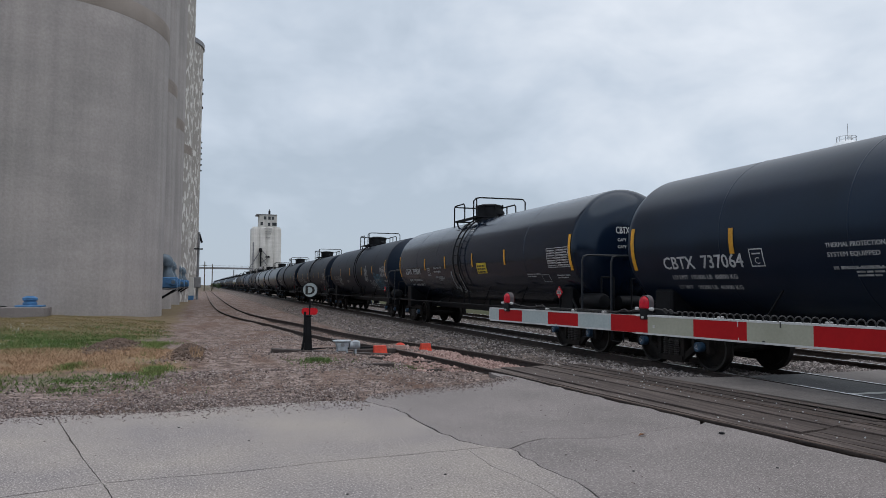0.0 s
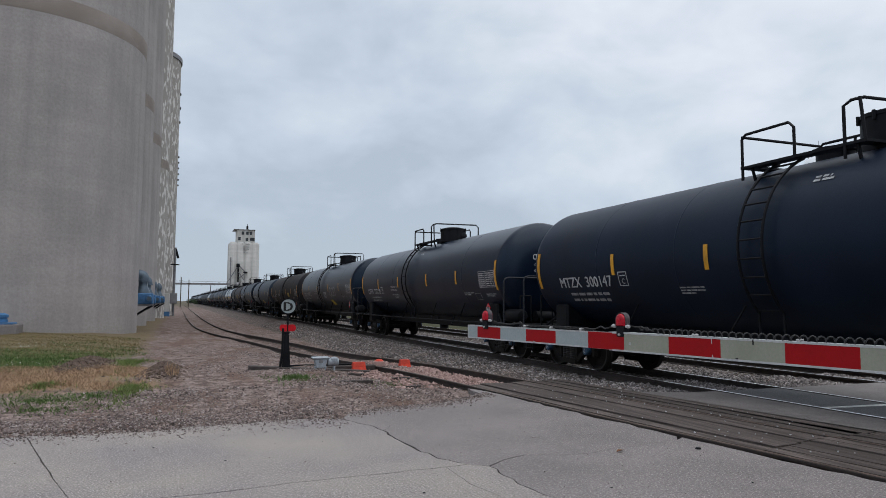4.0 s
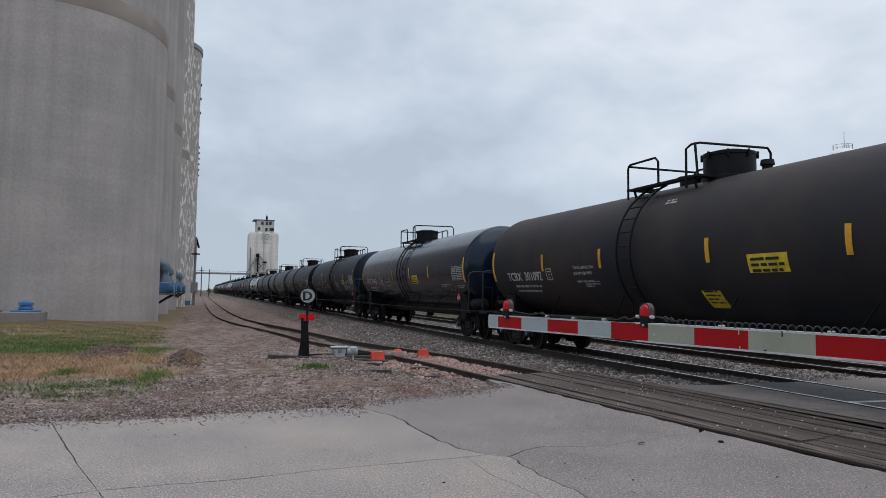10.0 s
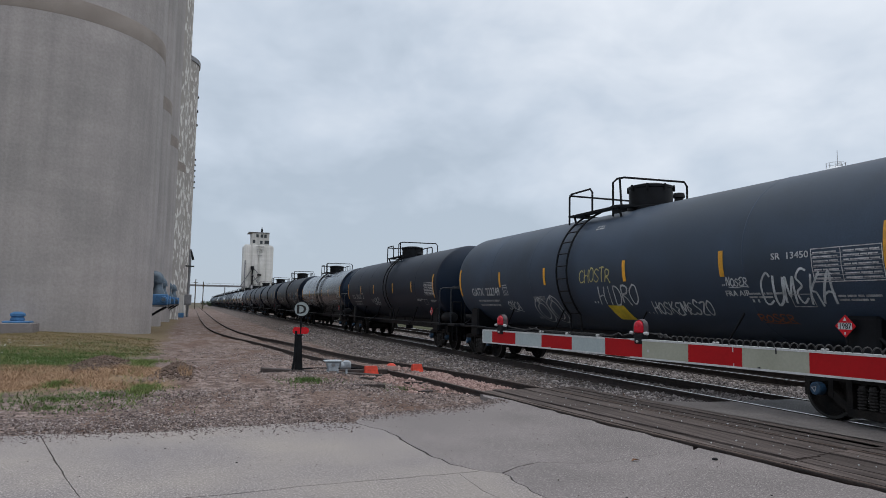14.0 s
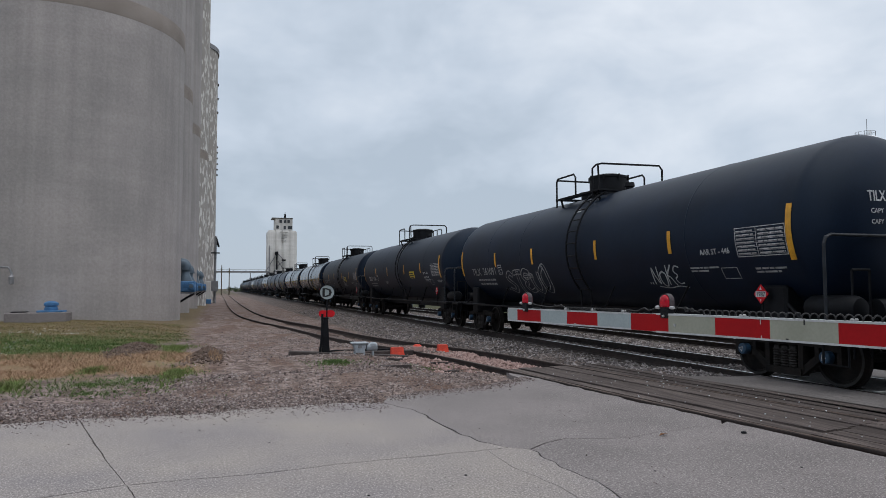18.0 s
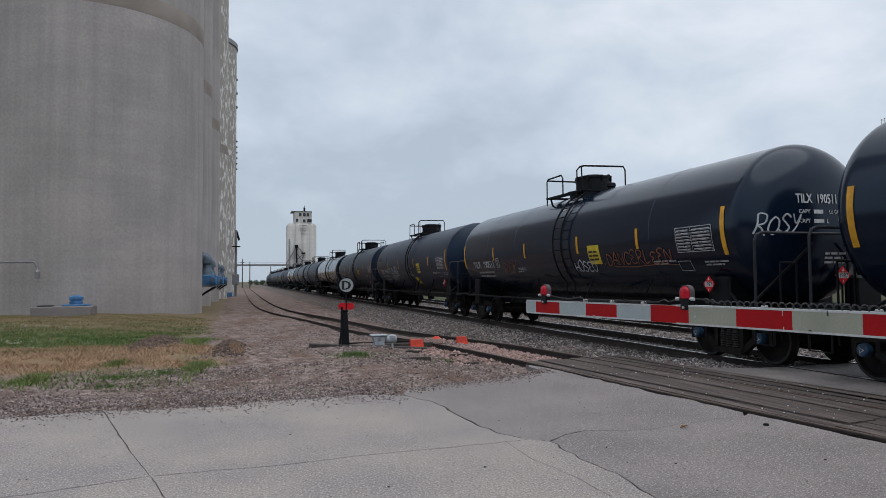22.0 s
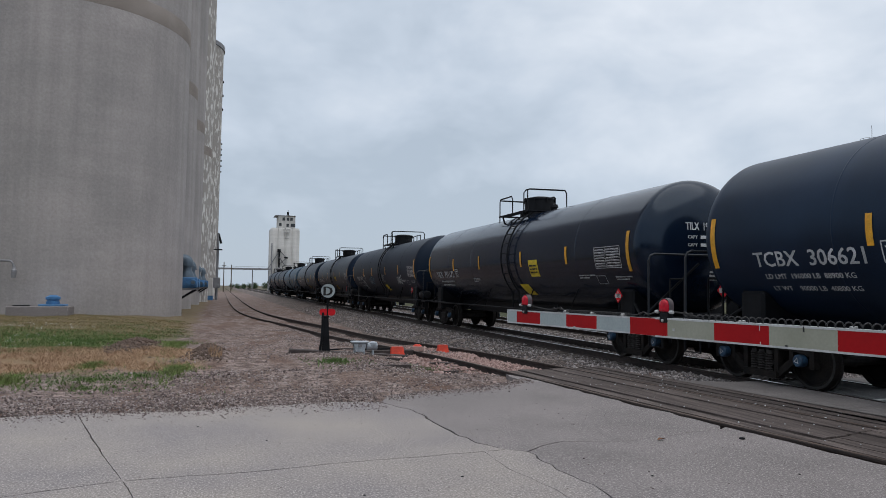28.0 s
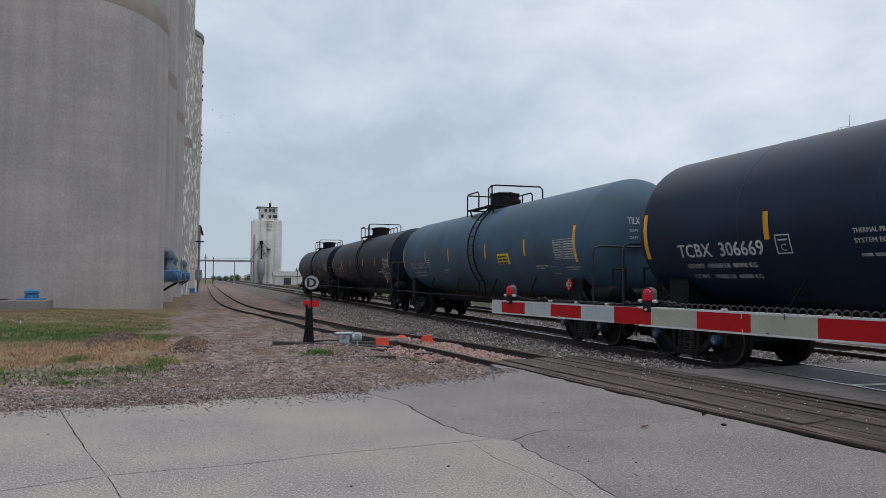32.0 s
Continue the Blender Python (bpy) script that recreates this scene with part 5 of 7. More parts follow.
def far_side():
    """Unseen dark walls behind the road, added to close it and darken tank reflections."""
    M["far_dark"] = mat("far_dark_wall", (0.035, 0.042, 0.028), 0.95, vary=0.4, scale=0.3)
    rng = random.Random(4)
    pts = [(-55, -150), (-55, 12)], [(-55, -150), (120, -150)]
    for (x0, y0), (x1, y1) in pts:
        g = Geo()
        n = 60
        for i in range(n + 1):
            x, y = x0 + (x1 - x0) * i / n, y0 + (y1 - y0) * i / n
            g.v += [(x, y, -1.0), (x, y, 9 + rng.uniform(-1.5, 2.5))]
            if i:
                g.f.append((2 * i - 2, 2 * i, 2 * i + 1, 2 * i - 1))
        structure("backdrop", g, "far_dark", "plain dark wall out of view behind the road, for reflections", "backdrop")


far_side()


# ---- the train: thirty-five black tank cars ----
TANK_R, TANK_Z, TANK_L, HEAD = 1.52, 2.60, 7.86, 0.62
PITCH = 18.25


def on_side(vf, y, z, lift=0.012):
    """Lays a flat shape on the tank's side that faces the road; y: its left end, z: its base."""
    v, f = vf
    p0 = math.asin((z - TANK_Z) / TANK_R)
    r = TANK_R + lift
    g = Geo()
    g.add([(-r * math.cos(p0 + q / TANK_R), y - u, TANK_Z + r * math.sin(p0 + q / TANK_R)) for u, q in v], f)
    return g


def on_head(vf, x, z, lift=0.014):
    """Lays a flat shape on the rear head of the tank."""
    v, f = vf
    g = Geo()
    pts = []
    for u, q in v:
        r = math.hypot(x + u, z + q - TANK_Z)
        pts.append((x + u, -(TANK_L + head_depth(r) + lift), z + q))
    g.add(pts, f)
    return g


def fit_text(text, size, width):
    v, f = lettering(text.replace(" ", "  ") if text[-4:].isdigit() else text, size)
    s = width / max(p[0] for p in v)
    d = 0.034 * size
    heavy = bold(([(x * s, y) for x, y in v], f), d)
    return join(heavy, shift(heavy, 0.0, d * 0.5))


def head_depth(r):
    """How far the dished elliptical head stands out at radius r from the axis."""
    return HEAD * math.sqrt(max(0.0, 1 - (r / TANK_R) ** 2.7))


def fine_print(ob):
    """Writing too small to pick apart."""
    return tagged(ob, kind="stuff")


def tank_mesh():
    rs = [TANK_R * math.sin(math.pi / 2 * i / 20) for i in range(21)]
    prof = [(r, -(TANK_L + head_depth(r))) for r in rs] + [(TANK_R, -TANK_L + 0.04), (TANK_R, TANK_L - 0.04)]
    return Geo().lathe(prof + [(r, TANK_L + head_depth(r)) for r in rs[::-1]], 96, (0, 0, TANK_Z), "y")


def build_truck(parent, y):
    t = part("truck", Geo().box((-0.95, -0.17, 0.38), (0.95, 0.17, 0.66), 0.04), "truck", parent, "greasy cast steel wheel truck", at=(0, y, 0))
    frame_geo = Geo()

    def chord(p, q, d, w=0.06):
        """A straight cast member of depth d from p to q, in the plane of the side frame."""
        n = Vector((q[0] - p[0], q[1] - p[1])).normalized() * d / 2
        o = [(p[0] - n.y, p[1] + n.x), (p[0] + n.y, p[1] - n.x), (q[0] + n.y, q[1] - n.x), (q[0] - n.y, q[1] + n.x)]
        frame_geo.add([(e, u, v) for e in (-w, w) for u, v in o], [(0, 1, 2, 3), (7, 6, 5, 4), (0, 4, 5, 1), (1, 5, 6, 2), (2, 6, 7, 3), (3, 7, 4, 0)])

    chord((-0.62, 0.70), (0.62, 0.70), 0.15)
    chord((-0.38, 0.19), (0.38, 0.19), 0.12, 0.09)
    for q in (-1, 1):
        chord((q * 0.58, 0.71), (q * 1.14, 0.62), 0.13)
        chord((q * 1.10, 0.64), (q * 1.10, 0.36), 0.09)
        chord((q * 0.68, 0.64), (q * 0.68, 0.38), 0.08)
        chord((q * 0.72, 0.47), (q * 0.34, 0.19), 0.12, 0.052)
        chord((q * 0.36, 0.66), (q * 0.36, 0.22), 0.10, 0.066)
        chord((q * 0.34, 0.74), (q * 0.10, 0.60), 0.06, 0.05)
    spring = Geo().lathe([(0.060, 0.24)] + [(0.060 + 0.024 * (i % 2), 0.25 + 0.022 * i) for i in range(15)] + [(0.060, 0.6)], 10).mesh("spring")
    for x in (-1.0, 1.0):
        part("side_frame", frame_geo, "truck", t, at=(x, 0, 0))
        for k in range(-1, 2):
            part("spring", spring, "spring", t, at=(x * 1.02, 0.17 * k, 0))
    wheel = Geo().lathe([(0, -0.05), (0.13, -0.06), (0.16, -0.03), (0.36, -0.015), (0.39, -0.07), (0.452, -0.068), (0.458, 0.03), (0.485, 0.045), (0.485, 0.07), (0.39, 0.07), (0.36, 0.03), (0.16, 0.04), (0, 0.05)], 40, axis="x").mesh("wheel", 30)
    rim = Geo().lathe([(0.405, -0.074), (0.45, -0.073)], 40, axis="x").mesh("rim")
    cap = Geo().lathe([(0.102, 0.1), (0.102, -0.01), (0.085, -0.03), (0.05, -0.034), (0, -0.03)], 18, axis="x").mesh("bearing_cap", 30)
    for yy in (-0.89, 0.89):
        part("axle", Geo().tube([(-1.05, 0, 0), (1.05, 0, 0)], 0.08, 10), "truck", t, at=(0, yy, 0.458))
        for x in (-0.75, 0.75):
            w = part("wheel", wheel, "truck", t, at=Matrix.Translation((x, yy, 0.458)) @ (Matrix.Rotation(math.pi, 4, "Z") if x > 0 else Matrix.Identity(4)))
            part("rim", rim, "tread", w, "wheel rim polished by the brakes")
        for x in (-1.12, 1.12):
            cap_ob = part("bearing_cap", cap, "cap", t, at=Matrix.Translation((x, yy, 0.48)) @ (Matrix.Rotation(math.pi, 4, "Z") if x > 0 else Matrix.Identity(4)))
            if x < 0:
                turn = 0.7 * yy + 0.05 * y
                corners = [(0.062 * math.cos(turn + a), 0.062 * math.sin(turn + a)) for a in (0, 2.094, 4.189)] + [(0.036 * math.cos(turn + a), 0.036 * math.sin(turn + a)) for a in (0, 2.094, 4.189)]
                part("lock_plate", Geo().add([(-0.040, p, q) for p, q in corners], [(0, 1, 4, 3), (1, 2, 5, 4), (2, 0, 3, 5)]), "dimwhite", cap_ob, "pale triangular locking plate")
    part("brake_beam", Geo().tube([(-0.8, -0.35, 0.35), (0.8, -0.35, 0.35)], 0.05, 6), "truck", t)
    return t


def build_car():
    c = thing("tank_car", "black railway tank car", "tank car", group="tank cars of the train")
    part("tank", tank_mesh(), "black", c, smooth=40)
    seam = Geo().lathe([(TANK_R - 0.01, -0.03), (TANK_R + 0.004, -0.012), (TANK_R + 0.004, 0.012), (TANK_R - 0.01, 0.03)], 72, (0, 0, TANK_Z), "y").mesh("weld_seam", 40)
    for y in (-5.2, 2.6, 5.2):
        part("weld_seam", seam, "black", c, at=(0, y, 0))
    for y in (7.8, -7.8):
        part("reflector", on_side(rect(-0.06, 0, 0.06, 0.92, 6), y, 2.03), "orange", c)
    for y in (4.57, 1.76, -1.81, -4.71):
        part("reflector", on_side(rect(-0.055, 0, 0.055, 0.46, 4), y, 2.27), "orange", c)
    # ladder up the side
    r = TANK_R + 0.13
    arc = [math.radians(a) for a in range(-42, 67, 6)]
    lad = Geo()
    for yy in (-0.60, -1.10):
        line = [(-r * math.cos(a), yy, TANK_Z + r * math.sin(a)) for a in arc]
        lad.tube([(-1.2, yy, 1.02)] + line, 0.026, 6)
    lad_ob = part("ladder", lad, "iron", c)
    rung = Geo().tube([(0, -0.60, 0), (0, -1.10, 0)], 0.017, 6).mesh("rung")
    for a in range(-40, 62, 11):
        a = math.radians(a)
        part("rung", rung, "iron", lad_ob, at=(-r * math.cos(a), 0, TANK_Z + r * math.sin(a)))
    # walkway round the dome
    zp = 4.08
    plat = Geo()
    for a, b in (((-0.97, -1.15, zp), (-0.74, 1.25, zp + 0.045)), ((0.74, -1.15, zp), (0.97, 1.25, zp + 0.045)), ((-0.74, -1.15, zp), (0.74, -0.95, zp + 0.045)), ((-0.74, 1.05, zp), (0.74, 1.25, zp + 0.045))):
        plat.box(a, b)
    part("walkway", plat, "iron", c)
    for x in (-0.9, 0.9):
        for y in (-0.95, 1.05):
            part("walkway_bracket", Geo().tube([(x, y, zp), (x * 0.9, y, 3.78)], 0.03, 6), "iron", c)
    part("dome", Geo().lathe([(0.55, 4.02), (0.55, 4.12), (0.51, 4.14), (0.51, 4.56), (0.525, 4.57), (0.525, 4.63), (0.3, 4.69), (0, 4.7)], 32), "iron", c, "protective housing over the valves", smooth=35)
    for a in range(8):
        an = 2 * math.pi * a / 8
        part("hinge_bolt", Geo().lathe([(0, 4.50), (0.026, 4.50), (0.026, 4.645), (0, 4.65)], 8, (0.535 * math.cos(an), 0.535 * math.sin(an), 0)), "iron", c)
    part("manway", Geo().lathe([(0.3, 4.05), (0.3, 4.25), (0.36, 4.26), (0.36, 4.32), (0, 4.36)], 20, (0.05, 0.98, 0)), "iron", c, smooth=35)
    part("relief_valve", Geo().lathe([(0.1, 4.05), (0.1, 4.22), (0.14, 4.24), (0.12, 4.34), (0, 4.36)], 12, (0.05, -0.95, 0)), "iron", c, smooth=35)
    zr = zp + 0.62
    for run in ([(-0.95, 1.22, zp - 0.2), (-0.95, 1.22, zr - 0.08), (-0.95, 1.14, zr), (-0.95, 0.22, zr), (-0.95, 0.12, zr - 0.1), (-0.95, 0.12, zp)],
                [(-0.95, -0.78, zp - 0.2), (-0.95, -0.78, zr), (-0.9, -0.88, zr + 0.08), (-0.8, -1.0, zr + 0.1), (0.85, -1.12, zr + 0.1), (0.95, -1.1, zr), (0.95, -1.1, zp)],
                [(0.95, 1.22, zp), (0.95, 1.22, zr - 0.05), (0.95, 1.15, zr), (0.95, -0.2, zr), (0.95, -0.3, zr - 0.08), (0.95, -0.3, zp)],
                [(-0.95, 1.22, zr - 0.03), (0.95, 1.22, zr - 0.03)],
                [(0.95, 0.5, zp), (0.95, 0.5, zr)], [(-0.95, -1.12, zp), (-0.95, -1.05, zr + 0.08)]):
        part("handrail", Geo().tube(run, 0.026, 7), "iron", c)
    # underframe
    part("centre_sill", Geo().box((-0.26, -8.75, 0.72), (0.26, 8.75, 1.12), 0.02), "iron", c)
    for s in (-1, 1):
        part("saddle", Geo().box((-1.25, s * 7.15 - 0.28, 0.70), (1.25, s * 7.15 + 0.28, 1.62), 0.05), "iron", c)
        build_truck(c, s * 7.15)
        part("end_platform", Geo().box((-1.6, s * 8.45 - 0.33, 0.96), (1.6, s * 8.45 + 0.33, 1.04), 0.01), "iron", c)
        ye = s * 8.52
        part("end_handrail", Geo().tube([(-1.58, ye, 1.0), (-1.58, ye, 2.24), (-1.54, ye, 2.34), (-1.44, ye, 2.38), (1.44, ye, 2.38), (1.54, ye, 2.34), (1.58, ye, 2.24), (1.58, ye, 1.0)], 0.026, 7), "railing", c)
        for x in (-1.05, -0.7, 0.45):
            part("grab_post", Geo().tube([(x, ye, 0.5), (x, ye, 1.85)], 0.022, 6), "iron", c)
        part("grab_iron", Geo().tube([(-1.05, ye, 1.85), (-0.7, ye, 1.85)], 0.02, 6), "iron", c)
        sill = part("side_sill", Geo().tube([(-1.35, s * 8.3, 1.0), (-1.35, s * 5.9, 1.0)], 0.04, 6), "iron", c)
        part("end_sill", Geo().box((-1.3, s * 8.62 - 0.07, 0.70), (1.3, s * 8.62 + 0.07, 0.95), 0.02), "iron", c)
        part("brake_box", Geo().box((0.5, s * 8.5 - 0.16, 1.04), (1.1, s * 8.5 + 0.16, 1.62), 0.05), "iron", c)
        part("brake_cylinder", Geo().lathe([(0, -0.3), (0.17, -0.28), (0.17, 0.28), (0, 0.3)], 14, (-0.25, s * 8.45, 1.24), "x"), "iron", c, smooth=35)
        part("coupler", Geo().box((-0.13, s * 8.7, 0.74), (0.13, s * 9.1, 1.0), 0.04), "truck", c)
        part("air_hose", Geo().tube(spline([(0.2, s * 8.7, 0.85), (0.24, s * 8.95, 0.55), (0.2, s * 9.08, 0.5)], 0.08), 0.025, 6), "rubber", c)
        part("brace", Geo().tube([(-1.33, s * 7.9, 1.0), (-1.05, s * 6.9, 1.62)], 0.03, 6), "iron", c)
        part("step", Geo().tube([(-1.42, s * 8.75, 1.0), (-1.42, s * 8.75, 0.42), (-1.42, s * 8.3, 0.42), (-1.42, s * 8.3, 1.0)], 0.02, 6), "iron", c)
        part("drain_strut", Geo().tube([(-0.9, s * 3.1, 1.15), (-1.2, s * 3.6, 0.86)], 0.03, 6), "iron", c)
    for y in (-4.6, -1.9, 1.5, 4.4):
        part("side_strut", Geo().tube([(-1.36, y, 1.0), (-1.30, y - 0.42, 1.62)], 0.02, 5), "iron", c)
    part("train_line_pipe", Geo().tube([(-1.36, -5.9, 0.99), (-1.36, 5.9, 0.99)], 0.028, 6), "iron", c)
    part("air_reservoir", Geo().lathe([(0, -0.5), (0.16, -0.46), (0.2, -0.38), (0.2, 0.38), (0.16, 0.46), (0, 0.5)], 16, (-1.05, -8.2, 1.26), "y"), "iron", c, smooth=40)
    part("brake_valve", Geo().box((-0.5, -5.2, 0.6), (-0.05, -4.7, 0.95), 0.04), "truck", c)
    part("bottom_outlet", Geo().lathe([(0.3, 1.12), (0.3, 0.95), (0.18, 0.9), (0.18, 0.55), (0, 0.54)], 16, (0, 0.2, 0)), "iron", c, smooth=40)
    # markings every car carries
    rng = random.Random(11)
    table = [rect(0, 0.5, 1.15, 0.515), rect(0, 0, 1.15, 0.015), rect(0, 0, 0.015, 0.5, 2), rect(1.135, 0, 1.15, 0.5, 2), rect(0.5, 0, 0.512, 0.5, 2)]
    for i in range(7):
        table += [shift(bars([0.42], 0.022, 0, rng), 0.04, 0.44 - 0.065 * i), shift(bars([0.56], 0.022, 0, rng), 0.55, 0.44 - 0.065 * i), rect(0.015, 0.425 - 0.065 * i, 1.135, 0.431 - 0.065 * i)]
    fine_print(part("test_table", on_side(join(*table), -6.58, 2.12), "stencil", c, "stencilled table of tank tests"))
    fine_print(part("stencil_lines", on_side(bars([0.7, 0.55], 0.035, 0.03, rng), -6.9, 1.9), "dimwhite", c))
    part("plate_mark", on_side(join(rect(0, 0, 0.3, 0.02), rect(0, 0.3, 0.3, 0.32), rect(0, 0.02, 0.02, 0.3, 2), rect(0.28, 0.02, 0.3, 0.3, 2), shift(lettering("C", 0.17), 0.09, 0.05), shift(bars([0.18], 0.025, 0, rng), 0.06, 0.22)), 4.42, 2.03), "white", c)
    part("small_label", on_side(join(rect(0, 0, 0.42, 0.015), rect(0, 0.22, 0.42, 0.235), rect(0, 0, 0.015, 0.22, 2), rect(0.405, 0, 0.42, 0.22, 2)), -6.05, 1.75), "dimwhite", c)
    fine_print(part("stencil_lines", on_side(bars([0.8, 0.5], 0.035, 0.03, rng), -5.2, 1.95), "dimwhite", c))
    fine_print(part("stencil_lines", on_side(bars([0.65, 0.65, 0.4], 0.03, 0.03, rng), 2.6, 1.95), "dimwhite", c))
    fine_print(part("stencil_lines", on_side(bars([0.3, 0.4], 0.05, 0.03, rng), -0.2, 3.62), "dimwhite", c))
    for where, name in ((-7.0, "side"), (None, "end")):
        if where:
            m = Matrix.Translation((-1.36, where, 1.47)) @ Matrix.Rotation(-math.pi / 2, 4, "Z")
        else:
            m = Matrix.Translation((0.25, -8.60, 1.62))
        pl = part("placard", Geo().add([(x, y, z) for x, z in ((0, -0.165), (0.165, 0), (0, 0.165), (-0.165, 0)) for y in (-0.008, 0.008)],
                                       [(0, 2, 4, 6), (7, 5, 3, 1), (0, 1, 3, 2), (2, 3, 5, 4), (4, 5, 7, 6), (6, 7, 1, 0)]), "red", c, "red flammable-load diamond placard", at=m)
        part("number_panel", Geo().add([(-0.115, -0.012, -0.048), (0.115, -0.012, -0.048), (0.115, -0.012, 0.048), (-0.115, -0.012, 0.048)], [(0, 1, 2, 3)]), "white", pl)
        part("flame_mark", Geo().add([(-0.028, -0.012, 0.075), (0.028, -0.012, 0.075), (0, -0.012, 0.135)], [(0, 1, 2)]), "white", pl)
        part("class_mark", Geo().add([(-0.01, -0.012, -0.125), (0.01, -0.012, -0.125), (0.01, -0.012, -0.085), (-0.01, -0.012, -0.085)], [(0, 1, 2, 3)]), "white", pl)
        v, f = fit_text("1987", 0.12, 0.2)
        part("number", Geo().add([(x - 0.1, -0.015, y - 0.042) for x, y in v], f), "rubber", pl)
        part("placard_bracket", Geo().tube([(0, 0.02, -0.55), (0, 0.02, 0.05)], 0.02, 5), "iron", pl)
    return c


M["spraypink"] = mat("pink_spray_paint", (0.30, 0.08, 0.14), 0.7, vary=0.3, scale=6)
M["sprayolive"] = mat("olive_spray_paint", (0.16, 0.15, 0.055), 0.7, vary=0.35, scale=5)
M["sprayteal"] = mat("teal_spray_paint", (0.15, 0.36, 0.34), 0.7, vary=0.3, scale=6)
M["spraynavy"] = mat("navy_spray_paint", (0.012, 0.03, 0.06), 0.7, vary=0.3, scale=6)

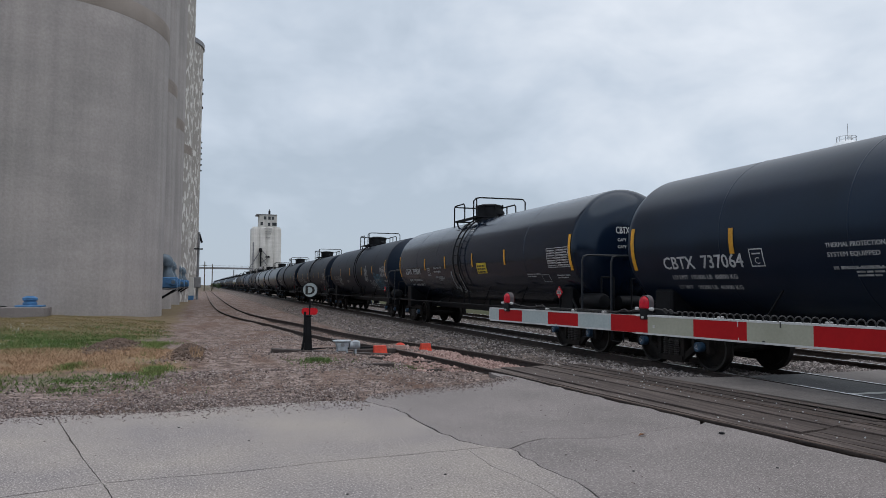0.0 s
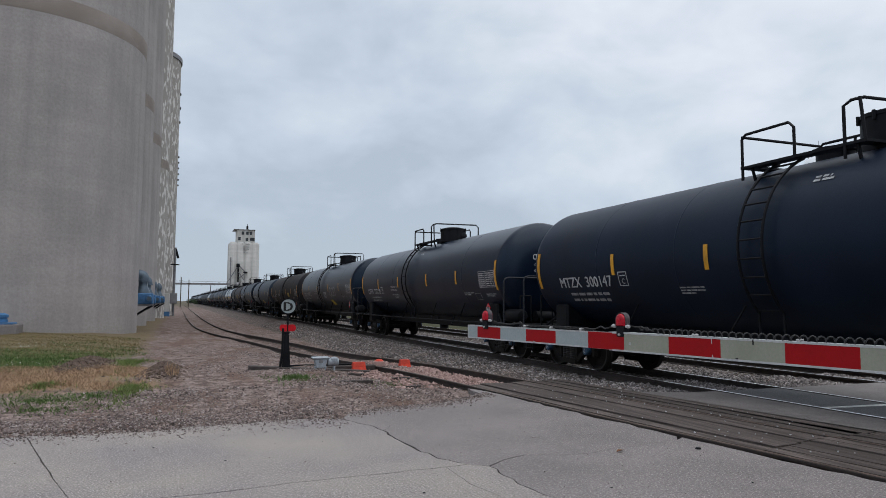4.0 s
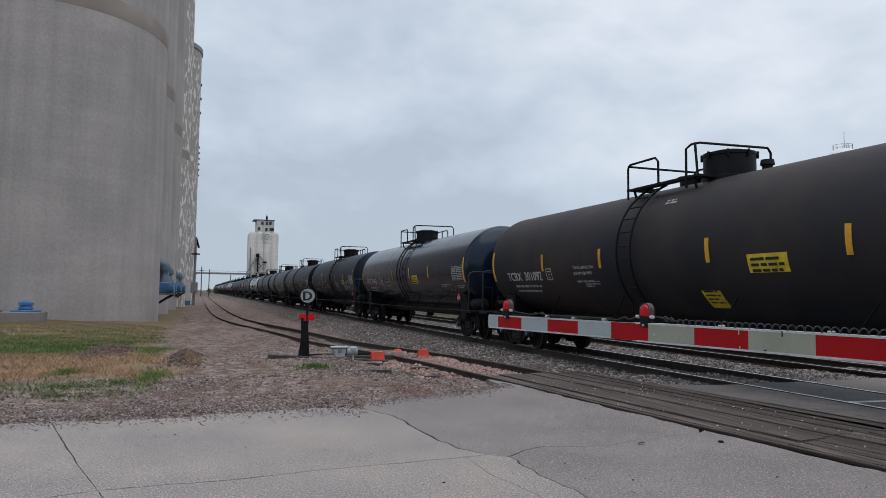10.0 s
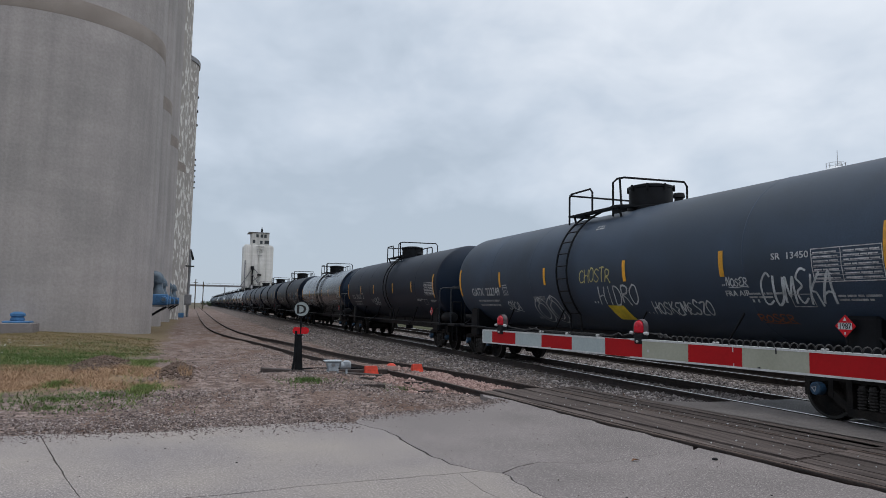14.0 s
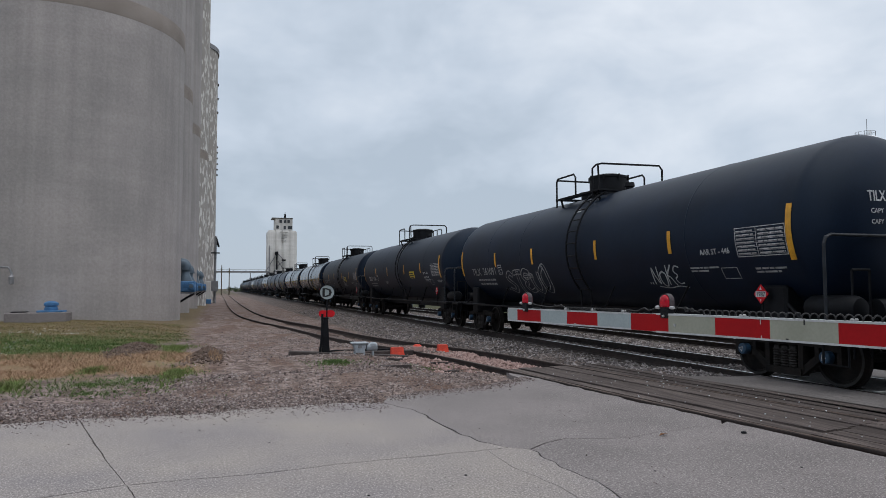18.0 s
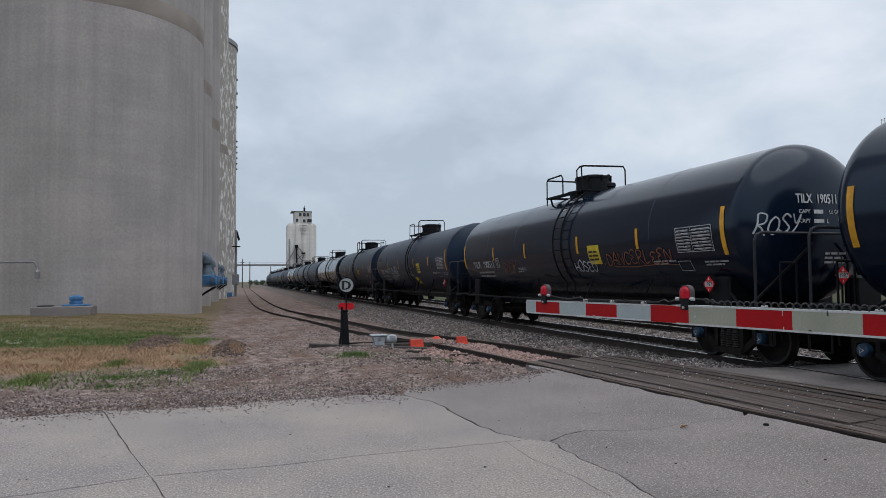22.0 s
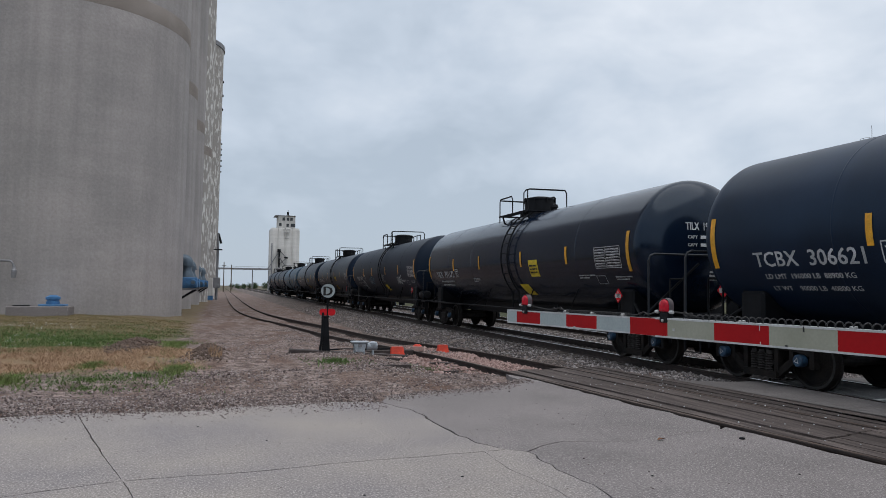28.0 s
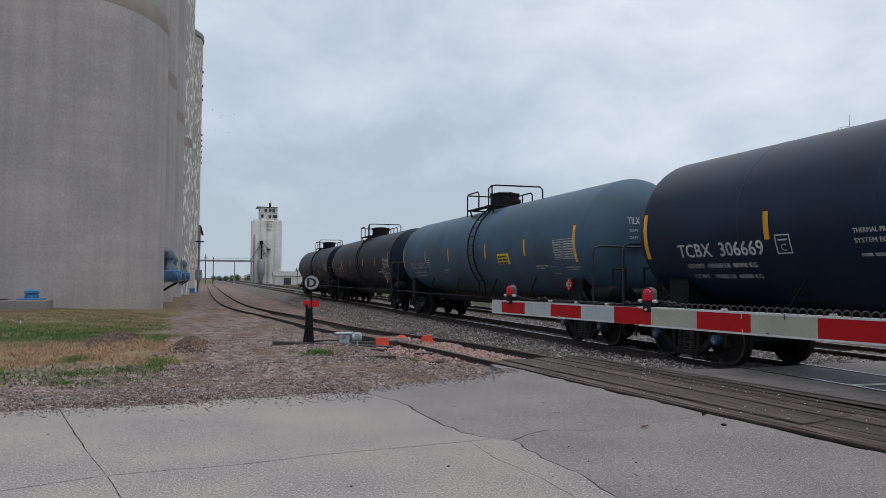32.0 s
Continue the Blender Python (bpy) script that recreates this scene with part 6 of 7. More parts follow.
# number on the car, tank finish, thermal note, what else is painted on it
CARS = [
    ("CBTX 737064", "semi", 1, []), ("CBTX 739584", "gloss", 1, ["panel", ("spray", 1.2, 1.5, 0.9, 0.7)]),
    ("TILX 731992", "black", 0, [("spray", 5.1, 1.72, 0.95, 0.4), ("spray", -2.6, 1.9, 0.8, 0.7), ("spray", -3.6, 1.5, 1.6, 0.5), ("sprayblue", -4.9, 1.5, 1.7, 0.8)]),
    ("TILX 732184", "black", 0, [("spray", 4.16, 1.62, 1.55, 0.65), ("spray", 2.1, 1.62, 0.85, 0.36), ("spray", 1.15, 1.92, 1.3, 0.45), ("spray", 1.48, 1.4, 1.6, 0.3), ("dimwhite", 3.9, 1.38, 0.7, 0.22)]),
    ("MTZX 300147", "black", 0, []), ("CBTX 737118", "semi", 1, []),
    ("CBTX 737162", "semi", 1, [("spray", -1.95, 2.0, 1.8, 0.55), "decal", ("lines", -0.15)]), ("TCBX 301088", "brown", 1, ["panel"]),
    ("GATX 224842", "grey", 0, ["decal"]), ("MTZX 300111", "black", 0, [("spray", 2.9, 2.25, 0.6, 0.35), "decal"]),
    ("TCBX 301092", "brown", 1, ["panel", "decal2"]), ("CBTX 739662", "gloss", 1, ["panel"]),
    ("TILX 361607", "black", 0, [("doodle", 3.75, 2.1), ("spray", 3.0, 2.1, 0.45, 0.3), ("spray", 4.1, 1.65, 0.6, 0.25), ("spray", 1.4, 1.9, 1.2, 0.25), ("spray", -1.6, 1.78, 1.6, 0.45), "panel", ("spray", -4.4, 1.75, 3.0, 0.55)]),
    ("TCBX 301096", "black", 1, [("spray", 3.9, 1.6, 0.9, 0.5), "panel", "decal2", ("disc", -5.8)]),
    ("GATX 222749", "grey", 0, [("spray", 4.5, 1.6, 0.8, 0.3), ("spray", 2.8, 1.35, 1.4, 0.8), ("sprayyellow", 0.05, 2.28, 1.3, 0.3), ("spray", -0.6, 1.78, 1.5, 0.45), ("spray", -2.45, 1.58, 1.75, 0.30), ("spray", -5.45, 1.80, 1.4, 0.5), ("sprayrust", -5.15, 1.5, 0.75, 0.17), "decal", ("text", "SR 13450", -5.82, 2.5, 0.72), ("text", "FRA AIP", -4.68, 1.93, 0.55), ("spray", -4.75, 2.1, 0.5, 0.14)]),
    ("TILX 290214", "black", 0, [("spray", 2.0, 1.7, 1.0, 0.4)]),
    ("CBTX 739709", "gloss", 1, [("spray", 4.6, 1.62, 2.2, 0.5), ("disc", 4.2)]),
    ("TILX 362577", "black", 0, [("sprayblue", 7.4, 1.95, 0.6, 0.35), ("spray", 4.5, 1.8, 1.3, 0.4), ("spray", 1.9, 1.9, 0.7, 0.45), ("spray", -2.2, 2.1, 1.3, 0.5), ("spray", -3.8, 1.7, 1.2, 0.5), ("sprayblue", -4.6, 2.0, 1.2, 0.5), ("text", "AAR ST - 445", -5.9, 2.1, 0.8)]),
    ("TILX 361091", "black", 0, [("dimwhite", 4.1, 1.5, 3.0, 0.75), ("spray", -3.8, 1.65, 1.0, 0.4), ("text", "AAR ST - 446", -5.6, 2.2, 0.8)]),
    ("BRGX 1166", "black", 0, ["panel", ("text", "AAR ST - 446", -5.05, 2.2, 0.75), ("text", "AAR ST - 445", -5.1, 2.02, 0.75)]),
    ("TILX 363127", "black", 0, ["panel", ("spray", -2.1, 2.15, 0.7, 0.3), ("spray", -2.2, 1.75, 1.1, 0.28), ("sprayblue", 4.2, 1.6, 0.9, 0.3)]),
    ("TILX 191217", "gloss", 0, ["panel", "decal2", ("spray", -0.9, 1.6, 3.3, 0.65), ("spray", 3.9, 1.85, 1.0, 0.3)]),
    ("TILX 190511", "gloss", 0, ["panel", ("sprayrust", -3.2, 1.93, 2.7, 0.30), ("sprayrust", 3.8, 1.8, 1.2, 0.35), ("spray", -1.4, 1.8, 1.2, 0.3), ("headspray",)]),
    ("TILX 194460", "satin", 0, ["panel", ("spray", 3.9, 1.75, 1.2, 0.6), "decal", ("spray", -0.6, 1.9, 0.6, 0.4), ("spray", 3.1, 1.95, 1.0, 0.5), ("mural",)]),
    ("TCBX 306642", "satin", 1, ["panel"]), ("TILX 191322", "gloss", 0, ["panel", "decal", ("sprayblue", -0.6, 1.6, 0.5, 0.3)]),
    ("GATX 224851", "grey", 0, []), ("TCBX 306621", "satin", 1, ["panel"]),
    ("TILX 191172", "gloss", 0, ["panel", "decal"]), ("BRGX 1153", "black", 0, ["decal", ("spray", 4.83, 1.80, 0.62, 0.24), ("spray", 4.74, 1.5, 0.7, 0.26), ("sprayblue", 2.8, 1.85, 1.3, 0.35), ("dimwhite", -0.6, 1.9, 0.8, 0.4), ("spray", -4.2, 1.8, 1.0, 0.4)]),
    ("TCBX 306646", "satin", 1, ["panel", "decal2"]), ("TCBX 306669", "satin", 1, ["panel", "decal2", ("lines", -0.5)]),
    ("TILX 255012", "blue", 0, ["panel"]),
    ("TILX 254871", "black", 0, [("sprayrust", 4.8, 1.8, 1.5, 0.5), ("spray", -5.8, 1.5, 1.4, 0.7)]), ("TILX 253307", "black", 0, [("spray", -3.0, 1.8, 0.6, 0.4)]),
]
LOOKS = {"semi": "semi-gloss black railway tank car with orange reflector strips", "gloss": "glossy black railway tank car with orange reflector strips", "black": "matte black railway tank car with orange reflector strips",
         "satin": "dark satin-black railway tank car with orange reflector strips", "brown": "rust-dusted black railway tank car with orange reflector strips",
         "grey": "slate-grey railway tank car with orange reflector strips", "blue": "faded blue-grey railway tank car with orange reflector strips"}


WEIGHTS = {"BRGX 1153": (("194800", "88350"), ("91200", "41350")), "TILX 363127": (("194600", "88250"), ("91400", "41450")),
           "CBTX 737064": (("195800", "88800"), ("90200", "40900")), "CBTX 739584": (("196300", "89050"), ("89700", "40700")), "TILX 731992": (("194300", "88100"), ("91700", "41600")),
           "TILX 732184": (("194300", "88100"), ("91700", "41600")), "CBTX 737162": (("195400", "88600"), ("90600", "41100")), "CBTX 739709": (("196600", "89200"), ("89400", "40600")),
           "TILX 194460": (("206200", "93500"), ("79800", "36200")), "TCBX 306642": (("196000", "88900"), ("90000", "40800")), "TCBX 306621": (("196000", "88900"), ("90000", "40800")),
           "TCBX 306646": (("196000", "88900"), ("90000", "40800")), "TCBX 306669": (("196000", "88900"), ("90000", "40800"))}


PANELS = {"TCBX 3066": (-1.9, 0.83, 0.34), "CBTX 739": (-1.55, 0.83, 0.36), "TILX 361607": (-4.0, 0.85, 0.33), "TILX 19": (-2.35, 0.6, 0.5)}


# what the legible tags look like, in the order in which they are sprayed
TAGS = {"TILX 731992": ["WOEJ", "JUPO", "SMEK", "*ROKO"], "TILX 732184": ["*SECU", "SKYO", "*OREAK", "KLOPSO", "ECKA"], "CBTX 737162": ["OZO"], "MTZX 300111": ["OROK"],
        "TILX 361607": ["", "CSE", "RECOE", "*SOYHEL", "*DANCERZES"], "TCBX 301096": ["WERT"], "GATX 222749": ["", "*OO", "CHOSTR", "HIDRO", "HOSKEMESZO", "CUMEKA", "ROSER", "NOSER"],
        "CBTX 739709": ["*VANDEL"], "TILX 362577": ["ZA", "TUNEZK", "BET", "ENEL", "*ORRUP", "WYLD"], "TILX 361091": ["*STEUO", "NOKE"], "TILX 191217": ["*STEESAN", "THOR"],
        "TILX 190511": ["DANCERLEEN", "REK", "HOSEO"], "BRGX 1153": ["JANS", "JOSH", "OSH", "ONE", "HAUMET"]}


def paint_car(c, k, number, finish, thermal, extras):
    rng = random.Random(100 + k)
    words = iter(TAGS.get(number, []))
    kinds = {e[0] for e in extras if isinstance(e, tuple)}
    more = " and sprayed tags" if kinds & {"spray", "sprayblue", "dimwhite"} else ""
    tagged(c, LOOKS[finish] + more)
    for o in c.children:
        if o.name.split(".")[0] in ("tank", "weld_seam"):
            o.material_slots[0].link = "OBJECT"
            o.material_slots[0].material = M[finish]
    ink = "dimwhite" if finish == "brown" and k > 30 or number[:4] in ("TILX",) and finish in ("black", "blue") else "white"
    part("reporting_mark", on_side(fit_text(number, 0.36, 2.15 if len(number) > 9 else 1.75), 6.58 if number[:4] == "BRGX" else 6.95 if number[:5] == "CBTX " and k in (1, 11, 16) else 6.85, 2.11 if k in (1, 11, 16) else 2.03), ink, c, "stencilled car number")
    if number in WEIGHTS:
        (a, b), (d, e) = WEIGHTS[number]
        part("weight_note", on_side(fit_text("LD LMT  %s LB  %s KG" % (a, b), 0.13, 1.75), 6.7, 1.83), "dimwhite" if finish == "black" else "white", c)
        part("weight_note", on_side(fit_text("LT WT    %s LB  %s KG" % (d, e), 0.13, 1.7), 6.65, 1.64), "dimwhite" if finish == "black" else "white", c)
    else:
        fine_print(part("weight_note", on_side(bars([1.6, 1.5], 0.07, 0.09, rng), 6.5, 1.84), "dimwhite", c))
    part("end_number", on_head(fit_text(number, 0.24, 0.88), -0.6, 2.93), "white", c, "stencilled car number on the tank end")
    for j, unit in enumerate(("US GAL", "L")):
        x = 0.30 - 0.06 * j
        note = join(fit_text("CAPY", 0.105, 0.24), shift(bars([0.26 - 0.04 * j], 0.07, 0.0, rng), 0.32, 0.0), shift(fit_text(unit, 0.105, 0.26 if j == 0 else 0.05), 0.36 + x, 0.0))
        fine_print(part("capacity_note", on_head(note, -0.56, 2.74 - 0.17 * j), "white", c))
    fine_print(part("end_lines", on_head(bars([0.5, 0.45, 0.5], 0.04, 0.04, rng), 0.0, 2.0), "dimwhite", c))
    if thermal:
        part("thermal_note", on_side(fit_text("THERMAL PROTECTION", 0.10, 0.95), 3.0, 2.28), "white", c)
        part("thermal_note", on_side(fit_text("SYSTEM EQUIPPED", 0.10, 0.85), 3.0, 2.14), "white", c)
        fine_print(part("thermal_note", on_side(bars([0.8], 0.05, 0.0, rng), 2.95, 1.95), "dimwhite", c))
    for i, e in enumerate(extras):
        if e == "panel":
            y0, w, h = next((v for n, v in PANELS.items() if number.startswith(n)), (-2.75, 0.85, 0.33))
            p = part("yellow_panel", on_side(rect(0, 0, w, h, 4), y0, 2.22 - h / 2, 0.008), "yellow", c, "yellow emergency-contact panel")
            fine_print(part("panel_print", on_side(bars([w * 0.76, w * 0.82, w * 0.76], 0.05, 0.05, rng), y0 - 0.09 * w, 2.26, 0.016), "rubber", p))
        elif e == "decal":
            v, f = rect(0, 0, 0.6, 0.42, 4)
            part("yellow_panel", on_side(([(x + 0.35 * (0.42 - y), y) for x, y in v], f), -1.6 if number[:4] == "CBTX" else -1.25 if number[:4] == "TILX" else -0.85, 1.44), "yellow", c, "slanted yellow warning panel")
        elif e == "decal2":
            p = part("yellow_panel", on_side(rect(0, 0, 0.5, 0.45, 4), -1.35, 1.42, 0.008), "yellow", c, "square yellow warning panel")
            fine_print(part("panel_print", on_side(bars([0.35, 0.4, 0.3, 0.4], 0.04, 0.05, rng), -1.42, 1.72, 0.016), "rubber", p))
        elif e[0] == "text":
            part("stencil_note", on_side(fit_text(e[1], 0.15, e[4]), e[2], e[3]), "white", c)
        elif e[0] == "lines":
            fine_print(part("stencil_lines", on_side(bars([0.7, 0.75, 0.6, 0.75, 0.7], 0.05, 0.03, rng), e[1], 2.2), "white", c))
        elif e[0] == "disc":
            part("paint_spot", on_side(([(0.07 * math.cos(a), 0.07 * math.sin(a)) for a in np.arange(12) * math.pi / 6], [tuple(range(12))]), e[1], 2.0), "white", c)
        elif e[0] == "doodle":  # loops round a blank middle, with three short legs
            loops = []
            for rx, rz, x, z, a0, a1 in ((0.24, 0.30, 0.30, 0.22, 0, 6.3), (0.34, 0.46, 0.42, 0.38, -1.2, 3.0), (0.42, 0.52, 0.36, 0.36, 0.2, 2.6), (0.10, 0.05, 0.22, 0.66, 0, 6.3)):
                loops.append(ribbon([(x + rx * math.cos(t), z + rz * math.sin(t)) for t in np.linspace(a0, a1, 26)], 0.035))
            for x in (0.08, 0.3, 0.52):
                loops.append(ribbon([(x, -0.02), (x - 0.1, -0.2), (x + 0.02, -0.16)], 0.04))
            part("sprayed_tag", on_side(join(*loops), e[1], e[2]), "spray", c)
        elif e[0] == "mural":
            def oval(rx, rz, n=28):
                return [(rx * math.sin(a), rz * math.cos(a)) for a in np.arange(n) * 2 * math.pi / n], [tuple(range(n))]
            outer, inner = oval(0.46, 0.54)[0], oval(0.43, 0.51)[0]
            n = len(outer)
            m = part("mural", on_side((outer + inner, [(i, (i + 1) % n, n + (i + 1) % n, n + i) for i in range(n)]), 7.05, 2.56, 0.006), "spraypink", c, "sprayed oval in pink, teal and olive")
            part("olive_field", on_side(oval(0.22, 0.37), 7.0, 2.52, 0.008), "sprayolive", m)
            part("dark_crown", on_side(([(0.34 * math.sin(a), 0.22 * math.cos(a)) for a in np.linspace(-1.57, 1.57, 14)], [tuple(range(14))]), 7.0, 2.80, 0.010), "spraynavy", m)
            for q in (-1, 1):
                for j in range(4):
                    x0, x1 = q * (0.22 + 0.05 * j), q * (0.24 + 0.045 * j)
                    part("strand", on_side(([(x0 - 0.018, 0.22 - 0.03 * j), (x1 - 0.018, -0.32 + 0.09 * j), (x1 + 0.018, -0.32 + 0.09 * j), (x0 + 0.018, 0.22 - 0.03 * j)], [(0, 1, 2, 3)]), 7.0, 2.56, 0.012 + 0.001 * j), "sprayteal" if j % 2 == 0 else "spraynavy", m)
        elif e[0] == "headspray":
            part("sprayed_tag", on_head(scribble(0.8, 0.34, 900, 0.028, "ROSY"), -1.36, 2.38), "spray", c)
        else:
            part("sprayed_tag", on_side(scribble(e[3], e[4], 1000 + 17 * k + i, 0.016 + 0.05 * e[4], next(words, "")), e[1], e[2]), e[0], c)


def refit(c, strips, plate, ladder, dome, rails):
    """Another maker's car: its strips, plate mark, ladder, dome and walkway sit elsewhere along the tank."""
    short = sorted((o for o in c.children if o.name.split(".")[0] == "reflector"), key=lambda o: -o.data.vertices[0].co.y)[1:-1]
    for o, d in zip(short, strips):
        o.location.y += d
    shifts = {"plate_mark": plate, "ladder": ladder, "dome": dome, "hinge_bolt": dome, "manway": dome * 0.8, "relief_valve": dome, "walkway": rails, "walkway_bracket": rails, "handrail": rails}
    for o in c.children:
        o.location.y += shifts.get(o.name.split(".")[0], 0.0)


LATER = ((0.0, 0.0, 0.0, 0.0), 0.0, 1.48, -0.75, 0.2)
STRIPS = {"BRGX 115": ((-0.28, 0.0, 0.0, 0.0), -0.26, 0.0, 0.0, 0.0), "GATX 222": LATER, "GATX 224": LATER, "MTZX 300": LATER, "TCBX 301": LATER, "TILX 731": ((-0.33, -0.48, -0.3, 0.0), 0.15, 0.0, 0.1, -0.5), "TILX 732": ((-0.33, -0.48, -0.3, 0.0), 0.15, 0.0, 0.1, -0.5),
          "CBTX 737": ((0.33, 0.09, 0.06, 0.0), 0.1, 1.48, -0.75, 0.0), "CBTX 739": ((-0.5, -0.17, 0.6, 0.85), -0.62, 0.9, 0.85, 0.85)}


# cars built slightly lower than the rest
LOW_BUILD = {0: 0.972, 2: 0.985, 3: 0.972, 4: 0.972, 5: 0.972, 6: 0.976, 7: 0.972, 8: 0.972, 10: 0.972, 11: 0.972, 12: 0.986, 13: 0.972, 14: 0.982, 15: 0.972, 16: 0.972}
first_car = build_car()
cars = [first_car] + [copy_thing(first_car, pose(MAIN_X, 18.25 * k, 0)) for k in range(1, len(CARS))]
for k, (c, spec) in enumerate(zip(cars, CARS)):
    paint_car(c, k, *spec)
    if spec[0][:4] == "TILX" and k != 18:
        for o in c.children:
            kind = o.name.split(".")[0]
            if kind == "reflector" and o.data.vertices[0].co.y < -7 or kind == "test_table":
                o.location.y += (0.18 if spec[0][5:7] == "19" else 0.28) if kind == "reflector" else 0.42 if spec[0][5:7] == "19" else 0.15
    if k == 19:
        for o in c.children:
            kind = o.name.split(".")[0]
            if kind in ("reflector", "test_table", "small_label", "placard") and (o.data.vertices[0].co + o.location).y < -5.8:
                o.location.y += 0.24
    if spec[0][:7] == "TILX 19":
        for o in [o for o in c.children if o.name.split(".")[0] in ("air_reservoir", "brake_cylinder")]:
            bpy.data.objects.remove(o)  # narrow railing on the road side of the walkway
        for x in (-1, 1):
            part("end_brace", Geo().tube([(x * 1.45, -8.15, 1.04), (x * 0.35, -8.56, 2.2)], 0.028, 6), "iron", c)
        for o in c.children:
            if o.name.split(".")[0] == "handrail":
                o.scale.x, o.location.x = 0.72, -0.26
    if spec[0][:8] in STRIPS and k != 7:
        refit(c, *STRIPS[spec[0][:8]])
    c.scale = (0.985, 1.0, LOW_BUILD[k]) if k in LOW_BUILD else (1.0, 1.0, 1.0)


def car_y(k, t):
    """Where the middle of car k is at t seconds: the train draws nearer at about 63 km/h."""
    return 12.52 + 0.1777 * t - 0.01078 * t ** 2 + 7.22e-5 * t ** 3 - 17.6 * t + PITCH * k - 7.8


# ---- level-crossing gate ----
M["trimwhite"] = mat("bright_aluminium_edge", (0.44, 0.45, 0.46), 0.5, 0.2, vary=0.12, scale=9)


def gate():
    tip, d = Vector((2.637, 6.108, 0)), Vector((0.186, -0.983, 0)).normalized()
    side = Vector((d.y, -d.x, 0))
    g = thing("crossing_gate", "lowered level-crossing gate arm, striped red and white with lamps", "crossing gate")
    z0, z1 = 1.269, 1.407

    def strip(s0, s1, za, zb, th):
        a, b = tip + d * s0, tip + d * s1
        return Geo().prism([(p.x, p.y) for p in (a - side * th, b - side * th, b + side * th, a + side * th)][::-1], za, zb)

    part("arm_tip_section", strip(0.0, 1.95, z0 + 0.006, z1 - 0.006, 0.014), "alu", g, "slim outer half of the arm")
    part("arm_root_section", strip(1.86, 9.4, z0 + 0.002, z1 - 0.002, 0.024), "alu", g, "wider inner half of the arm")
    s, k = 0.0, 0
    cuts = [0.0, 0.155, 0.518, 0.884, 1.266, 1.648, 2.013, 2.409, 2.808, 3.227] + [3.227 + 0.41 * i for i in range(1, 17)]
    for i, (a, b) in enumerate(zip(cuts, cuts[1:])):
        if b > 9.4:
            break
        red = i % 2 == 1
        th = 0.017 if b < 1.95 else 0.027
        m = "gatered" if red else ("gatewhite" if b < 2.1 else "gatecream")
        a2 = a if a > 0 else 0.003
        part("stripe", strip(a2, b, z0 + (0.014 if b < 2 else 0.008), z1 - (0.014 if b < 2 else 0.008), th), m, g)
    for z in (z0, z1 - 0.012):
        part("edge_trim", strip(0, 1.9, z + (0.006 if z == z0 else -0.006), z + (0.018 if z == z0 else 0.006), 0.019), "trimwhite", g)
        part("edge_trim", strip(1.9, 9.4, z, z + 0.012, 0.029), "trimwhite", g)
    part("edge_trim", strip(-0.006, 0.008, z0 + 0.018, z1 - 0.018, 0.019), "trimwhite", g, "bright strip round the arm's end")
    def arch(r, low, n=14):
        """Outline of a round-topped housing, in the plane across its axis."""
        return [(-r, -low), (r, -low)] + [(r * math.cos(a), r * math.sin(a)) for a in np.linspace(0, math.pi, n)]

    def stack(layers):
        """Skins the same outline at several places and sizes along x."""
        k = len(layers[0][1])
        v = [(x, y, z) for x, o in layers for y, z in o]
        f = [tuple(range(k)), tuple(range(len(v) - 1, len(v) - k - 1, -1))]
        for i in range(len(layers) - 1):
            f += [(i * k + j, i * k + (j + 1) % k, (i + 1) * k + (j + 1) % k, (i + 1) * k + j) for j in range(k)]
        return Geo().add(v, f)

    for s in (0.293, 1.977, 5.6):
        p = tip + d * s
        turn = Matrix.Translation((p.x, p.y, z1 + 0.090)) @ Matrix.Rotation(math.atan2(d.y, d.x) + math.pi / 2, 4, "Z")
        lamp = part("lamp", stack([(-0.010, arch(0.050, 0.052)), (0.010, arch(0.050, 0.052))]), "hood", g, "red warning lamp in a round-topped dull grey hood", smooth=35, at=turn)
        for q in (1, -1):
            part("lens", stack([(q * x, arch(r, low)) for x, r, low in ((0.010, 0.043, 0.046), (0.024, 0.041, 0.044), (0.036, 0.033, 0.036), (0.042, 0.018, 0.020))]), "redlens", lamp, "domed red lens", smooth=50)
            inner, outer = arch(0.045, 0.050), arch(0.050, 0.052)
            k = len(inner)
            rim = Geo().add([(q * x, y, z) for x in (0.010, 0.022) for o in (inner, outer) for y, z in o[1:] + o[:1]],
                            [(i, i + 1, 2 * k + i + 1, 2 * k + i) for i in range(k - 1)] + [(k + i, 3 * k + i, 3 * k + i + 1, k + i + 1) for i in range(k - 1)] + [(2 * k + i, 2 * k + i + 1, 3 * k + i + 1, 3 * k + i) for i in range(k - 1)])
            part("visor", rim, "hood", lamp)
        part("foot", Geo().box((-0.034, -0.038, -0.125), (0.034, 0.038, -0.050), 0.008), "iron", lamp, "black clamp on the arm")
        part("clamp_bolt", Geo().lathe([(0, -0.01), (0.009, -0.008), (0.009, 0.008), (0, 0.01)], 8, (-0.036, 0.0, -0.108), "x"), "alu", lamp)
        for q in (-1, 1):
            part("plug", Geo().lathe([(0, -0.018), (0.011, -0.016), (0.013, 0.0), (0.011, 0.016), (0, 0.018)], 12, (-0.02, q * 0.066, -0.048), "y"), "trimwhite", lamp, "pale cable plug", smooth=30)
    for s in (0.86, 1.2, 1.55, 2.6, 3.3, 4.4):
        p = tip + d * s
        part("cable_clip", Geo().box((p.x - 0.02, p.y - 0.014, z1 - 0.02), (p.x + 0.02, p.y + 0.014, z1 + 0.014), 0.005), "alu", g)
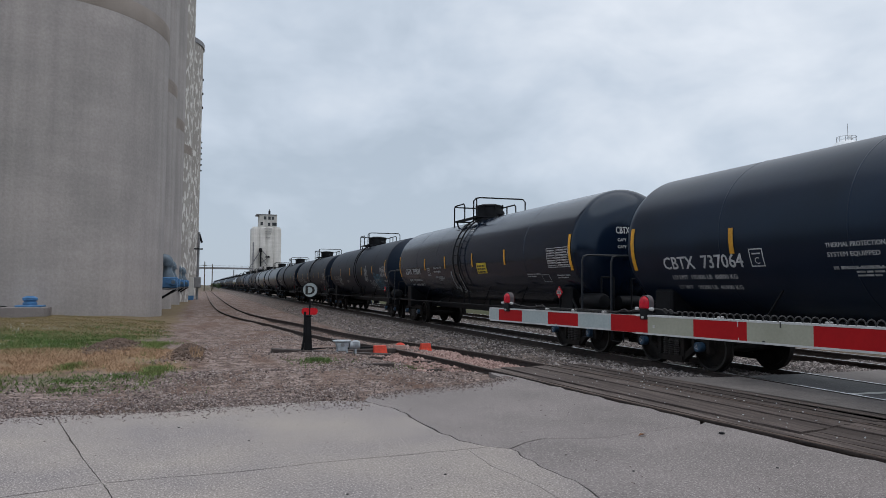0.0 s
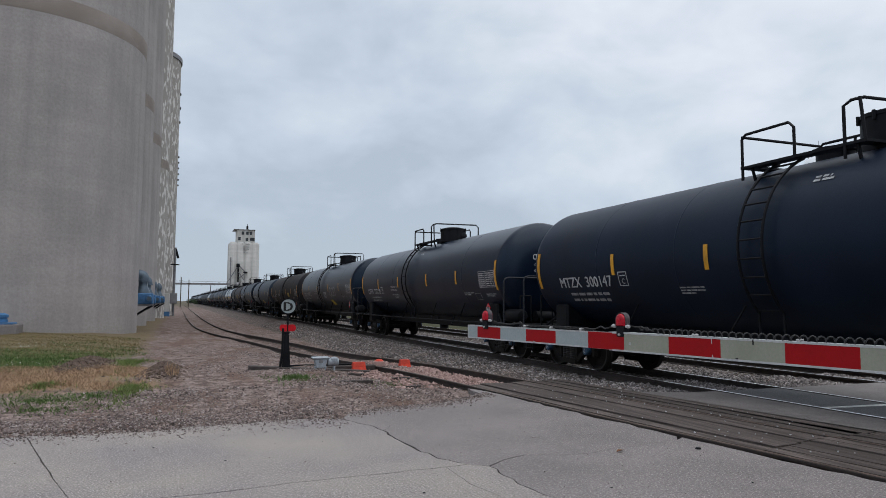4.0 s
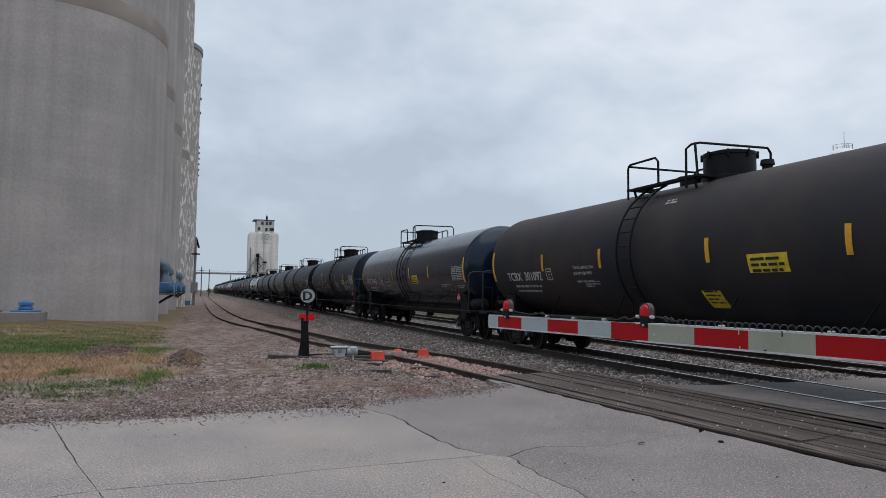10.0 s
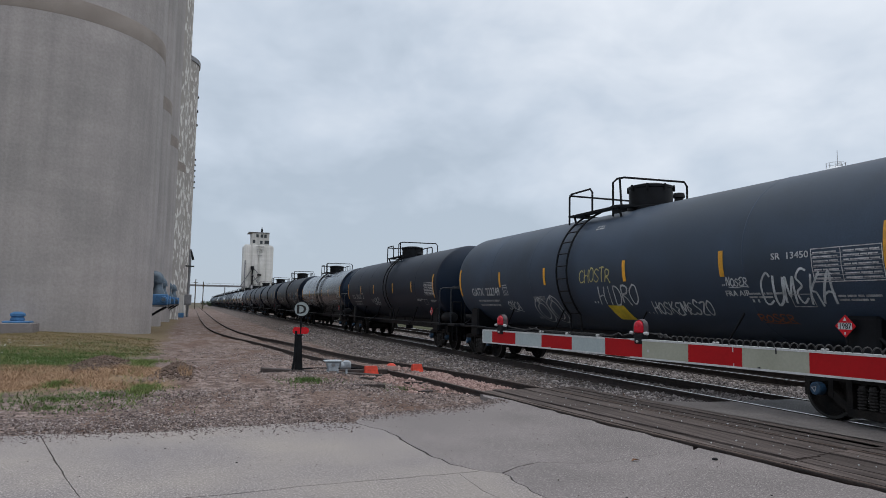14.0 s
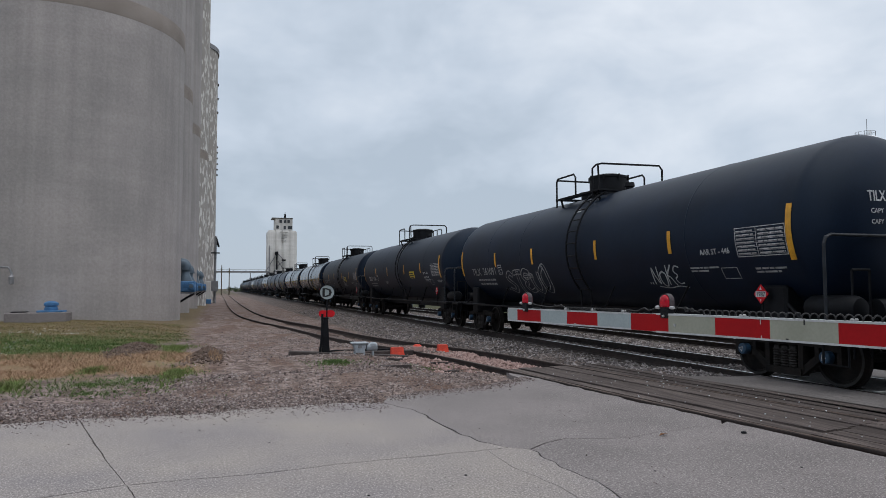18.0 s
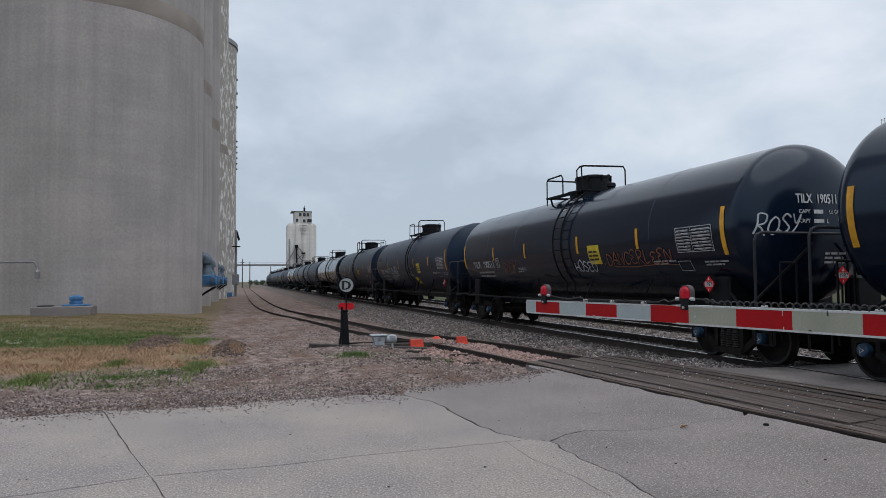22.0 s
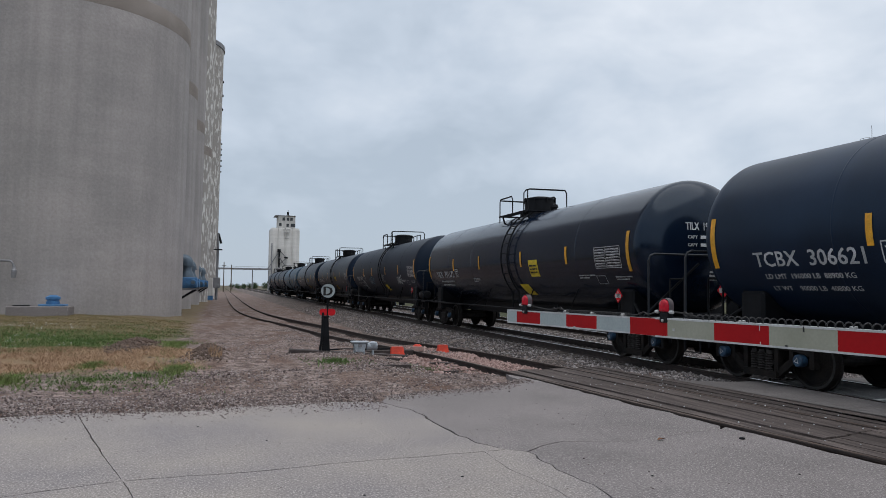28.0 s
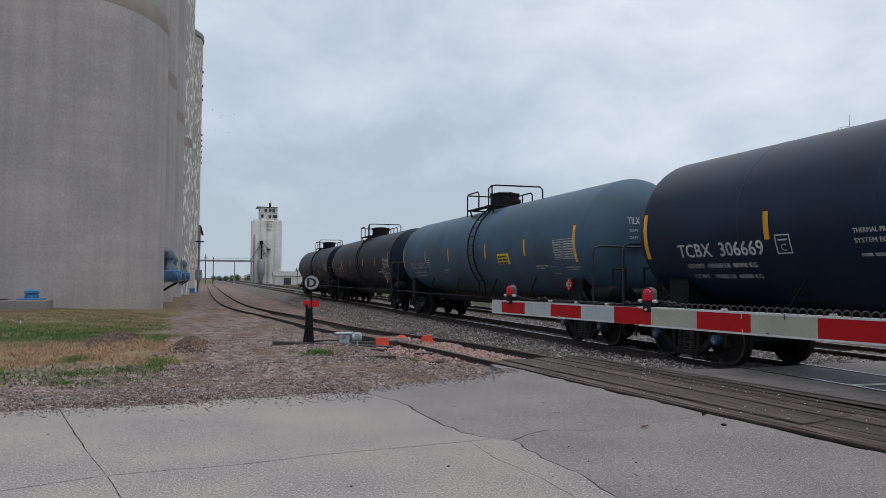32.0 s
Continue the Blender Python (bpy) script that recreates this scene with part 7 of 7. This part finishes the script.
    for s, z, w, h, m in ((2.07, 1.329, 0.009, 0.009, "alu"), (2.745, 1.381, 0.002, 0.016, "trimwhite"), (2.75, 1.289, 0.002, 0.008, "trimwhite"), (3.03, 1.389, 0.004, 0.016, "rubber"), (2.92, 1.286, 0.008, 0.004, "rubber"), (1.0, 1.289, 0.006, 0.005, "alu")):
        a, b = tip + d * (s - w), tip + d * (s + w)
        part("rivet", Geo().prism([(p.x, p.y) for p in (a - side * 0.03, b - side * 0.03, b + side * 0.03, a + side * 0.03)][::-1], z - h, z + h), m, g)
    # a fine coil between the two outer lamps, a coarse one along the rest
    def coil(s0, s1, pitch, r, wire):
        pts, n = [], int((s1 - s0) / pitch * 8)
        for i in range(n):
            s, a = s0 + (s1 - s0) * i / n, i * math.pi / 4
            p, q = tip + d * s, r * math.cos(a)
            pts.append((p.x + q * side.x, p.y + q * side.y, z1 + r + 0.002 + r * math.sin(a)))
        return Geo().tube(pts, wire, 5, caps=False)

    part("coiled_cable", coil(0.86, 1.62, 0.016, 0.009, 0.003), "rubber", g, "finely coiled black cable")
    part("coiled_cable", coil(2.26, 9.2, 0.050, 0.016, 0.0048), "rubber", g, "coarsely coiled black cable")
    for run in ([(0.35, 0.046), (0.42, 0.030), (0.52, 0.022), (0.62, 0.014), (0.70, 0.020), (0.78, 0.030), (0.86, 0.010)], [(1.62, 0.010), (1.70, 0.012), (1.76, 0.034), (1.80, 0.016), (1.91, 0.046)], [(2.04, 0.046), (2.12, 0.04), (2.18, 0.034), (2.26, 0.016)]):
        part("cable", Geo().tube(spline([tuple(tip + d * s + Vector((0, 0, z1 + h))) for s, h in run], 0.03), 0.0055, 6), "rubber", g)
    for s, size in ((0.70, 0.006), (0.79, 0.009), (2.15, 0.013), (2.20, 0.010)):
        p = tip + d * s
        loop = [(p.x + side.x * size * math.cos(a) * 0.5, p.y + size * math.cos(a) * 0.9, z1 + 0.020 + size * (1 + math.sin(a * 1.0 + 0.4))) for a in np.linspace(0, 6.9, 12)]
        part("cable_knot", Geo().tube(loop, 0.006, 5), "rubber", g)
    b = tip + d * 9.3
    part("mast", Geo().lathe([(0.16, -0.07), (0.16, 0.1), (0.06, 0.12), (0.06, 3.6), (0, 3.62)], 16, (b.x + 0.35, b.y, 0)), "alu", g, smooth=40)
    part("mechanism", Geo().box((b.x - 0.2, b.y - 0.3, 0.85), (b.x + 0.34, b.y + 0.3, 1.6), 0.03), "alu", g)


gate()


# ---- switch stand, box and covers by the siding ----
def switch_stand():
    z = float(ground_z(2.5, 17.2))
    s = thing("switch_stand", "black switch stand with a white round target lettered D", "switch stand", (2.5, 17.2, z))
    part("post", Geo().add([(-0.10, -0.09, 0.02), (0.10, -0.09, 0.02), (0.10, 0.09, 0.02), (-0.10, 0.09, 0.02), (-0.055, -0.05, 0.86), (0.055, -0.05, 0.86), (0.055, 0.05, 0.86), (-0.055, 0.05, 0.86)],
                           [(0, 1, 5, 4), (1, 2, 6, 5), (2, 3, 7, 6), (3, 0, 4, 7), (4, 5, 6, 7), (3, 2, 1, 0)]), "iron", s)
    part("cap", Geo().box((-0.075, -0.065, 0.86), (0.075, 0.065, 0.91), 0.015), "iron", s)
    part("lever", Geo().tube(spline([(-0.085, -0.05, 0.99), (-0.09, -0.06, 0.7), (-0.105, -0.08, 0.35), (-0.15, -0.1, 0.05)], 0.1), 0.03, 7), "iron", s, "long operating lever")
    part("spindle", Geo().tube([(0.03, 0, 0.9), (0.03, 0, 1.62 - z)], 0.022, 8), "iron", s)
    ang = math.atan2(2.5, 17.2)
    face = Matrix.Translation((0.03, -0.035, 1.49 - z)) @ Matrix.Rotation(-ang, 4, "Z")
    t = part("target", Geo().lathe([(0, -0.006), (0.172, -0.006), (0.172, 0.006), (0, 0.006)], 40, axis="y"), "gatewhite", s, "round white target with a black D", at=face)
    part("target_rim", Geo().lathe([(0.172, -0.012), (0.196, -0.012), (0.196, 0.008), (0.172, 0.008), (0.172, -0.012)], 40, axis="y"), "iron", t)
    v, f = bold(bold(lettering("D", 0.32), 0.014), 0.014)
    w = max(p[0] for p in v) + min(p[0] for p in v)
    part("letter", Geo().add([(x - w / 2, -0.011, y - 0.115) for x, y in v], f), "rubber", t)
    for k, x in enumerate((-0.12, 0.12)):
        half = [(0.03 + x * 0.12, 0.915), (0.03 + x * 0.12, 1.075)] + [(0.03 + x * (1.05 + 0.6 * math.cos(a)), 0.995 + 0.085 * math.sin(a)) for a in np.linspace(math.pi / 2, -math.pi / 2, 12)]
        m = len(half)
        part("red_vane", Geo().add([(u, -0.014, w) for u, w in half] + [(u, -0.004, w) for u, w in half], [tuple(range(m)), tuple(range(2 * m - 1, m - 1, -1))] + [(i, m + i, m + (i + 1) % m, (i + 1) % m) for i in range(m)]), "red", s, "faded red vane")
    part("base_plate", Geo().box((-0.2, -0.16, 0.0), (0.2, 0.16, 0.025), 0.005), "iron", s)
    h = thing("head_tie", "long weathered head tie under the switch stand", "railway tie", (1.62, 17.15, z))
    za, zb = float(ground_z(1.62, 17.15)) + 0.11 - z, float(ground_z(4.6, 17.15)) + 0.06 - z
    part("timber", Geo().box((0, -0.13, -0.25), (3.0, 0.13, 0.0), 0.015), "tiedark", h, at=Matrix.Translation((0, 0, za)) @ Matrix.Rotation(-math.atan2(zb - za, 3.0), 4, "Y"))
    t2 = thing("head_tie", "long weathered head tie beside the switch", "railway tie", (2.0, 17.75, z))
    part("timber", Geo().box((0, -0.12, -0.2), (2.9, 0.12, -0.01), 0.015), "tiedark", t2)
    rod = thing("switch_rod", "dark connecting rod of the switch", "switch rod", (2.6, 17.45, z + 0.02))
    part("rod", Geo().tube([(0, 0.3, 0.0), (1.7, 0.35, 0.0)], 0.025, 7), "iron", rod)
    b = thing("junction_box", "pale grey junction box on two short legs", "junction box", (3.28, 16.85, z))
    part("body", Geo().add([(x * (0.10 if z < 0.1 else 0.16), y * 0.12, z) for z in (0.05, 0.25) for x, y in ((-1, -1), (1, -1), (1, 1), (-1, 1))],
                           [(0, 1, 5, 4), (1, 2, 6, 5), (2, 3, 7, 6), (3, 0, 4, 7), (4, 5, 6, 7), (3, 2, 1, 0)]), "galv", b, "tapered box")
    part("hinge", Geo().box((-0.05, -0.135, 0.16), (0.04, -0.115, 0.23), 0.006), "steel", b)
    part("cap", Geo().lathe([(0.10, 0.0), (0.11, 0.03), (0.10, 0.09), (0.05, 0.12), (0, 0.125)], 14, (0.34, 0, 0.17)), "galv", b, smooth=40)
    part("lid", Geo().box((-0.21, -0.15, 0.26), (0.21, 0.15, 0.30), 0.012), "galv", b)
    part("motor", Geo().lathe([(0, -0.17), (0.08, -0.16), (0.09, -0.1), (0.09, 0.1), (0, 0.12)], 14, (0.34, 0, 0.17), "x"), "galv", b, smooth=35)
    for x in (-0.12, 0.12, 0.34):
        part("leg", Geo().box((x - 0.02, -0.05, -0.03), (x + 0.02, 0.05, 0.08)), "galv", b)
    for x, y, w in ((4.42, 17.58, 0.36), (5.85, 18.15, 0.3)):
        zz = siding_z(y) - 0.1
        o = thing("rail_cover", "faded fluorescent orange cover beside the rail", "cover", (x, y, zz))
        part("shell", Geo().add([(-w / 2, -0.13, 0), (w / 2, -0.13, 0), (w / 2, 0.13, 0), (-w / 2, 0.13, 0), (-w / 2 + 0.03, -0.07, 0.22), (w / 2 - 0.03, -0.07, 0.22), (w / 2 - 0.03, 0.08, 0.22), (-w / 2 + 0.03, 0.08, 0.22)],
                                [(0, 1, 5, 4), (1, 2, 6, 5), (2, 3, 7, 6), (3, 0, 4, 7), (4, 5, 6, 7), (3, 2, 1, 0)]), "signorange", o)
        part("rib", Geo().box((-w / 2 + 0.02, -0.1, 0.09), (w / 2 - 0.02, -0.075, 0.12)), "signorange", o)
    r = thing("rock", "pale broken rock marked with orange paint", "rock", (5.1, 18.05, siding_z(17.9) - 0.02))
    part("stone", Geo().lathe([(0, -0.05), (0.17, 0), (0.15, 0.1), (0.06, 0.16), (0, 0.17)], 7), "pinkrock", r)
    part("paint", Geo().lathe([(0.13, 0.117), (0.07, 0.165), (0, 0.178)], 7), "signorange", r)


switch_stand()


def litter():
    for x, y, s in ((4.55, 6.4, 0.06),):
        l = thing("dead_leaf", "curled brown dead leaf on the concrete", "leaf", (x, y, 0.004))
        part("blade", Geo().add([(-s, 0, 0.0), (-s * 0.3, s * 0.5, 0.02), (s, 0.01, 0.012), (-s * 0.2, -s * 0.5, 0.025)], [(0, 1, 2), (0, 2, 3)]), "deadleaf", l)
    for x, y, s in ((5.45, 6.23, 0.034), (2.0, 5.6, 0.014), (-0.2, 8.3, 0.014), (3.6, 5.2, 0.012), (1.1, 5.3, 0.012), (0.5, 7.4, 0.012), (4.9, 4.9, 0.012)):
        p = thing("stone", "small dark stone lying on the concrete", "stone", (x, y, 0.0), "stones on the concrete")
        part("pebble", Geo().lathe([(0, 0), (s, 0.002), (s * 0.8, s * 0.5), (0, s * 0.7)], 7), "iron", p)


litter()


def debris():
    """Broken lengths of old tie lying in the gravel beside the siding."""
    for i, (x, y, w, a) in enumerate(((3.45, 14.0, 0.72, 0.02), (4.9, 14.9, 0.8, -0.12), (4.55, 13.5, 0.3, 0.5), (1.9, 17.75, 0.35, 0.2), (3.9, 16.0, 0.5, 0.1))):
        z = float(ground_z(x, y))
        t = thing("broken_tie", "splintered dark piece of an old railway tie", "timber", (x, y, z + 0.01), "broken ties")
        rng = random.Random(700 + i)
        n = 7
        top = [(w * (j / (n - 1) - 0.5), 0.06 + rng.uniform(-0.02, 0.02), 0.035 + rng.uniform(-0.012, 0.012)) for j in range(n)]
        low = [(p[0], -p[1] + rng.uniform(-0.02, 0.02), p[2] + rng.uniform(-0.008, 0.008)) for p in top]
        g = Geo().add(top + low + [(p[0], p[1], -0.06) for p in top] + [(p[0], p[1], -0.06) for p in low],
                      [(j, j + 1, n + j + 1, n + j) for j in range(n - 1)] + [(j, 2 * n + j, 2 * n + j + 1, j + 1) for j in range(n - 1)] + [(n + j, n + j + 1, 3 * n + j + 1, 3 * n + j) for j in range(n - 1)]
                      + [(0, n, 3 * n, 2 * n), (n - 1, 3 * n - 1, 4 * n - 1, 2 * n - 1)])
        part("splinter", g, "tiedark", t, at=Matrix.Rotation(a, 4, "Z"))


debris()


# ---- grass ----
def blades(name, pts, h, spread, material, label, seed):
    rng = np.random.default_rng(seed)
    n = len(pts)
    a = rng.uniform(0, 6.283, n)
    hh = h * rng.uniform(0.5, 1.3, n)
    w = 0.006 + 0.006 * rng.random(n)
    p = np.asarray(pts)
    dx, dy = np.cos(a) * w, np.sin(a) * w
    lean = rng.normal(size=(n, 2)) * spread * hh[:, None]
    v = np.empty((n, 3, 3))
    v[:, 0] = p + np.stack([dx, dy, 0 * w], -1)
    v[:, 1] = p - np.stack([dx, dy, 0 * w], -1)
    v[:, 2] = p + np.stack([lean[:, 0], lean[:, 1], hh], -1)
    g = Geo()
    g.v, g.f = v.reshape(-1, 3).tolist(), (np.arange(3 * n).reshape(-1, 3)).tolist()
    return tagged(part(name, g, material), label, "grass", kind="stuff")


M["grassgreen"] = mat("green_grass", (0.060, 0.128, 0.022), 0.8, vary=0.4, scale=0.9, tint=(0.070, 0.108, 0.026))
M["grassdry"] = mat("dry_grass", (0.42, 0.285, 0.18), 0.85, vary=0.3, scale=1.6, tint=(0.27, 0.165, 0.10))
M["clover"] = mat("white_clover", (0.8, 0.8, 0.76), 0.8)
M["grasstan"] = mat("olive_dry_grass", (0.25, 0.185, 0.09), 0.85, vary=0.35, scale=0.8, tint=(0.15, 0.125, 0.05))
M["grassbright"] = mat("bright_green_weeds", (0.125, 0.195, 0.042), 0.8, vary=0.4, scale=4.0, tint=(0.12, 0.135, 0.045))


def turf():
    rng = np.random.default_rng(21)

    def place(n, x0, x1, y0, y1, k=1.0):
        x = rng.uniform(x0, x1, n)
        y = y0 + (y1 - y0) * rng.random(n) ** k
        return np.stack([x, y, ground_z(x, y) - 0.005], -1)

    def wave(p, a, b):
        return np.sin(a * p[:, 0] + 1.1 * b) + np.sin(b * p[:, 1] - a) + np.sin(0.7 * a * p[:, 1] + 1.3 * b * p[:, 0])

    # the lawn before the silos, greener where it is thick
    p = place(95000, -16, -0.7, 17.4, 38.8, 1.35)
    edge = np.interp(p[:, 1], [17.4, 19, 22, 27, 34, 39], [-2.5, -2.6, -2.9, -1.2, -1.5, -1.6]) + 0.25 * np.sin(p[:, 1] * 1.9) + 0.15 * rng.normal(size=len(p))
    p = p[(p[:, 0] < edge) & (p[:, 1] > 18.0 + 0.35 * np.sin(p[:, 0] * 1.9) + 0.3 * rng.normal(size=len(p)))]
    dry = rng.random(len(p)) < np.clip(0.12 + 0.8 * smoothstep(24, 30, p[:, 1]) + 0.12 * wave(p, 0.9, 0.6), 0.03, 0.97)
    blades("lawn", p[~dry], 0.075, 0.5, "grassgreen", "mown green turf with white clover", 31)
    blades("dry_grass", p[dry], 0.06, 0.7, "grasstan", "dry straw-coloured grass among the turf", 32)
    # the dead verge with a dug-over heap at its end
    q = place(30000, -9, -0.55, 13.6, 19.0)
    heap = ((q[:, 0] + 2.1) / 0.55) ** 2 + ((q[:, 1] - 18.6) / 1.5) ** 2
    lim = np.where(q[:, 1] > 18.2, -2.9, -0.62) + 0.1 * rng.normal(size=len(q))
    q = q[(q[:, 0] < lim) & (heap > 1.0 + 0.4 * rng.normal(size=len(q))) & (q[:, 1] > 13.9 + 0.4 * np.sin(2.2 * q[:, 0]) + 0.3 * rng.normal(size=len(q))) & (wave(q, 2.3, 1.7) > -1.5)]
    blades("dry_grass", q, 0.085, 0.8, "grassdry", "dead straw-coloured grass verge", 33)
    q = place(900, -2.6, -1.3, 21.2, 23.0)
    blades("dry_grass", q, 0.05, 0.9, "grassdry", "pale dead grass beside the dirt heap", 34)
    q = place(90, -0.2, 0.05, 15.3, 16.0)
    blades("dry_grass", q, 0.15, 0.35, "grassdry", "tall dry weeds on a dirt heap", 35)
    # thin green weeds: centre, half sizes, count, height
    for i, (x, y, rx, ry, n, h) in enumerate(((-1.15, 20.0, 0.3, 1.9, 1900, 0.085), (-0.78, 13.7, 0.2, 0.9, 1300, 0.09), (-2.28, 14.5, 0.22, 0.45, 500, 0.09), (-3.3, 12.9, 0.3, 0.55, 700, 0.1),
                                              (-2.0, 12.6, 1.3, 0.9, 700, 0.045), (-1.3, 13.0, 0.7, 0.6, 350, 0.05), (-1.9, 11.7, 0.7, 0.35, 260, 0.05), (-4.4, 12.6, 0.8, 0.7, 400, 0.06),
                                              (2.35, 14.6, 0.42, 0.5, 500, 0.07), (4.3, 14.0, 0.4, 0.4, 120, 0.05))):
        n = int(1.3 * n)
        a, d = rng.uniform(0, 6.283, n), np.abs(rng.normal(size=n)) * 0.75
        d = d * (1 + 0.35 * np.sin(3 * a + i) + 0.25 * np.sin(7 * a + 2 * i))
        x2, y2 = x + rx * d * np.cos(a), y + ry * d * np.sin(a)
        blades("weeds", np.stack([x2, y2, ground_z(x2, y2)], -1), h, 0.7, "grassbright" if h > 0.08 else "grassgreen", "patch of green weeds", 100 + i)
    v = place(1700, -4.6, -0.7, 10.8, 13.6)
    v = v[(wave(v, 2.9, 2.3) + 0.6 * rng.normal(size=len(v)) > -0.2) & (v[:, 1] > 11.2 - 0.35 * (v[:, 0] + 0.7) * 0.4)]
    blades("weeds", v, 0.05, 0.8, "grassbright", "thin green weeds in the gravel beside the road", 36)
    M["soil"] = mat("turned_soil", (0.15, 0.105, 0.082), 0.95, vary=0.3, scale=6, tint=(0.08, 0.056, 0.045), bump=0.01, bump_scale=40)
    for j, (x, y, rx, ry, n) in enumerate(((-2.05, 19.0, 0.5, 1.3, 900), (-0.25, 16.5, 0.33, 1.2, 700))):
        x2, y2 = x + rx * rng.normal(size=n) * 0.6, y + ry * rng.normal(size=n) * 0.6
        stones("dirt_clods", np.stack([x2, y2, ground_z(x2, y2) + 0.01], -1), rng.uniform(0.015, 0.06, n), "soil", "dark clods of turned soil on a low heap", 60 + j, "soil")
    c = place(1500, -13, -1.4, 18.3, 30)
    c = c[(np.sin(c[:, 0] * 0.9 + 1) + np.sin(c[:, 1] * 0.7) + 0.7 * rng.normal(size=len(c)) > 0.5) & (c[:, 0] < np.interp(c[:, 1], [17.4, 19, 22, 27, 34], [-2.5, -2.6, -2.7, -1.2, -1.4]))]
    c[:, 2] += 0.075
    stones("clover_flowers", c, rng.uniform(0.009, 0.017, len(c)), "clover", "white clover heads in the turf", 51, "flowers")


def bird():
    b = thing("bird", "small dark bird in flight", "bird", group="birds")
    part("body", Geo().lathe([(0, -0.16), (0.04, -0.08), (0.055, 0.02), (0.03, 0.12), (0, 0.18)], 8, axis="y"), "bird", b, smooth=60)
    for q in (-1, 1):
        part("wing", Geo().add([(q * 0.03, 0.06, 0.02), (q * 0.3, 0.02, 0.1), (q * 0.42, -0.06, 0.06), (q * 0.25, -0.08, 0.07), (q * 0.03, -0.06, 0.02)], [(0, 1, 2, 3, 4)]), "bird", b)
    return b


birds = [bird()]
birds += [copy_thing(birds[0], pose(0, 0, 0)) for _ in range(23)]
turf()
crossing()
ties()


# ---- what moves ----
def bird_place(i, t):
    """A loose flock that comes round the silos and rises over the train; a second one low beside them at the end."""
    rng = random.Random(300 + i)
    if i < 17:
        d, az, el = 150.0, rng.uniform(-0.02, 0.11), rng.uniform(0.187, 0.38)
        az += float(np.interp(t, [0, 4.5, 5.5, 6, 9, 32], [-0.6, -0.2, -0.03, 0, 0.14, 1.2]))
        el += float(np.interp(t, [0, 4.5, 5.5, 6, 9, 32], [-0.1, -0.07, -0.035, 0, 0.225, 0.9]))
    else:
        d = 190.0
        az, el = rng.uniform(-0.012, 0.03) + 0.012 * (t - 31.0), rng.uniform(0.20, 0.235)
    return Vector((d * az, d, 1.6 + d * el))


def motions():
    times = [2.0 * i for i in range(17)]
    for k, c in enumerate(cars):
        walk(c, [(t, pose(MAIN_X, car_y(k, t), 0)) for t in times])
    for i, b in enumerate(birds):
        heading = -80 if i < 17 else -70
        walk(b, [(t, Matrix.Translation(bird_place(i, t)) @ pose(0, 0, 0, 12, 0, heading)) for t in (0.0, 4.5, 5.5, 6.0, 9.0, 32.0)])


motions()
